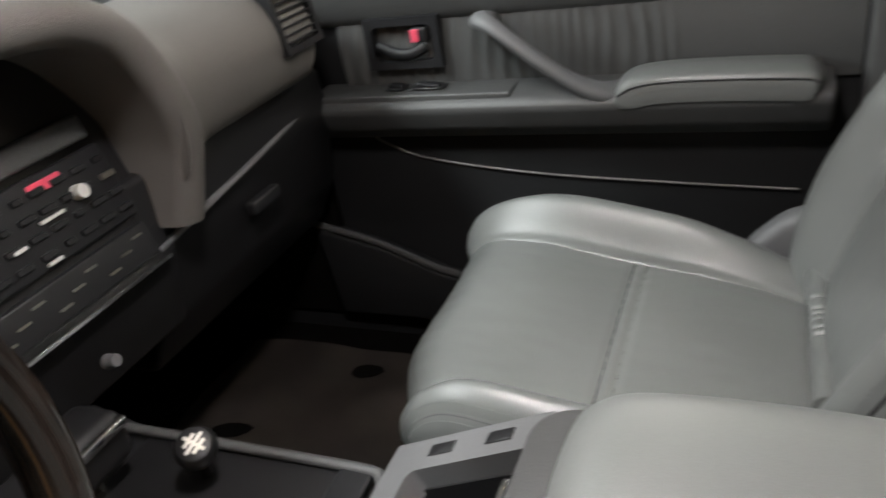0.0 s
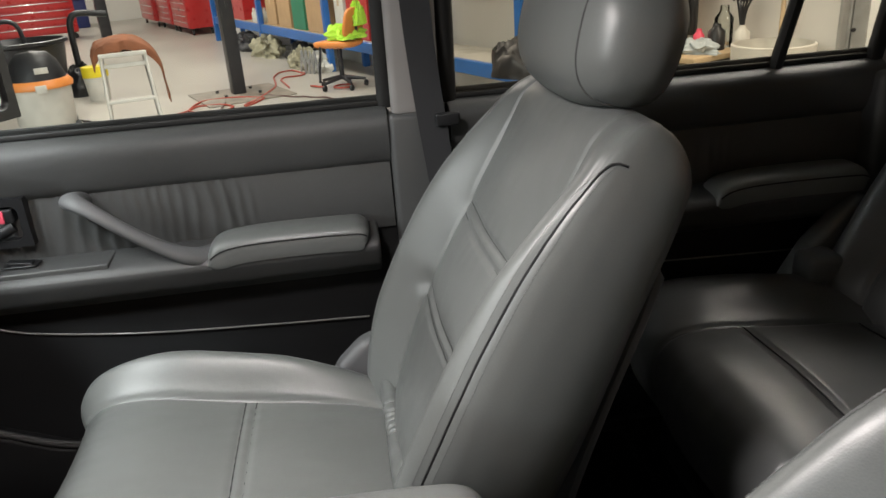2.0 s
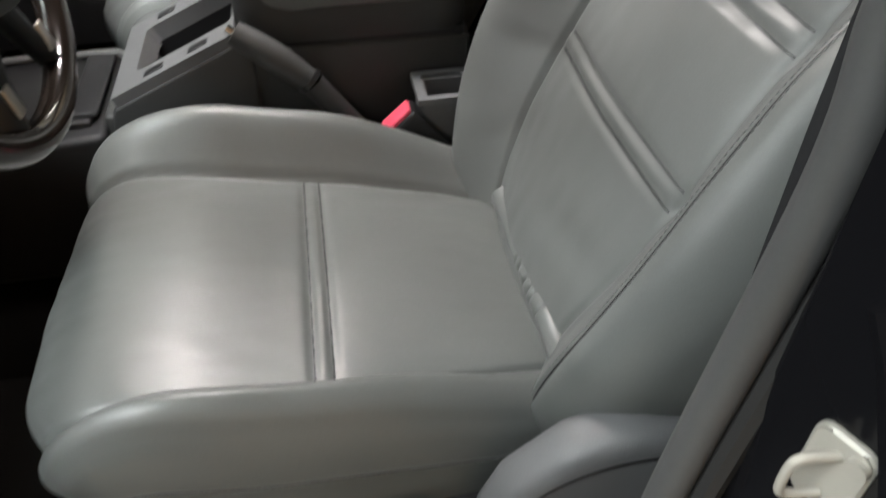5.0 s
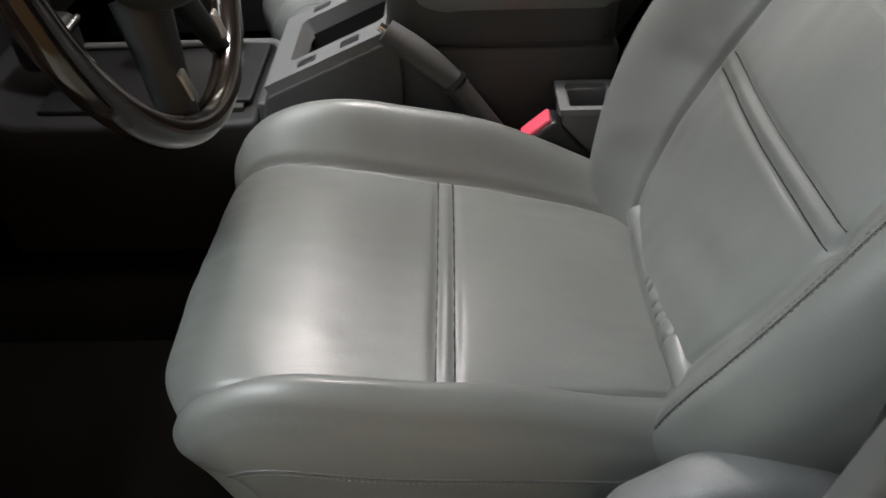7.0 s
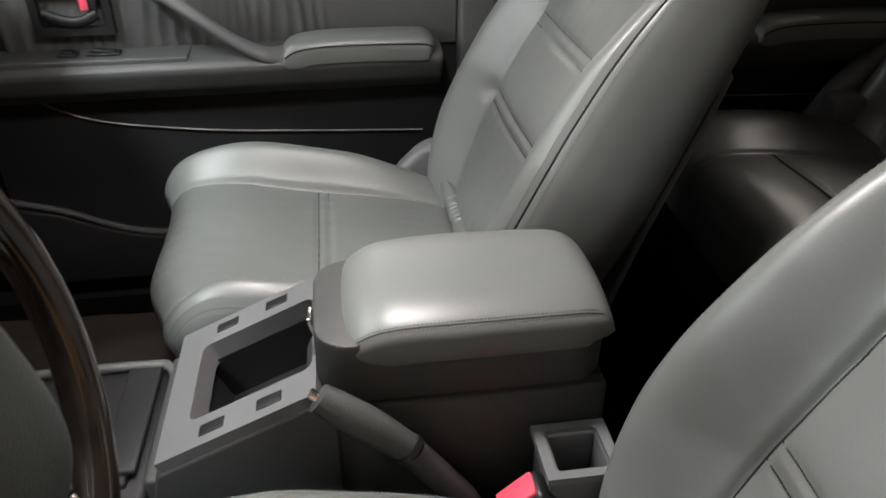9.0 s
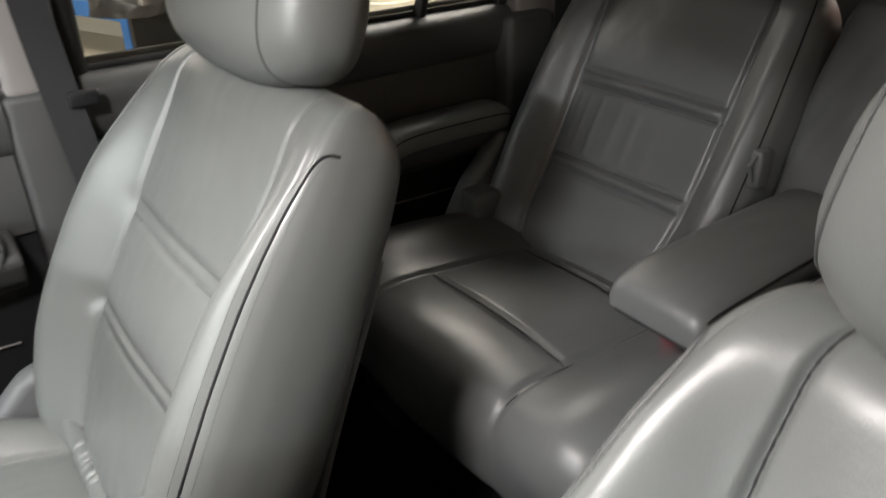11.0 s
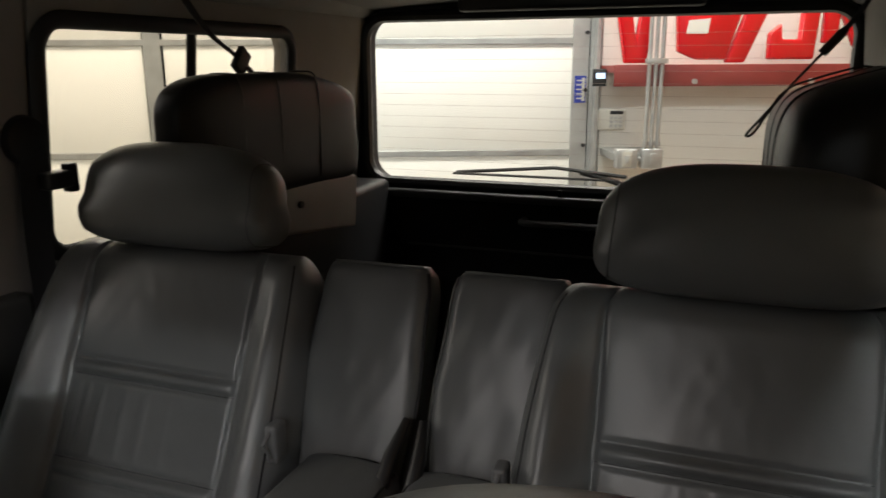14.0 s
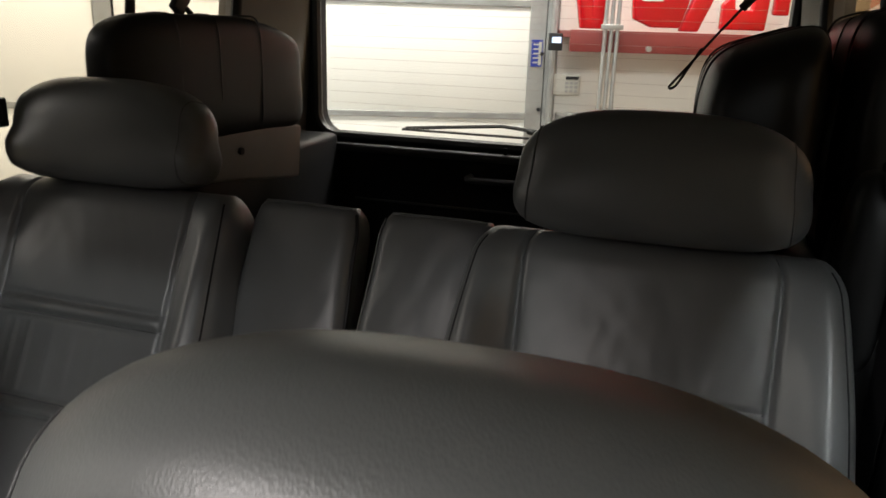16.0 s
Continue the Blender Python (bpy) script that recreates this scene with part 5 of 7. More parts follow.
# middle stack under its hood
hood = spline([(-0.66, 0.52, 1.40), (-0.55, 0.48, 1.435), (-0.30, 0.462, 1.456), (0.04, 0.462, 1.452), (0.15, 0.464, 1.430), (0.205, 0.468, 1.375), (0.236, 0.476, 1.295), (0.238, 0.494, 1.235), (0.230, 0.512, 1.175)], 80)
lip = [(0.024 * math.cos(a), -0.024 * math.sin(a)) for a in [math.pi * i / 12 for i in range(13)]] + [(-0.024, 0.012), (0.006, 0.012), (0.006, 0.15), (0.024, 0.15)]
liner = [(0.004, 0.014), (-0.026, 0.008), (-0.026, 0.16), (0.004, 0.16)]


def swept(section):
    pts = []
    for i, p in enumerate(hood):
        d = np.array(hood[min(i + 1, len(hood) - 1)]) - np.array(hood[max(i - 1, 0)])
        side_n = np.array((d[2], 0, -d[0])) / math.hypot(d[0], d[2])
        pts += [tuple(np.array(p) + side_n * w + np.array((0, q, 0))) for w, q in section]
    k = len(section)
    faces = [(i * k + j, i * k + (j + 1) % k, (i + 1) * k + (j + 1) % k, (i + 1) * k + j) for i in range(len(hood) - 1) for j in range(k)]
    faces += [tuple(range(k - 1, -1, -1)), tuple((len(hood) - 1) * k + j for j in range(k))]
    geo = merge((pts, faces))
    bmesh.ops.recalc_face_normals(geo, faces=geo.faces)
    return geo


part("hood", swept(lip), DASH_LIT, dash, "padded grey instrument hood", smooth=50)
# black sheet added where the hood's inside lies in shade
part("hood_shade", swept(liner), BLACK, dash, "black inside of the hood", smooth=50)
part("hood_top", box(-0.68, 0.19, 0.50, 0.92, 1.428, 1.466, 0.018), DASH_LIT, dash)
part("stack_panel", extrude_poly([(0.60, 1.44), (0.57, 1.33), (0.520, 1.15), (0.545, 1.04), (0.72, 1.02), (0.72, 1.44)], "x", -0.26, 0.212, 0.006), BLACK, dash, "black centre stack")
part("instrument_panel", box(-0.66, -0.28, 0.64, 0.74, 1.10, 1.44, 0.02), BLACK, dash)


def on_stack(x, z, out=0.0):
    y = 0.520 + (z - 1.15) / 0.18 * 0.05
    return Matrix.Translation((x, y - out, z)) @ Matrix.Rotation(radians(-15.5), 4, "X")


part("stack_ledge", moved(box(-0.17, 0.125, -0.018, 0.008, -0.014, 0.014, 0.005), on_stack(0.05, 1.318)), VINYL, dash, "grey ledge under the upper display")
radio = part("radio", moved(box(-0.115, 0.115, -0.008, 0.008, -0.046, 0.046, 0.004), on_stack(0.070, 1.252)), PLASTIC_DARK, dash, "black car radio")
rng = random.Random(4)
for r in range(4):
    for i in range(8):
        w = 0.010 if (i * 3 + r) % 4 else 0.006
        part("radio_button", moved(box(-w, w, -0.0125, -0.007, -0.0035, 0.0035, 0.0012, 1), on_stack(-0.030 + 0.0285 * i + 0.004 * rng.random(), 1.222 + 0.0195 * r)), STEEL if rng.random() < 0.08 else PLASTIC_DARK, radio)
WHITE = mat("white_marking", (0.62, 0.62, 0.58), 0.4, var=0.05)
part("radio_knob", moved(cyl(0.009, 0.012, 18, 0.008), on_stack(0.128, 1.262, 0.008) @ Matrix.Rotation(radians(90), 4, "X")), WHITE, radio, "pale round radio knob", smooth=50)
for x, z, w in ((0.085, 1.252, 0.016), (0.034, 1.240, 0.008), (0.006, 1.262, 0.006), (0.060, 1.214, 0.009), (-0.02, 1.225, 0.010)):
    part("radio_marking", moved(box(-w, w, -0.0135, -0.0085, -0.0018, 0.0018, 0.0004, 1), on_stack(x, z)), WHITE, radio)
part("radio_display", moved(box(-0.022, 0.022, -0.0095, -0.007, -0.006, 0.006, 0.001, 1), on_stack(0.10, 1.283)), RED, radio, "small red-tinted display")
climate = part("climate_panel", moved(box(-0.115, 0.115, -0.008, 0.008, -0.022, 0.022, 0.004), on_stack(0.068, 1.178)), PLASTIC_DARK, dash, "black climate control panel")
for i in range(9):
    part("slider_mark", moved(box(-0.008, 0.008, -0.0105, -0.007, -0.0012, 0.0012, 0.0004, 1), on_stack(-0.03 + 0.024 * i, 1.170 + 0.009 * (i % 3))), STEEL, climate)
part("trim_strip", moved(box(-0.125, 0.120, -0.012, 0.0, -0.0025, 0.0025, 0.001, 1), on_stack(0.070, 1.148)), CHROME, dash, "bright strip")
part("lighter_knob", moved(merge(cyl(0.009, 0.014, 16, 0.007)), on_stack(0.050, 1.098, 0.002) @ Matrix.Rotation(radians(90), 4, "X")), PLASTIC, dash, "small lighter knob", smooth=50)

for ob in dash.children:
    if ob.name.split(".")[0] in ("hood", "hood_shade", "hood_top", "stack_panel", "stack_ledge", "radio", "climate_panel", "trim_strip", "lighter_knob"):
        ob.matrix_local = Matrix.Translation((0.061, 0.045, 0.016)) @ ob.matrix_local
for ob, d in ((lev, (0.057, 0.103, 0.0)), (kn, (0.052, 0.075, 0.0))):
    ob.matrix_world = Matrix.Translation(d) @ ob.matrix_world

# steering wheel
wheel = thing("steering_wheel", "dark wood-rimmed steering wheel with grey airbag hub", "steering wheel")
WT = Matrix.Translation((-0.345, 0.204, 1.362)) @ Matrix.Rotation(radians(76.5), 4, "X")
WOOD = mat("dark_lacquered_wood", (0.014, 0.010, 0.008), 0.16, var=0.5, var_scale=40, grain=0.4, grain_scale=120, coat=0.5)
rimpts = [WT @ Vector((0.160 * math.cos(a), 0.160 * math.sin(a), 0)) for a in [2 * math.pi * i / 72 for i in range(72)]]
part("rim", tube(rimpts, 0.0135, 16, closed=True), WOOD, wheel, "glossy dark rim", smooth=70)
v, f = blob(0.052, 0.072, 0.042, 3.0, 40, 24)
part("hub", moved(merge((v, f)), WT @ Matrix.Translation((0, 0, 0.012))), mat("hub_vinyl", (0.027, 0.030, 0.028), 0.5, grain=0.1, grain_scale=700, bump=0.25, cells=True), wheel, "padded grey airbag hub", smooth=70)
SPOKE = mat("blue_grey_spoke", (0.018, 0.022, 0.025), 0.42, var=0.08)
for ang, r0 in ((18, 0.05), (162, 0.05), (-66, 0.06), (-114, 0.06)):
    a = radians(ang)
    sp = [WT @ Vector((r * math.cos(a), r * math.sin(a), -0.006)) for r in (r0, 0.11, 0.157)]
    part("spoke", tube(sp, [0.022, 0.017, 0.015], 12, flat=0.5), SPOKE if ang < 0 else PLASTIC_DARK, wheel, smooth=60)
    part("spoke_button", moved(box(-0.006, 0.006, -0.012, 0.012, 0, 0.004, 0.002), Matrix.Translation(WT @ Vector((0.128 * math.cos(a), 0.128 * math.sin(a), 0.006))) @ WT.to_3x3().to_4x4()), STEEL, wheel)
part("column", tube([WT @ Vector((0, 0, -0.02)), WT @ Vector((0, 0, -0.32))], [0.045, 0.06], 20), PLASTIC_DARK, wheel, "dark column shroud")
part("stalk", tube([WT @ Vector((0.03, 0.0, -0.06)), WT @ Vector((0.17, 0.03, -0.05))], 0.007, 10), BLACK, wheel)
part("stalk", tube([WT @ Vector((-0.03, 0.0, -0.06)), WT @ Vector((-0.17, 0.03, -0.05))], 0.007, 10), BLACK, wheel)
# lower dash over the driver's knees
part("knee_panel", extrude_poly([(0.52, 1.10), (0.55, 0.98), (0.62, 0.93), (0.75, 0.93), (0.75, 1.12)], "x", -0.72, -0.12, 0.012), PLASTIC_DARK, dash, "dark knee panel")


def belt(s):
    """The front seat belt on its pillar."""
    b = thing("seat_belt", "black seat belt on a pillar loop", "seat belt", "seat belts")
    p = spline([(0.700 * s, -0.262, 1.66), (0.712 * s, -0.275, 1.45), (0.700 * s, -0.300, 1.20), (0.690 * s, -0.330, 0.95), (0.70 * s, -0.35, 0.80)], 30)
    part("webbing", ribbon(p, (0.25 * s, 1, 0.0), 0.046, 0.002), BELT, b)
    part("loop", box(0.694 * s, 0.728 * s, -0.30, -0.225, 1.64, 1.69, 0.010), BLACK, b, "black plastic belt loop")
    part("tongue", box(0.694 * s, 0.706 * s, -0.325, -0.285, 1.372, 1.394, 0.004), PLASTIC_DARK, b, "dark belt tongue")
    return b


def driver_belt():
    """The driver's belt comes down the pillar, through its tongue, and drops beside the backrest."""
    b = thing("seat_belt", "black seat belt with grey tongue hanging beside the driver seat", "seat belt", "seat belts")
    p = spline([(-0.700, -0.285, 1.70), (-0.686, -0.281, 1.56), (-0.678, -0.277, 1.45), (-0.674, -0.276, 1.32), (-0.668, -0.285, 1.10), (-0.68, -0.31, 0.80)], 36)
    part("webbing", ribbon(p, (0.75, 0.65, 0.0), 0.046, 0.002), BELT, b)
    T = Matrix.Translation((-0.679, -0.279, 1.445)) @ Matrix.Rotation(radians(41), 4, "Z") @ Matrix.Scale(0.85, 4)
    tongue = part("tongue", moved(box(-0.026, 0.027, -0.006, 0.006, -0.014, 0.012, 0.005), T), PLASTIC, b, "grey plastic belt tongue")
    part("tongue_lip", moved(merge(tube(spline([(0.026, 0.003, 0.020), (0.032, 0.002, 0.010), (0.028, 0.002, -0.006), (0.031, 0.001, -0.022)], 16), 0.0032, 10)), T), PLASTIC, tongue, smooth=60)
    part("loop", box(-0.728, -0.694, -0.30, -0.240, 1.66, 1.71, 0.010), BLACK, b, "black plastic belt loop")
    return b


belt(1)
driver_belt()


def rear_belt(s):
    b = thing("seat_belt", "black rear seat belt with reel and tongue at the pillar", "seat belt", "seat belts")
    v, f = lathe([(0.001, 0), (0.038, 0.0), (0.042, 0.010), (0.038, 0.022), (0.012, 0.030), (0.001, 0.030)], 28)
    part("belt_anchor", moved(merge((v, f)), Matrix.Translation((0.715 * s, -1.20, 1.640)) @ Matrix.Rotation(radians(-90 * s), 4, "Y")), BLACK, b, "round black belt anchor", smooth=50)
    p = spline([(0.690 * s, -1.20, 1.63), (0.695 * s, -1.195, 1.50), (0.70 * s, -1.20, 1.30), (0.70 * s, -1.21, 1.05)], 24)
    part("webbing", ribbon(p, (0.2 * s, 1, 0), 0.046, 0.002), BELT, b)
    part("tongue", merge(box(0.668 * s, 0.700 * s, -1.262, -1.205, 1.555, 1.585, 0.006), box(0.672 * s, 0.694 * s, -1.275, -1.255, 1.545, 1.595, 0.004)), BLACK, b)
    return b


rear_belt(1)
rear_belt(-1)


# third-row seats folded up against the sides
def folded_seat(label, s, inner, outer, slope):
    """inner, outer: (x0, x1, y0, y1, z0, z1) of the cushion and the backrest lying on edge."""
    t = thing("folded_seat", label, "car seat", "folded luggage seats")
    for nm, (x0, x1, y0, y1, z0, z1) in (("seat_cushion", inner), ("backrest", outer)):
        v, f = blob((x1 - x0) / 2, (y1 - y0) / 2, (z1 - z0) / 2, 5.0, 64, 40)
        mx, my, mz = (x0 + x1) / 2, (y0 + y1) / 2, (z0 + z1) / 2
        pts = []
        for x, y, z in v:
            w = 0.005 * noise.noise((y * 6, z * 9, s + x * 5))
            pts.append(((x + mx + w) * s, y + my, z + mz + w + slope * x - 0.03 * sstep(0.0, -0.35, y)))
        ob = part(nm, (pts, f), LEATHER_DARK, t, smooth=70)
        for k in (-0.35, 0.12, 0.5):
            # seam round the pad
            ring = [((mx + (x1 - x0) / 2 * 1.003 * math.copysign(abs(math.cos(a)) ** 0.4, math.cos(a))) * s, my + k * (y1 - y0) / 2, mz + (z1 - z0) / 2 * 1.003 * math.copysign(abs(math.sin(a)) ** 0.4, math.sin(a)) + slope * (x1 - x0) / 2 * math.copysign(abs(math.cos(a)) ** 0.4, math.cos(a))) for a in [2 * math.pi * i / 40 for i in range(40)]]
            part("seam", tube(ring, 0.002, 5, closed=True), BLACK, ob, smooth=60)
    x0, x1, y0, y1, z0, z1 = inner
    part("seat_shell", moved(box(-0.010, 0.010, -0.25, 0.24, -0.075, 0.055, 0.008), Matrix.Translation(((x0 + 0.02) * s, (y0 + y1) / 2 - 0.06, z0 - 0.03)) @ Matrix.Rotation(radians(8), 4, "X")), PILLAR, t, "pale plastic under shell")
    part("hinge_bolt", moved(cyl(0.008, 0.03, 12), Matrix.Translation(((x0 + 0.003) * s, (y0 + y1) / 2 - 0.03, z0 - 0.035)) @ Matrix.Rotation(radians(90), 4, "Y")), BLACK, t)
    return t


right = folded_seat("black leather third-row seat folded up at the window", 1, (0.465, 0.555, -1.98, -1.31, 1.495, 1.742), (0.555, 0.665, -1.99, -1.47, 1.46, 1.735), 0.0)
st = spline([(0.60, -1.50, 1.885), (0.585, -1.55, 1.82), (0.56, -1.60, 1.775), (0.545, -1.64, 1.735)], 20)
part("strap", ribbon(st, (0, 1, 0.2), 0.028, 0.003), BELT, right, "black hanging strap")
part("strap_buckle", moved(box(-0.008, 0.008, -0.018, 0.018, -0.026, 0.026, 0.004), Matrix.Translation((0.557, -1.612, 1.765)) @ Matrix.Rotation(radians(40), 4, "X")), BLACK, right)
left = folded_seat("black leather third-row seat folded up behind the driver side", -1, (0.455, 0.640, -2.0, -1.40, 1.40, 1.735), (0.655, 0.735, -1.95, -1.38, 1.40, 1.775), 0.32)
part("strap", tube(spline([(-0.56, -1.46, 1.86), (-0.531, -1.45, 1.813), (-0.498, -1.45, 1.771)], 12), [0.006] * 8 + [0.011] * 5, 8, flat=0.5), BELT, left, "black hanging strap")
part("cord", tube(spline([(-0.498, -1.45, 1.771), (-0.464, -1.45, 1.728), (-0.43, -1.45, 1.683), (-0.411, -1.45, 1.658), (-0.420, -1.45, 1.660), (-0.437, -1.45, 1.690), (-0.451, -1.45, 1.715)], 30), 0.0022, 6), BLACK, left, "thin black cord loop")

# dark shoulder-like shape by the rear pillar; the headrest name is a stand-in
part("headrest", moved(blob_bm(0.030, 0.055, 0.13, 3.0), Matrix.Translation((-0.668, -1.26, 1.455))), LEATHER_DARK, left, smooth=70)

# driver's door opening: sill, seal, striker
jamb = thing("door_jamb", "painted door opening with rubber seal and striker", "door frame", kind="structure")
CREAM = mat("door_seal", (0.36, 0.32, 0.25), 0.5, var=0.1)
ZINC = mat("dull_zinc", (0.40, 0.385, 0.34), 0.5, metal=0.2, var=0.12, stain=0.3)
SEALGREY = mat("grey_seal_rubber", (0.065, 0.066, 0.066), 0.5, var=0.06, grain=0.08, grain_scale=600)
PAINT = mat("dark_body_paint", (0.006, 0.006, 0.007), 0.10, spec=0.12, var=0.05)
face = [(-0.752, -0.205), (-0.800, -0.226), (-0.865, -0.262), (-0.865, -0.34), (-0.80, -0.34), (-0.752, -0.30)]
part("jamb_panel", extrude_poly(face, "z", 0.62, 1.92, 0.004, 2), PAINT, jamb, "dark painted pillar")
rise = spline([(-0.742, -0.158, 0.72), (-0.743, -0.168, 1.0), (-0.742, -0.182, 1.20), (-0.736, -0.206, 1.375), (-0.728, -0.211, 1.435), (-0.727, -0.217, 1.490)], 50)
part("seal_strip", tube([p + np.array((0, -0.006, 0)) for p in rise], 0.0095, 12), SEALGREY, jamb, "grey rubber door seal", smooth=70)
part("seal_lip", tube([p + np.array((-0.011, -0.016, 0)) for p in rise], 0.006, 8), RUBBER, jamb, "black sealing lip")
edge = spline([(-0.7265, -0.214, 1.466), (-0.7230, -0.214, 1.53), (-0.7130, -0.214, 1.66), (-0.690, -0.216, 1.88)], 24)
part("window_seal", tube(edge, 0.0046, 10), CREAM, jamb, "cream window seal")
part("frame_edge", tube([p + np.array((-0.012, -0.010, 0.004)) for p in edge], 0.0095, 12), mat("brown_frame_edge", (0.05, 0.043, 0.034), 0.6, var=0.25, var_scale=60, stain=0.4), jamb, "stained brown edge of the window frame")
part("bead", tube(spline([(-0.800, -0.222, 0.80), (-0.815, -0.232, 1.10), (-0.812, -0.230, 1.25), (-0.790, -0.218, 1.33), (-0.775, -0.212, 1.36)], 30), 0.004, 8), PAINT, jamb, "pressed bead in the pillar")
JT = Matrix.Translation((-0.785, -0.2190, 1.282)) @ Matrix.Rotation(radians(24), 4, "Z")
strk = part("striker_plate", moved(extrude_poly(rounded(-0.012, 0.012, -0.021, 0.021, 0.006), "y", -0.003, 0.003, 0.0012, 1), JT), ZINC, jamb, "dull zinc striker plate")
part("striker_loop", moved(merge(tube(spline([(0.002, -0.002, 0.012), (0.004, -0.013, 0.012), (0.005, -0.018, 0.008), (0.005, -0.018, -0.008), (0.004, -0.013, -0.012), (0.002, -0.002, -0.012)], 24), 0.0020, 10)), Matrix.Translation(JT.translation) @ Matrix.Rotation(radians(162), 4, "Z")), ZINC, strk, smooth=60)
for z in (0.014, -0.014):
    part("screw", moved(cyl(0.0042, 0.004, 12), JT @ Matrix.Translation((-0.007, 0.006, z)) @ Matrix.Rotation(radians(90), 4, "X")), ZINC, strk)
part("door_switch", moved(cyl(0.010, 0.02, 14), Matrix.Translation((-0.80, -0.226, 1.02)) @ Matrix.Rotation(radians(-90), 4, "X")), BLACK, jamb)
part("sill_plate", box(-0.84, -0.66, -0.62, 0.75, 0.62, 0.715, 0.012), PLASTIC_DARK, jamb, "dark sill plate")

# passenger side door mirror
mir = thing("door_mirror", "black passenger door mirror reflecting the bright workshop", "car mirror")
MIRROR = mat("mirror_glass", (0.9, 0.9, 0.9), 0.02, metal=1.0, var=0.0)
v, f = blob(0.045, 0.13, 0.09, 4.0, 40, 24)
MM = Matrix.Translation((0.985, 0.560, 1.480)) @ Matrix.Rotation(radians(62), 4, "Z") @ Matrix.Diagonal((0.8, 0.80, 0.95, 1))
part("mirror_housing", moved(merge((v, f)), MM), BLACK, mir, smooth=60)
part("mirror_glass", moved(box(-0.049, -0.044, -0.118, 0.118, -0.078, 0.078, 0.002), MM), MIRROR, mir)
part("mirror_rim", moved(holed("x", -0.058, -0.040, (-0.135, 0.135, -0.094, 0.094), rounded(-0.112, 0.112, -0.074, 0.074, 0.02)), MM), BLACK, mir, "black rim round the mirror glass")
part("sail_panel", extrude_poly([(0.60, 1.405), (0.92, 1.405), (0.76, 1.58), (0.70, 1.59), (0.64, 1.50)], "x", 0.752, 0.772, 0.004), BLACK, mir, "black corner panel of the window")
part("mirror_arm", tube([(0.80, 0.60, 1.41), (0.95, 0.585, 1.42)], 0.020, 12), BLACK, mir)

# ---- the workshop ----
CONC = mat("painted_concrete", (0.42, 0.39, 0.34), 0.35, var=0.10, var_scale=0.8, grain=0.06, grain_scale=60, stain=0.22, bump=0.1)
WHITE = mat("white_paint", (0.78, 0.76, 0.71), 0.6, var=0.03, var_scale=1.5, grain=0.02, bump=0.1, stain=0.06)
# greys for unseen ceiling and walls, kept dark to limit bounced light
CEIL_GREY = mat("low_bounce_ceiling_grey", (0.16, 0.16, 0.155), 0.6, var=0.12, var_scale=1.2, stain=0.2)
WALL_GREY = mat("grey_block_wall", (0.26, 0.25, 0.23), 0.8, var=0.12, var_scale=1.5, bump=0.2, stain=0.15)
DOORW = mat("white_door_skin", (0.85, 0.84, 0.80), 0.45, var=0.02, var_scale=2.0, bump=0.08)
GALV = mat("galvanised_steel", (0.42, 0.42, 0.41), 0.45, metal=0.6, var=0.12, var_scale=12, stain=0.2)
SHELFRED = mat("dark_red_steel", (0.22, 0.03, 0.025), 0.45, var=0.1, stain=0.2)
SIGNRED = mat("red_acrylic", (0.62, 0.008, 0.014), 0.14, var=0.03, coat=0.5)
BLUE = mat("blue_steel", (0.02, 0.13, 0.42), 0.4, var=0.08, stain=0.2)
CARD = mat("cardboard", (0.45, 0.29, 0.15), 0.85, var=0.08, grain=0.08, grain_scale=80, stain=0.1)
GREEN = mat("green_plastic", (0.02, 0.20, 0.11), 0.5)
ORANGE = mat("orange_plastic", (0.75, 0.26, 0.06), 0.4, var=0.05)
LIME = mat("lime_cloth", (0.45, 0.78, 0.06), 0.8, var=0.1, grain=0.1, bump=0.4)
OFFWHITE = mat("dull_white_plastic", (0.60, 0.58, 0.52), 0.45, var=0.08, stain=0.25)
TOOLRED = mat("red_tool_cabinet", (0.45, 0.02, 0.02), 0.3, coat=0.3, var=0.05)
YELLOW = mat("yellow_plastic", (0.75, 0.60, 0.02), 0.4)
BROWN = mat("brown_cloth", (0.22, 0.08, 0.035), 0.85, var=0.2, grain=0.2, grain_scale=90, bump=0.5)
HOSE = mat("red_hose", (0.40, 0.07, 0.045), 0.5, var=0.1)
CLUTTER = mat("dirty_cloth", (0.30, 0.28, 0.19), 0.9, var=0.35, var_scale=14, bump=0.5)
PLYWOOD = mat("plywood", (0.50, 0.37, 0.22), 0.6, var=0.12, grain=0.15, grain_scale=40)
SIGNBLUE = mat("blue_sign", (0.02, 0.04, 0.30), 0.4)
DARKST = mat("black_steel", (0.018, 0.018, 0.02), 0.4, var=0.2, stain=0.3)


def put(ob, m):
    ob.matrix_world = m
    return ob


put(solid("ground", box(-9, 30, -0.2, 16, -0.12, 0.0), CONC, "pale painted concrete workshop floor", "floor", kind="structure"), shop(0, 0))
put(solid("wall_back", merge(box(-9, -1.45, -0.2, 0.0, 0, 4.2), box(2.34, 30, -0.2, 0.0, 0, 4.2), box(-1.45, 2.34, -0.2, 0.0, 3.0, 4.2)), WHITE, "white painted workshop wall", "wall", kind="structure"), shop(0, 0))
put(solid("wall_far", box(24, 24.2, 0, 16, 0, 4.2), WHITE, "white painted end wall", "wall", kind="structure"), shop(0, 0))
put(solid("wall_near", box(-9.2, -9, -0.2, 16, 0, 4.2), WALL_GREY, "grey block end wall", "wall", kind="structure"), shop(0, 0))
put(solid("wall_front_shop", box(-9, 30, 16, 16.2, 0, 4.2), WALL_GREY, "grey block long wall", "wall", kind="structure"), shop(0, 0))
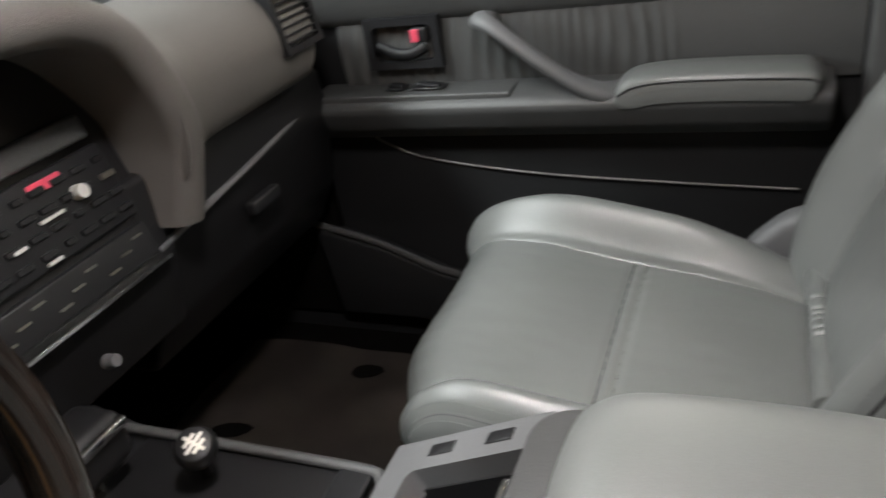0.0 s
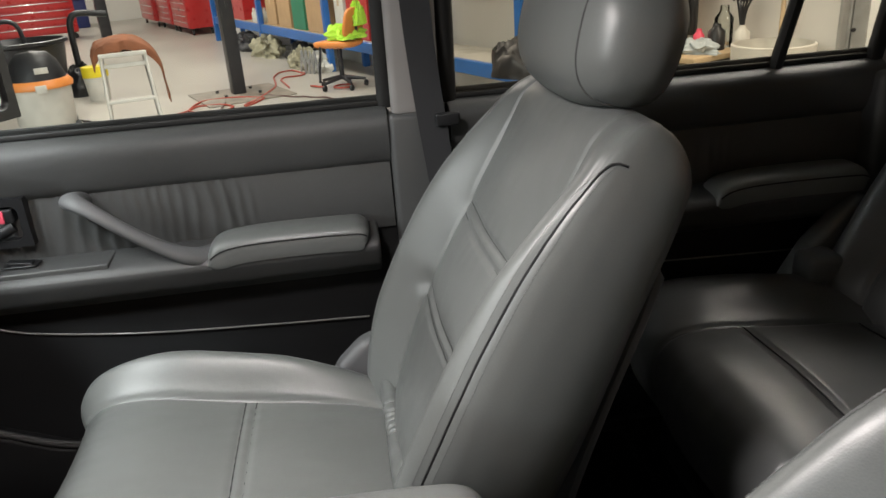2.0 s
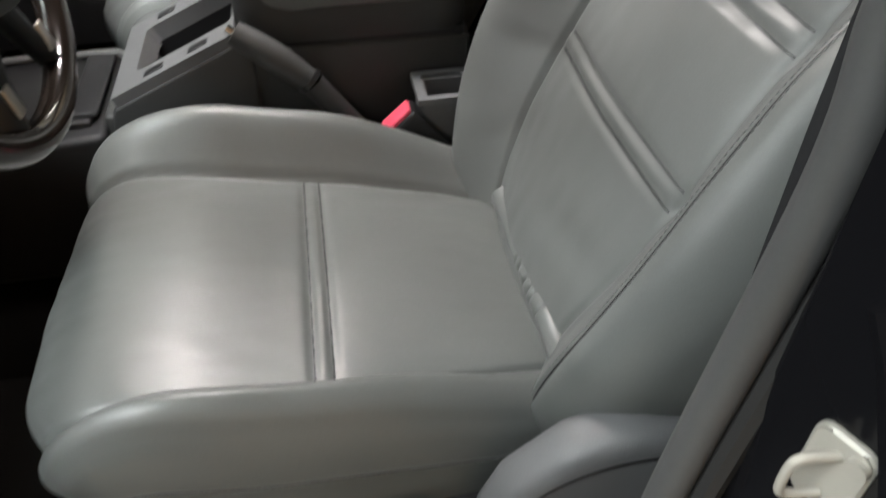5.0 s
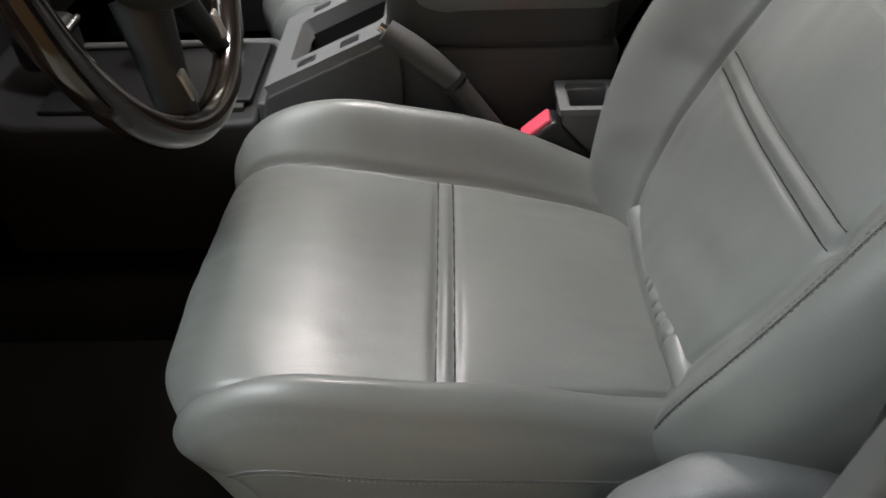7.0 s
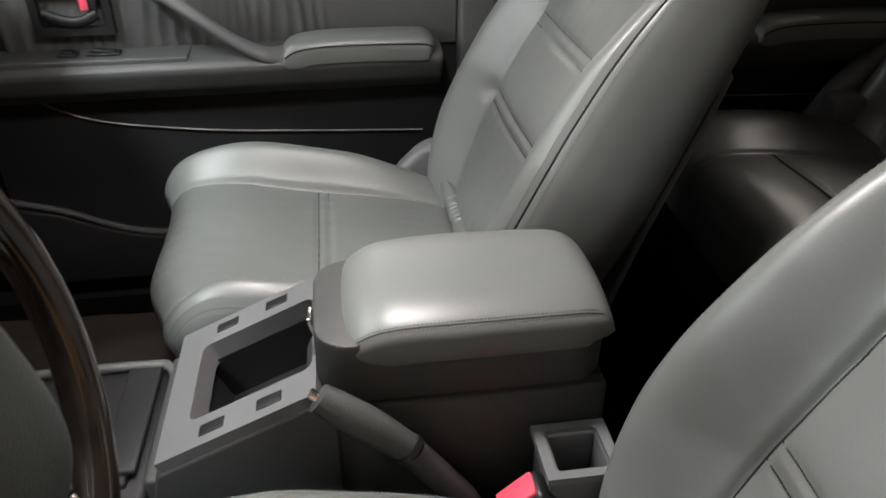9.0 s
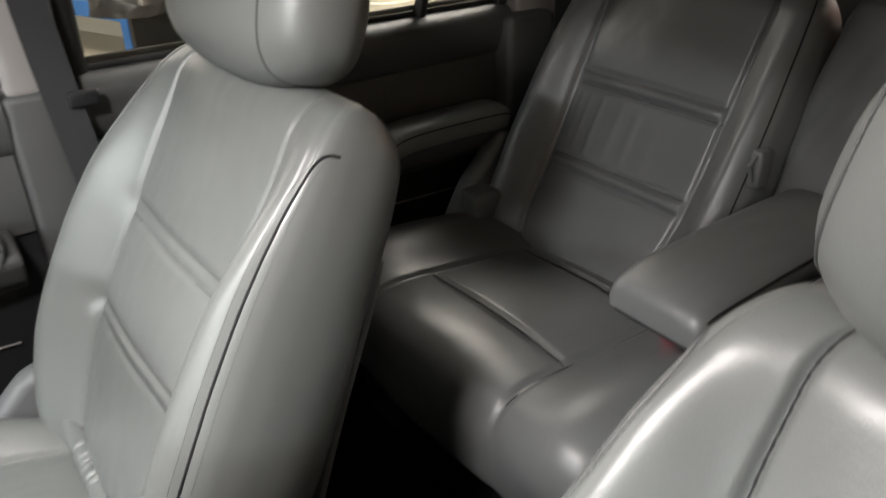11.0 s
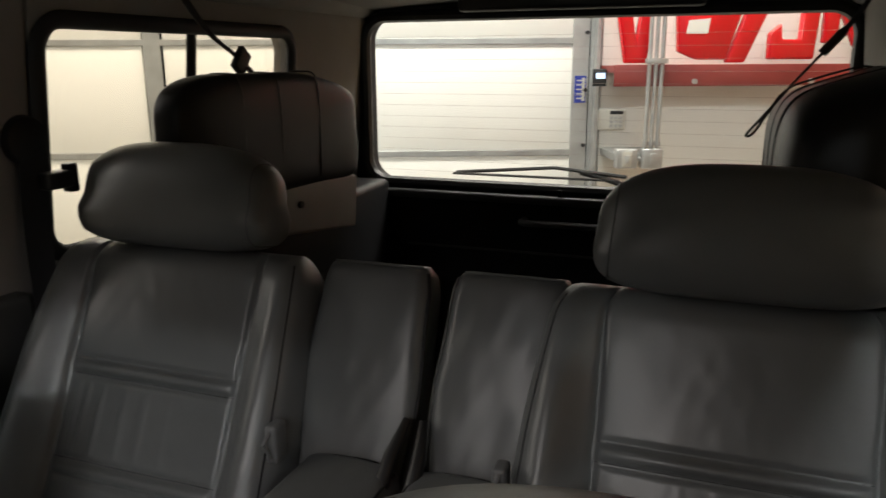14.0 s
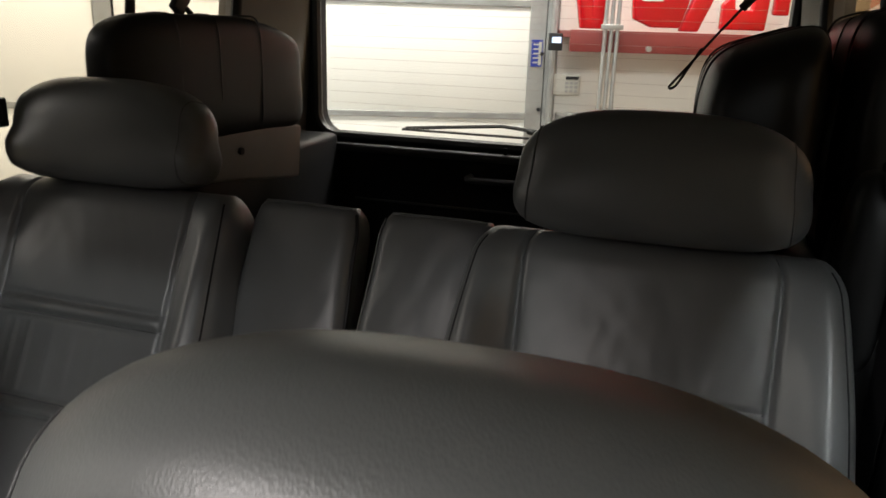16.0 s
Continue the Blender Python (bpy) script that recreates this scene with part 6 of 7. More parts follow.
put(solid("ceiling", box(-9, 30, -0.2, 16.2, 4.2, 4.3), CEIL_GREY, "grey steel workshop ceiling", "ceiling", kind="structure"), shop(0, 0))

# sectional door
sd = thing("garage_door", "white sectional garage door with grey seams and tracks", "garage door", at=shop(0, 0))
for i in range(5):
    z0, z1 = (0.51 + 0.605 * (i - 1) if i else 0.0), 0.51 + 0.605 * i
    for a0, a1 in ((-1.30, 0.92), (1.03, 2.25)):
        part("door_section", box(a0, a1, -0.06, -0.02, z0 + 0.016, z1 - 0.016, 0.006, 2), DOORW, sd)
    part("seam_rail", box(-1.30, 2.25, -0.055, -0.010, z1 - 0.017, z1 + 0.017, 0.003, 1), GALV, sd, "grey seam rail")
for a in (-1.335, 0.975, 2.215):
    part("stile", box(a - 0.045, a + 0.045, -0.02, -0.006, 0.0, 3.0, 0.002, 1), GALV, sd, "galvanised stile")
for a in (-1.415, 2.295):
    part("track", merge(box(a - 0.03, a + 0.03, -0.02, 0.0, 0, 3.0), box(a - 0.012, a + 0.012, 0.0, 0.06, 0, 3.0, 0.004, 1)), GALV, sd, "galvanised door track")
for a in (-1.362, 2.243):
    for i in range(9):
        part("roller_bolt", moved(cyl(0.011, 0.02, 10), Matrix.Translation((a, -0.008, 0.25 + 0.3025 * i)) @ Matrix.Rotation(radians(-90), 4, "X")), DARKST, sd)
sg = put(solid("notice", box(-1.366, -1.304, -0.005, -0.002, 1.39, 1.535, 0.001, 1), SIGNBLUE, "small blue notice with white lines on the door frame", "sign"), shop(0, 0))
for i in range(5):
    part("text_bar", box(-1.358 + 0.006 * (i % 2), -1.314, -0.0025, -0.001, 1.41 + 0.024 * i, 1.418 + 0.024 * i), OFFWHITE, sg)
part("text_block", box(-1.36, -1.344, -0.0025, -0.0008, 1.40, 1.525), OFFWHITE, sg)


def shelf(a0, a1, label):
    sh = thing("wall_shelf", label, "shelf", "wall shelves", at=shop(0, 0))
    part("shelf_board", box(a0, a1, 0.0, 0.30, 1.555, 1.59, 0.004), SHELFRED, sh)
    part("shelf_lip", box(a0, a1, 0.300, 0.315, 1.487, 1.595, 0.003), SHELFRED, sh, "dark red front lip")
    for k in range(int((a1 - a0) / 0.6)):
        part("lip_bolt", moved(cyl(0.014, 0.02, 10), Matrix.Translation((a0 + 0.35 + 0.6 * k, 0.312, 1.51)) @ Matrix.Rotation(radians(-90), 4, "X")), GALV, sh)
    return sh


shelf(-4.6, -1.44, "dark red steel wall shelf with sign letters")
shelf(2.36, 6.6, "dark red steel wall shelf above the desk")


def sign_shape(outline, holes, a, label):
    """A moulded red sign piece: flat front with rounded edges, standing on the shelf."""
    bm = extrude_poly(outline, "y", 0.0, 0.05, 0.012, 3)
    ob = solid("sign_letter", bm, SIGNRED, label, "sign", "sign letters", smooth=50)
    ob.matrix_world = shop(a, 0.20, 1.597)
    for h in holes:
        part("cut_out", extrude_poly(h, "y", 0.046, 0.053), WHITE, ob)
    return ob


RL = "glossy red moulded sign piece on the wall shelf"
sign_shape([(-0.005, 0.46), (-0.085, 0.005), (-0.20, 0.005), (-0.265, 0.46), (-0.185, 0.46), (-0.140, 0.13), (-0.085, 0.46)], [], -1.42, RL)
sign_shape([(-0.02, 0.06), (-0.005, 0.26), (-0.10, 0.33), (-0.20, 0.27), (-0.30, 0.45), (-0.40, 0.45), (-0.27, 0.02), (-0.12, 0.02)], [[(-0.055, 0.15), (-0.065, 0.215), (-0.175, 0.225), (-0.165, 0.15)]], -1.76, RL)
sign_shape([(0.0, 0.005), (-0.10, 0.005), (-0.30, 0.48), (-0.17, 0.48)], [], -2.03, RL)
sign_shape([(0.0, 0.15), (0.0, 0.02), (-0.24, 0.02), (-0.27, 0.48), (-0.17, 0.48), (-0.16, 0.12), (-0.07, 0.12), (-0.06, 0.20)], [], -2.25, RL)
sign_shape([(0.0, 0.10), (0.0, 0.48), (-0.10, 0.48), (-0.20, 0.22), (-0.25, 0.10), (-0.17, 0.08), (-0.08, 0.26), (-0.08, 0.10)], [], -2.53, RL)
put(solid("board", box(-3.1, -2.80, 0.05, 0.25, 1.592, 2.02, 0.004), PLYWOOD, "pale wooden board on the wall shelf", "board"), shop(0, 0))
put(solid("board", box(-3.4, -3.12, 0.05, 0.25, 1.592, 2.1, 0.004), YELLOW, "yellow board on the wall shelf", "board"), shop(0, 0))

# conduit, switches, keypad
KEYGREY = mat("pale_key_grey", (0.42, 0.42, 0.41), 0.5)
cd = thing("conduit", "three grey steel conduits running down to switch boxes", "conduit", at=shop(0, 0))
for i in range(3):
    part("pipe", tube([(-1.675 + 0.032 * i, 0.335, 4.2), (-1.675 + 0.032 * i, 0.335, 1.172)], 0.0105, 10), GALV, cd)
    part("pipe_nut", moved(cyl(0.016, 0.022, 6), Matrix.Translation((-1.675 + 0.032 * i, 0.335, 1.188))), GALV, cd)
part("pipe_clip", box(-1.70, -1.59, 0.322, 0.350, 1.60, 1.625, 0.003), GALV, cd)
part("back_plate", box(-1.70, -1.46, 0.0, 0.300, 1.105, 1.145, 0.004), GALV, cd)
part("switch_box", box(-1.706, -1.598, 0.27, 0.35, 1.070, 1.175, 0.010), GALV, cd, "grey steel switch box")
part("switch_box", box(-1.576, -1.466, 0.27, 0.34, 1.070, 1.171, 0.008), GALV, cd, "grey steel switch box")
part("switch_plate", box(-1.545, -1.497, 0.338, 0.344, 1.080, 1.160, 0.003), OFFWHITE, cd, "white switch plate")
part("switch", box(-1.532, -1.510, 0.343, 0.350, 1.100, 1.140, 0.002), KEYGREY, cd)
part("switch", box(-1.67, -1.635, 0.348, 0.356, 1.095, 1.150, 0.003), GALV, cd)
part("box_link", tube([(-1.60, 0.31, 1.120), (-1.57, 0.31, 1.120)], 0.012, 10), GALV, cd)
kp = put(solid("keypad", box(-1.585, -1.425, 0.0, 0.03, 1.242, 1.356, 0.008), OFFWHITE, "white alarm keypad on the wall", "keypad"), shop(0, 0))
part("display", box(-1.572, -1.500, 0.029, 0.033, 1.328, 1.346, 0.001), PLASTIC_DARK, kp)
for i in range(3):
    for j in range(3):
        part("key", box(-1.568 + 0.026 * i, -1.550 + 0.026 * i, 0.029, 0.034, 1.258 + 0.022 * j, 1.272 + 0.022 * j, 0.001), KEYGREY, kp)
mon = put(solid("status_box", box(-1.395, -1.325, 0.32, 0.345, 1.490, 1.575, 0.004), PLASTIC_DARK, "small black controller with a lit blue display", "controller"), shop(0, 0))

# ---- things in the workshop ----
BLUELED = bpy.data.materials.new("lit_display")
BLUELED.use_nodes = True
BLUELED.node_tree.nodes["Principled BSDF"].inputs["Emission Color"].default_value = (0.3, 0.55, 1, 1)
BLUELED.node_tree.nodes["Principled BSDF"].inputs["Emission Strength"].default_value = 1.2
part("display", box(-1.386, -1.340, 0.344, 0.347, 1.528, 1.556), BLUELED, mon, "lit blue display")

# lift post on its plate
lp_ = thing("lift_post", "black steel lift post bolted to the floor", "post", at=shop(8.45, 2.02, 0))
part("post", box(-0.075, 0.075, -0.075, 0.075, 0.012, 3.6, 0.008), DARKST, lp_)
part("base_plate", box(-0.62, 0.42, -0.50, 0.50, 0.0, 0.012, 0.003), mat("worn_steel_plate", (0.22, 0.19, 0.15), 0.6, var=0.3, var_scale=6, stain=0.4), lp_, "worn steel base plate")
for x in (-0.2, 0.2):
    for y in (-0.2, 0.2):
        part("anchor_bolt", moved(cyl(0.02, 0.03, 6), Matrix.Translation((x, y, 0.012))), DARKST, lp_)
p2 = thing("lift_post", "black steel lift post standing further back", "post", at=shop(18.1, 2.18, 0))
part("post", box(-0.11, 0.11, -0.11, 0.11, 0.0, 3.6, 0.008), DARKST, p2)


def loop_hose(pts, r, material, label, z=0.012):
    return solid("air_hose", tube([shop(a, b, z + 0.004 * math.sin(i * 0.7)).translation for i, (a, b) in enumerate([tuple(p) for p in spline(pts, 160)])], r, 6), material, label, "hose", "hoses", smooth=60)


loop_hose([(7.4, 3.3), (7.7, 2.9), (8.0, 2.55), (7.7, 2.3), (7.5, 2.5), (7.8, 2.75), (8.3, 2.4), (7.9, 1.9), (7.6, 2.2), (8.4, 1.6), (9.3, 1.3), (9.6, 1.0), (9.1, 0.95), (9.0, 1.3), (8.3, 1.45)], 0.011, HOSE, "red air hose looped on the floor round the post")
loop_hose([(8.0, 2.3), (7.4, 2.5), (7.2, 2.2), (7.0, 1.8), (6.8, 1.5), (7.2, 1.35), (7.8, 1.7), (8.2, 1.9)], 0.009, mat("dark_cable", (0.10, 0.05, 0.04), 0.5), "dark cable looped on the floor", 0.010)
loop_hose([(7.9, 3.6), (8.0, 3.75), (7.8, 3.8), (7.75, 3.65), (7.9, 3.62), (8.3, 3.8)], 0.010, RUBBER, "black hose beside the vacuum drum", 0.02)
ring = solid("hose_ring", tube([shop(7.75 + 0.11 * math.cos(t), 0.98 + 0.11 * math.sin(t), 0.02).translation for t in [2 * math.pi * i / 32 for i in range(32)]], 0.010, 8, closed=True), HOSE, "small red ring lying on the floor", "ring")
stick = solid("red_rod", tube([shop(8.1, 1.25, 0.02).translation, shop(7.85, 1.15, 0.02).translation], 0.012, 8), HOSE, "short red rod on the floor", "rod")

# step stool with a brown jacket
st = thing("step_stool", "white folding step stool with a platform", "step stool", at=shop(7.32, 3.34, 0, -7))
for x in (-0.23, 0.23):
    part("front_leg", tube([(-0.02 - 0.0, x, 0.0), (0.20, x * 0.88, 0.70)], 0.017, 8, flat=1.4), OFFWHITE, st)
    part("rear_leg", tube([(0.58, x, 0.0), (0.34, x * 0.82, 0.70)], 0.015, 8), GALV, st)
    part("side_rail", tube([(0.16, x * 0.82, 0.70), (0.40, x * 0.82, 0.70)], 0.014, 8), OFFWHITE, st)
part("step", box(0.04, 0.14, -0.215, 0.215, 0.265, 0.295, 0.006), OFFWHITE, st)
part("step", box(0.17, 0.22, -0.20, 0.20, 0.585, 0.625, 0.006), OFFWHITE, st)
part("platform", box(0.15, 0.46, -0.22, 0.22, 0.685, 0.725, 0.008), OFFWHITE, st)


def heap(rx, ry, rz, seed, n=48, m=22, rough=0.35):
    """A crumpled pile with folds, flat below."""
    v, f = [], []
    for i in range(m + 1):
        t = i / m
        for k in range(n):
            a = 2 * math.pi * k / n
            d = 1 + rough * noise.noise((math.cos(a) * 2.2, math.sin(a) * 2.2 + seed, t * 3)) + 0.5 * rough * noise.noise((math.cos(a) * 6, math.sin(a) * 6 + seed, t * 7))
            r = math.cos(t * math.pi / 2) ** 0.6 * d
            z = rz * math.sin(t * math.pi / 2) * (0.75 + 0.5 * abs(noise.noise((math.cos(a) * 3 + seed, math.sin(a) * 3, t * 4))))
            v.append((rx * r * math.cos(a), ry * r * math.sin(a), z))
    for i in range(m):
        for k in range(n):
            f.append((i * n + k, i * n + (k + 1) % n, (i + 1) * n + (k + 1) % n, (i + 1) * n + k))
    f.append(tuple(range(n - 1, -1, -1)))
    f.append(tuple(m * n + k for k in range(n)))
    return v, f


def draped(path, half, seed, thick=0.016):
    """A thick cloth laid over something: path runs across it, half is its half width along x."""
    pts = spline(path, 56)
    top, low = [], []
    n = 15
    for i, (y, z) in enumerate([tuple(p) for p in pts]):
        t = i / 56
        for k in range(n + 1):
            u = -1 + 2 * k / n
            fold = 0.030 * noise.noise((u * 1.7 + seed, t * 6, 0.4)) + 0.014 * noise.noise((u * 5, t * 13 + seed, 2.0))
            x = u * half * (1 - 0.35 * t**3 + 0.12 * noise.noise((t * 5, u, seed)))
            sag = 0.05 * u * u
            top.append((x, y + fold, z - sag + fold))
            low.append((x * 0.98, y + fold * 0.8, z - sag + fold - thick))
    m = len(top)
    f = []
    for i in range(56):
        for k in range(n):
            a, b = i * (n + 1) + k, (i + 1) * (n + 1) + k
            f += [(a, a + 1, b + 1, b), (m + a, m + b, m + b + 1, m + a + 1)]
        a, b = i * (n + 1), (i + 1) * (n + 1)
        f += [(a, b, m + b, m + a), (a + n, m + a + n, m + b + n, b + n)]
    for row in (0, 56):
        for k in range(n):
            a = row * (n + 1) + k
            f.append((a, m + a, m + a + 1, a + 1))
    g = merge((top + low, f))
    bmesh.ops.recalc_face_normals(g, faces=g.faces)
    return g


put(solid("jacket", draped([(0.30, 0.70), (0.24, 0.80), (0.10, 0.86), (-0.05, 0.87), (-0.19, 0.82), (-0.29, 0.70), (-0.33, 0.52), (-0.34, 0.30)], 0.17, 1.3, 0.085), BROWN, "brown cloth jacket draped over the step stool", "jacket", smooth=70), shop(7.68, 3.28, 0, -7))

# shop vacuum drum
vac = thing("vacuum_drum", "white drum vacuum with an orange rim and black head on castors", "vacuum cleaner", at=shop(7.95, 4.08, 0))
part("drum", lathe([(0.001, 0.06), (0.25, 0.06), (0.265, 0.10), (0.285, 0.44), (0.29, 0.46), (0.001, 0.46)], 36), OFFWHITE, vac, "dull white plastic drum", smooth=50)
part("rim", lathe([(0.20, 0.455), (0.31, 0.455), (0.315, 0.49), (0.28, 0.535), (0.001, 0.54)], 36), ORANGE, vac, "orange rim", smooth=50)
part("head", lathe([(0.27, 0.52), (0.255, 0.58), (0.21, 0.70), (0.14, 0.78), (0.001, 0.80)], 36), PLASTIC_DARK, vac, "dark motor head", smooth=50)
part("label_plate", box(-0.262, -0.245, -0.10, 0.02, 0.60, 0.655, 0.003), OFFWHITE, vac)
part("clip", box(-0.315, -0.29, -0.05, 0.05, 0.42, 0.50, 0.006), OFFWHITE, vac)
for a in (30, 100, 170, 250, 320):
    x, y = 0.27 * math.cos(radians(a + 60)), 0.27 * math.sin(radians(a + 60))
    part("castor", moved(merge(cyl(0.055, 0.05, 16, bevel=0.01), ), Matrix.Translation((x, y - 0.025, 0.055)) @ Matrix.Rotation(radians(90), 4, "X")), PLASTIC_DARK, vac)

pail = thing("pail", "white bucket with a yellow lid", "bucket", at=shop(9.6, 3.40, 0))
part("bucket", lathe([(0.001, 0), (0.12, 0), (0.145, 0.28), (0.001, 0.285)], 28), OFFWHITE, pail, smooth=50)
part("lid", lathe([(0.001, 0.28), (0.15, 0.28), (0.15, 0.40), (0.001, 0.41)], 28), YELLOW, pail, "yellow lid", smooth=50)
# tub and sack behind the drum
tub = put(solid("black_tub", lathe([(0.001, 0.0), (0.42, 0.0), (0.52, 0.68), (0.56, 0.70), (0.56, 0.735), (0.52, 0.74), (0.49, 0.70), (0.40, 0.10), (0.001, 0.10)], 40), BLACK, "wide black plastic tub", "tub", smooth=50), shop(10.15, 4.12, 0))
put(solid("bag", heap(0.20, 0.20, 0.40, 4.0, rough=0.2), BLACK, "black refuse bag beside the drum", "bag", smooth=70), shop(10.2, 3.52, 0))
put(solid("bent_pipe", tube(spline([(0.0, 0.10, 0.0), (0.0, 0.10, 0.72), (0.0, 0.06, 0.92), (0.0, -0.06, 0.97), (0.0, -0.36, 0.93)], 30), 0.040, 12), PLASTIC_DARK, "dark bent pipe handle behind the black tub", "pipe", smooth=60), shop(10.5, 3.38, 0))
put(solid("blue_bin", merge(box(-0.20, 0.20, -0.20, 0.20, 0.0, 0.72, 0.03), box(-0.22, 0.22, -0.22, 0.22, 0.72, 0.77, 0.015)), mat("dark_blue_plastic", (0.012, 0.025, 0.12), 0.45, var=0.1), "dark blue plastic bin standing by the far wall", "bin"), shop(22.6, 2.22, 0))

# red roll cabinet
def tool_cabinet(a, b, turn, w, h):
    c = thing("tool_cabinet", "red steel roll cabinet with drawers on castors", "tool cabinet", "tool cabinets", at=shop(a, b, 0, turn))
    part("cabinet_body", box(-w / 2, w / 2, -0.28, 0.28, 0.14, h, 0.012), TOOLRED, c)
    n = 6
    for i in range(n):
        z0 = 0.17 + (h - 0.22) * i / n
        d = part("drawer", box(-w / 2 + 0.03, w / 2 - 0.03, 0.28, 0.297, z0, z0 + (h - 0.22) / n - 0.015, 0.004), TOOLRED, c)
        part("drawer_pull", box(-w / 2 + 0.08, w / 2 - 0.08, 0.297, 0.310, z0 + (h - 0.22) / n - 0.05, z0 + (h - 0.22) / n - 0.03, 0.004), CHROME, d)
    for x in (-1, 1):
        for y in (-0.2, 0.2):
            part("castor", moved(cyl(0.06, 0.04, 16, bevel=0.008), Matrix.Translation((x * (w / 2 - 0.08), y + 0.02, 0.06)) @ Matrix.Rotation(radians(90), 4, "X")), RUBBER, c)
    return c


tool_cabinet(19.6, 3.55, 90, 1.9, 1.25)
tool_cabinet(17.2, 0.45, 0, 1.5, 1.0)
tool_cabinet(18.9, 0.45, 0, 1.5, 1.0)
tool_cabinet(20.8, 0.50, 0, 1.8, 1.3)
trol = thing("trolley", "black steel trolley with a bent handle", "trolley", at=shop(11.0, 4.3, 0))
part("deck", box(-0.4, 0.4, -0.3, 0.3, 0.15, 0.20, 0.01), DARKST, trol)
part("handle", tube(spline([(-0.38, -0.25, 0.18), (-0.38, -0.25, 0.85), (-0.38, 0, 0.95), (-0.38, 0.25, 0.85), (-0.38, 0.25, 0.18)], 40), 0.03, 10), DARKST, trol, smooth=60)
put(solid("blue_bin", lathe([(0.001, 0), (0.2, 0), (0.24, 0.6), (0.001, 0.62)], 24), SIGNBLUE, "dark blue bin by the end wall", "bin", smooth=50), shop(18.5, 4.6, 0))

# blue pallet shelving along the wall
rack = thing("pallet_rack", "blue steel pallet shelving along the wall", "shelving", at=shop(0, 0))
for a in (4.75, 6.9, 9.05, 11.9, 14.8):
    for b in (0.08, 0.58):
        part("upright", box(a - 0.045, a + 0.045, b - 0.04, b + 0.04, 0, 2.6, 0.004, 1), BLUE, rack)
for a0, a1 in ((4.80, 6.85), (6.95, 9.0), (9.1, 11.85), (11.95, 14.75)):
    for z in (0.46, 1.30):
        part("beam", box(a0, a1, 0.555, 0.605, z - 0.13, z, 0.006, 1), BLUE, rack)
        part("shelf_board", box(a0, a1, 0.05, 0.56, z - 0.02, z + 0.004, 0.003, 1), OFFWHITE if a0 < 9 else PLYWOOD, rack)


def carton(a, b, w, d, h, material, label, z=0.466, turn=0, cat="box"):
    c = thing("carton", label, cat, "boxes on the shelving", at=shop(a, b, z, turn))
    part("carton_body", box(-w / 2, w / 2, -d / 2, d / 2, 0, h, 0.006, 1), material, c)
    part("flap", box(-w / 2, w / 2, -0.004, d / 2 + 0.002, h, h + 0.006, 0.001, 1), material, c)
    part("tape", box(-0.03, 0.03, -d / 2 - 0.002, d / 2 + 0.003, h - 0.08, h + 0.0075, 0.001, 1), PLYWOOD, c)
    return c


carton(9.55, 0.33, 0.62, 0.42, 0.52, CARD, "large brown cardboard box on the shelf")
carton(10.85, 0.33, 0.55, 0.40, 0.60, CARD, "brown cardboard box on the shelf")
carton(10.2, 0.33, 0.50, 0.42, 0.62, GREEN, "dark green plastic crate on the shelf", cat="crate")
carton(11.45, 0.33, 0.45, 0.40, 0.40, CARD, "small brown cardboard box on the shelf")
carton(8.72, 0.38, 0.28, 0.30, 0.45, OFFWHITE, "white printed box on the shelf")
carton(8.15, 0.36, 0.60, 0.36, 0.55, TOOLRED, "red tool case on the shelf", cat="case")
carton(7.45, 0.36, 0.50, 0.36, 0.40, CARD, "open brown cardboard box on the shelf")
carton(7.9, 0.3, 0.45, 0.3, 0.25, TOOLRED, "red case stacked on the shelf", 1.02, cat="case")
carton(13.4, 0.33, 0.9, 0.4, 0.45, TOOLRED, "red crate on the far shelf", cat="crate")
for i in range(9):
    b_ = put(solid("spray_bottle", lathe([(0.001, 0), (0.038, 0), (0.04, 0.14), (0.018, 0.18), (0.016, 0.22), (0.001, 0.225)], 14), OFFWHITE, "clear white spray bottle on the shelf", "bottle", "bottles on the shelf", smooth=50), shop(11.98 + 0.13 * (i % 5) + 0.02 * (i // 5), 0.42 + 0.1 * (i // 5), 0.466))
# cloth and parts lying under the shelving
for a, b, rx, ry, rz, sd_, m_, lab in ((9.75, 0.70, 0.34, 0.18, 0.28, 2.1, CLUTTER, "heap of pale camouflage cloth on the floor"), (9.25, 0.66, 0.20, 0.14, 0.26, 5.1, OFFWHITE, "crumpled white cloth on the floor"), (11.6, 0.62, 0.5, 0.22, 0.30, 8.2, CLUTTER, "dusty heap of parts under the shelving"), (12.9, 0.60, 0.5, 0.22, 0.28, 3.7, DARKST, "dark heap of hoses under the shelving"), (10.6, 0.42, 0.5, 0.2, 0.25, 6.6, DARKST, "dark parts under the shelving")):
    put(solid("cloth_heap", heap(rx, ry, rz, sd_, rough=0.6), m_, lab, "heap", "heaps", smooth=70), shop(a, b, 0))
for i in range(4):
    put(solid("steel_stand", merge(tube([(0, 0, 0.0), (0.05, 0, 0.30)], 0.014, 8), tube([(0.1, 0, 0.0), (0.05, 0, 0.30)], 0.014, 8)), GALV, "small grey steel stand on the floor", "stand", "steel stands"), shop(9.02 + 0.075 * i - 0.05, 0.80 + 0.03 * i, 0, 20))

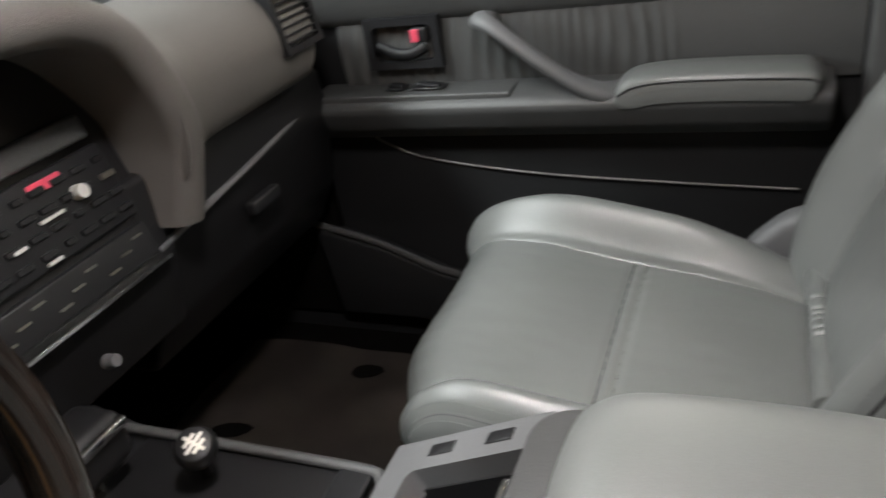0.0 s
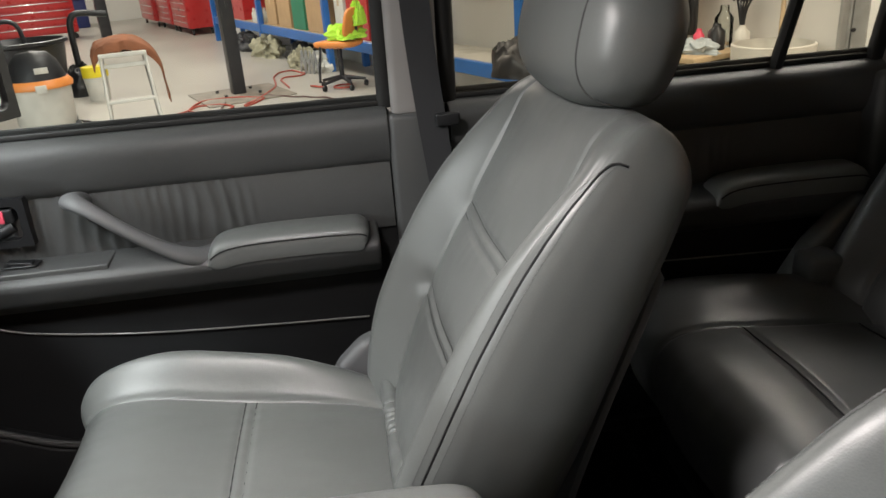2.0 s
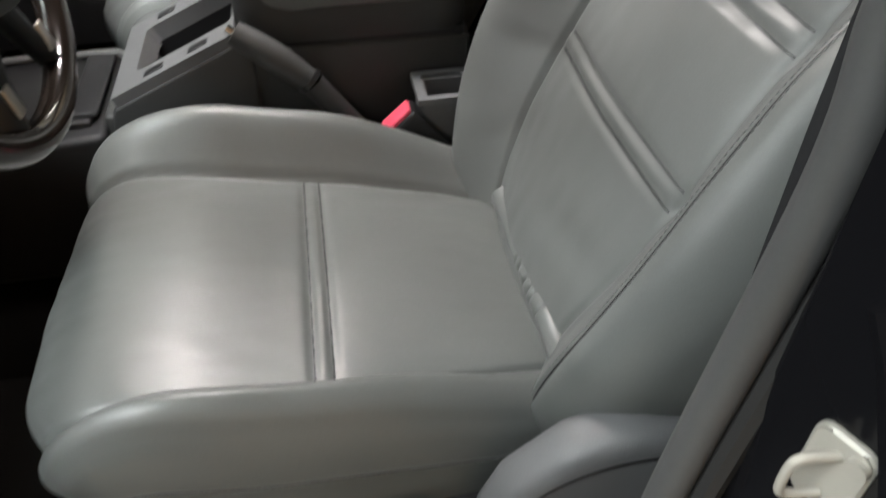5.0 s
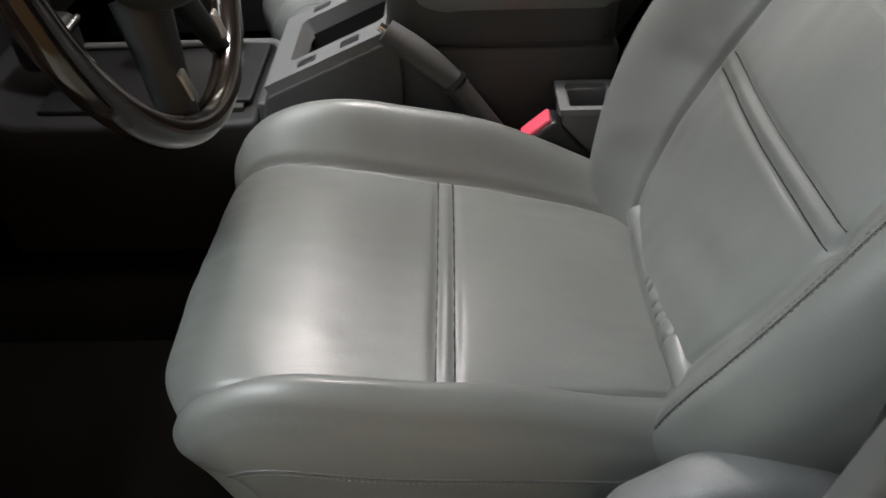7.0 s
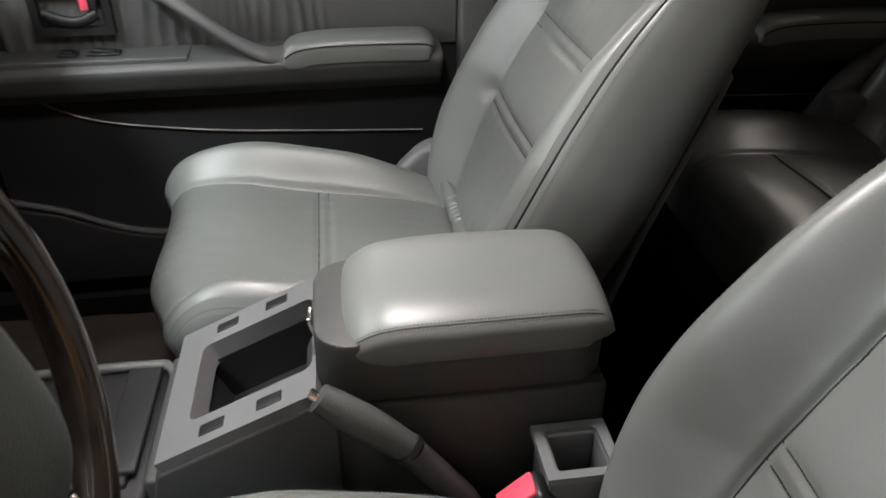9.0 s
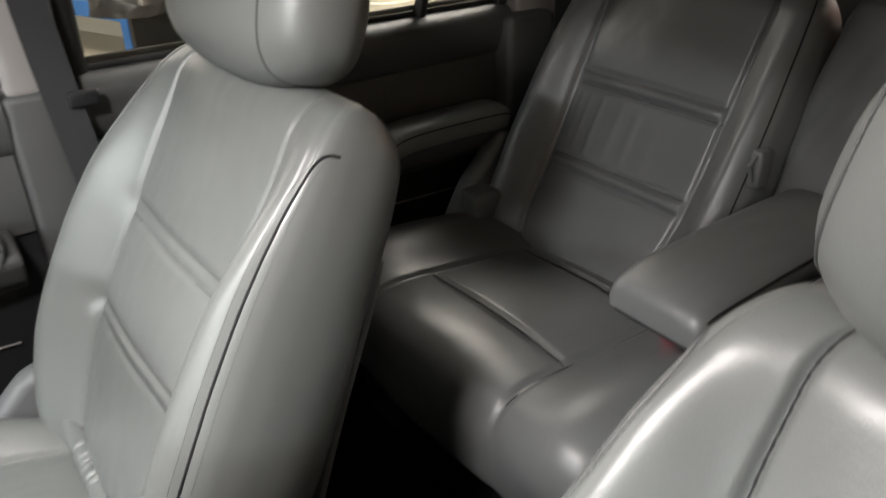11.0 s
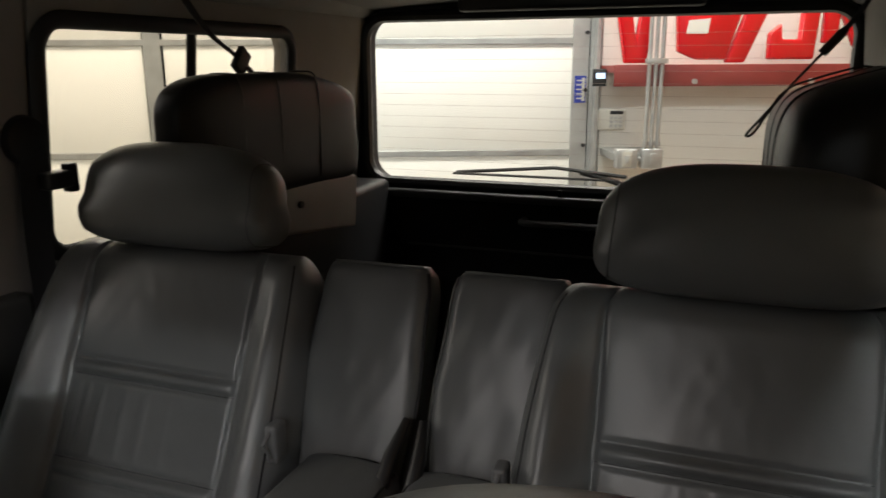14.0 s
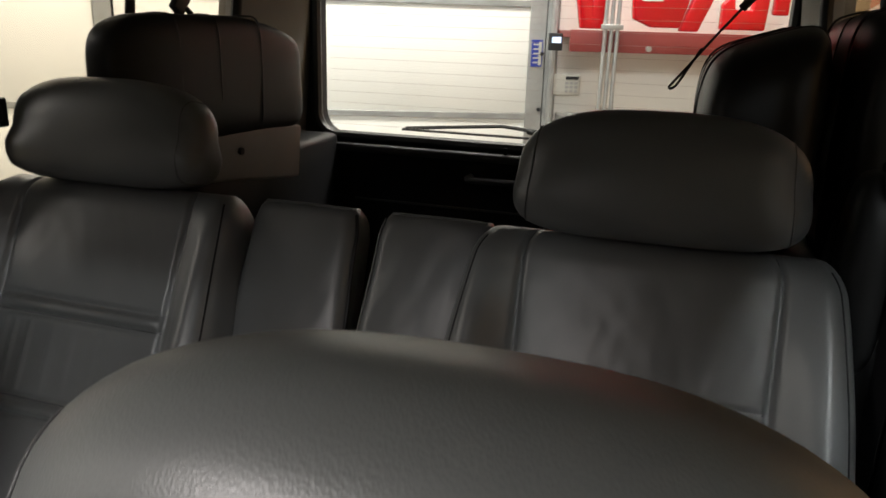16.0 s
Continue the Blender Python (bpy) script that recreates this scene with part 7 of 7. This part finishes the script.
# orange swivel chair with a lime vest
ch = thing("work_chair", "orange plastic work chair on a wheeled base", "chair", at=shop(7.75, 0.98, 0, -55))
v, f = blob(0.24, 0.24, 0.045, 4, 40, 16)
part("seat", ([(x, y, z + 0.52 - 0.02 * (1 - (x / 0.24) ** 2)) for x, y, z in v], f), ORANGE, ch, "orange plastic seat", smooth=70)
v, f = blob(0.21, 0.03, 0.16, 4, 40, 16)
part("backrest", ([(x, y - 0.23 - 0.15 * (z / 0.6), z + 0.74) for x, y, z in v], f), ORANGE, ch, "orange plastic backrest", smooth=70)
part("back_support", tube([(0, -0.16, 0.50), (0, -0.25, 0.58), (0, -0.26, 0.72)], 0.016, 8), DARKST, ch)
part("column", tube([(0, 0, 0.12), (0, 0, 0.50)], 0.028, 12), DARKST, ch)
part("arm_leg", tube(spline([(-0.22, 0.1, 0.50), (-0.25, 0.12, 0.30), (-0.24, 0.15, 0.10)], 12), 0.016, 8), DARKST, ch)
for i in range(5):
    a = 2 * math.pi * i / 5 + 0.3
    part("foot", tube([(0, 0, 0.13), (0.27 * math.cos(a), 0.27 * math.sin(a), 0.085)], [0.028, 0.016], 8), DARKST, ch)
    part("castor", moved(cyl(0.035, 0.03, 14, bevel=0.005), Matrix.Translation((0.27 * math.cos(a), 0.27 * math.sin(a) + 0.015, 0.036)) @ Matrix.Rotation(radians(90), 4, "X")), RUBBER, ch)
put(solid("safety_vest", heap(0.22, 0.20, 0.16, 7.4, rough=0.5), LIME, "lime green safety vest thrown on the chair", "vest", smooth=70), shop(7.70, 0.90, 0.56, -55))
put(solid("safety_vest", heap(0.16, 0.07, 0.26, 9.4, rough=0.4), LIME, "lime green cloth over the chair back", "vest", smooth=70), shop(7.58, 0.78, 0.70, -40))

# desk with a monitor, beside a tall bin
dk = thing("desk", "plain wooden desk with dark sides by the wall", "desk", at=shop(0, 0))
part("desktop", box(2.78, 4.7, 0.05, 0.72, 0.70, 0.735, 0.006), PLYWOOD, dk, "pale wooden desktop")
part("desk_side", box(2.84, 2.88, 0.10, 0.66, 0.0, 0.70, 0.004), DARKST, dk)
part("desk_side", box(4.60, 4.64, 0.10, 0.66, 0.0, 0.70, 0.004), DARKST, dk)
part("modesty_panel", box(2.88, 4.60, 0.12, 0.15, 0.25, 0.70, 0.003), mat("grey_green_panel", (0.16, 0.16, 0.12), 0.6, var=0.1), dk)
mo = thing("monitor", "black computer monitor on the desk", "monitor", at=shop(3.38, 0.36, 0.736, 10))
part("screen", box(-0.24, 0.24, -0.03, 0.02, 0.07, 0.40, 0.008), BLACK, mo)
part("stand", merge(box(-0.03, 0.03, -0.05, -0.02, 0.01, 0.2, 0.004), box(-0.11, 0.11, -0.09, 0.06, 0, 0.014, 0.005)), BLACK, mo)
put(solid("computer", box(3.85, 4.05, 0.15, 0.6, 0.736, 1.16, 0.008), BLACK, "black computer case on the desk", "computer"), shop(0, 0))
put(solid("office_chair", heap(0.28, 0.26, 0.30, 3.0, rough=0.12), DARKST, "black padded chair back beside the desk", "chair", smooth=70), shop(4.1, 1.0, 0.55))
for i, (a, b, r, h, m_, lab) in enumerate(((3.02, 0.42, 0.035, 0.13, RED, "small red bottle on the desk"), (2.93, 0.36, 0.055, 0.16, BLACK, "dark jar on the desk"), (2.98, 0.24, 0.06, 0.26, GLASS, "clear plastic bottle on the desk"), (2.85, 0.22, 0.05, 0.14, OFFWHITE, "pale tool pot on the desk"))):
    put(solid("desk_bottle", lathe([(0.001, 0), (r, 0), (r, h * 0.7), (r * 0.5, h * 0.85), (r * 0.45, h), (0.001, h)], 20), m_, lab, "bottle", "desk clutter", smooth=50), shop(a, b, 0.736))
put(solid("rag", heap(0.13, 0.10, 0.09, 12.0, rough=0.5), mat("pale_blue_cloth", (0.42, 0.46, 0.47), 0.9, bump=0.4, grain=0.1), "crumpled pale blue rag on the desk", "rag", smooth=70), shop(2.92, 0.52, 0.736))
put(solid("mouse", heap(0.055, 0.035, 0.035, 2.0, rough=0.02), OFFWHITE, "pale computer mouse on the desk", "mouse", smooth=70), shop(3.22, 0.60, 0.736))
for i in range(5):
    put(solid("hand_tool", tube(spline([(0, 0, 0), (0.01 * (i - 2), 0.004 * i, 0.16), (0.03 * (i - 2), 0.0, 0.24), (0.03 * (i - 2) + 0.02, 0, 0.22)], 12), 0.007, 6), DARKST, "dark hand tool standing in the pot", "tool", "hand tools"), shop(2.85, 0.22, 0.80))
bin_ = thing("tall_bin", "tall grey plastic bin with a rim beside the desk", "bin", at=shop(2.52, 0.34, 0))
part("bin_body", lathe([(0.001, 0), (0.185, 0), (0.225, 0.62), (0.24, 0.62), (0.245, 0.66), (0.235, 0.67), (0.24, 0.80), (0.225, 0.805), (0.21, 0.6), (0.001, 0.1)], 40), OFFWHITE, bin_, "dull white plastic body", smooth=40)
put(solid("broom_handle", tube([(0, 0, 0.0), (0.12, -0.18, 1.25)], 0.014, 10), PLYWOOD, "wooden handle standing in the bin", "broom"), shop(2.5, 0.32, 0.1))
carton(4.3, 0.2, 0.5, 0.25, 0.5, CARD, "brown box on the wall shelf above the desk", 1.59)
carton(3.2, 0.17, 1.1, 0.25, 0.45, DARKST, "long dark case on the wall shelf", 1.59, cat="case")

# brown boards on the driver's side, made tall and long to block lamp light
pt = thing("partition", "brown plywood partition boards on the driver side", "partition")
BOARD = mat("brown_board", (0.40, 0.23, 0.10), 0.6, var=0.12, var_scale=3, grain=0.1, grain_scale=40, stain=0.15)
for i in range(4):
    part("board", box(-2.62, -2.58, -4.6 + 1.225 * i, -3.378 + 1.225 * i, GROUND, 4.10, 0.004), BOARD, pt)
part("rail", box(-2.575, -2.53, -4.6, 0.29, 2.58, 2.66, 0.004), BOARD, pt)
# unseen wall added to block and absorb light on the driver's side
solid("wall_side", box(-2.70, -2.60, 0.31, 4.0, GROUND, 4.10), mat("dark_wall_paint", (0.09, 0.09, 0.085), 0.7, var=0.12, var_scale=2.0, stain=0.2), "dark painted wall beside the driver side", "wall", kind="structure")
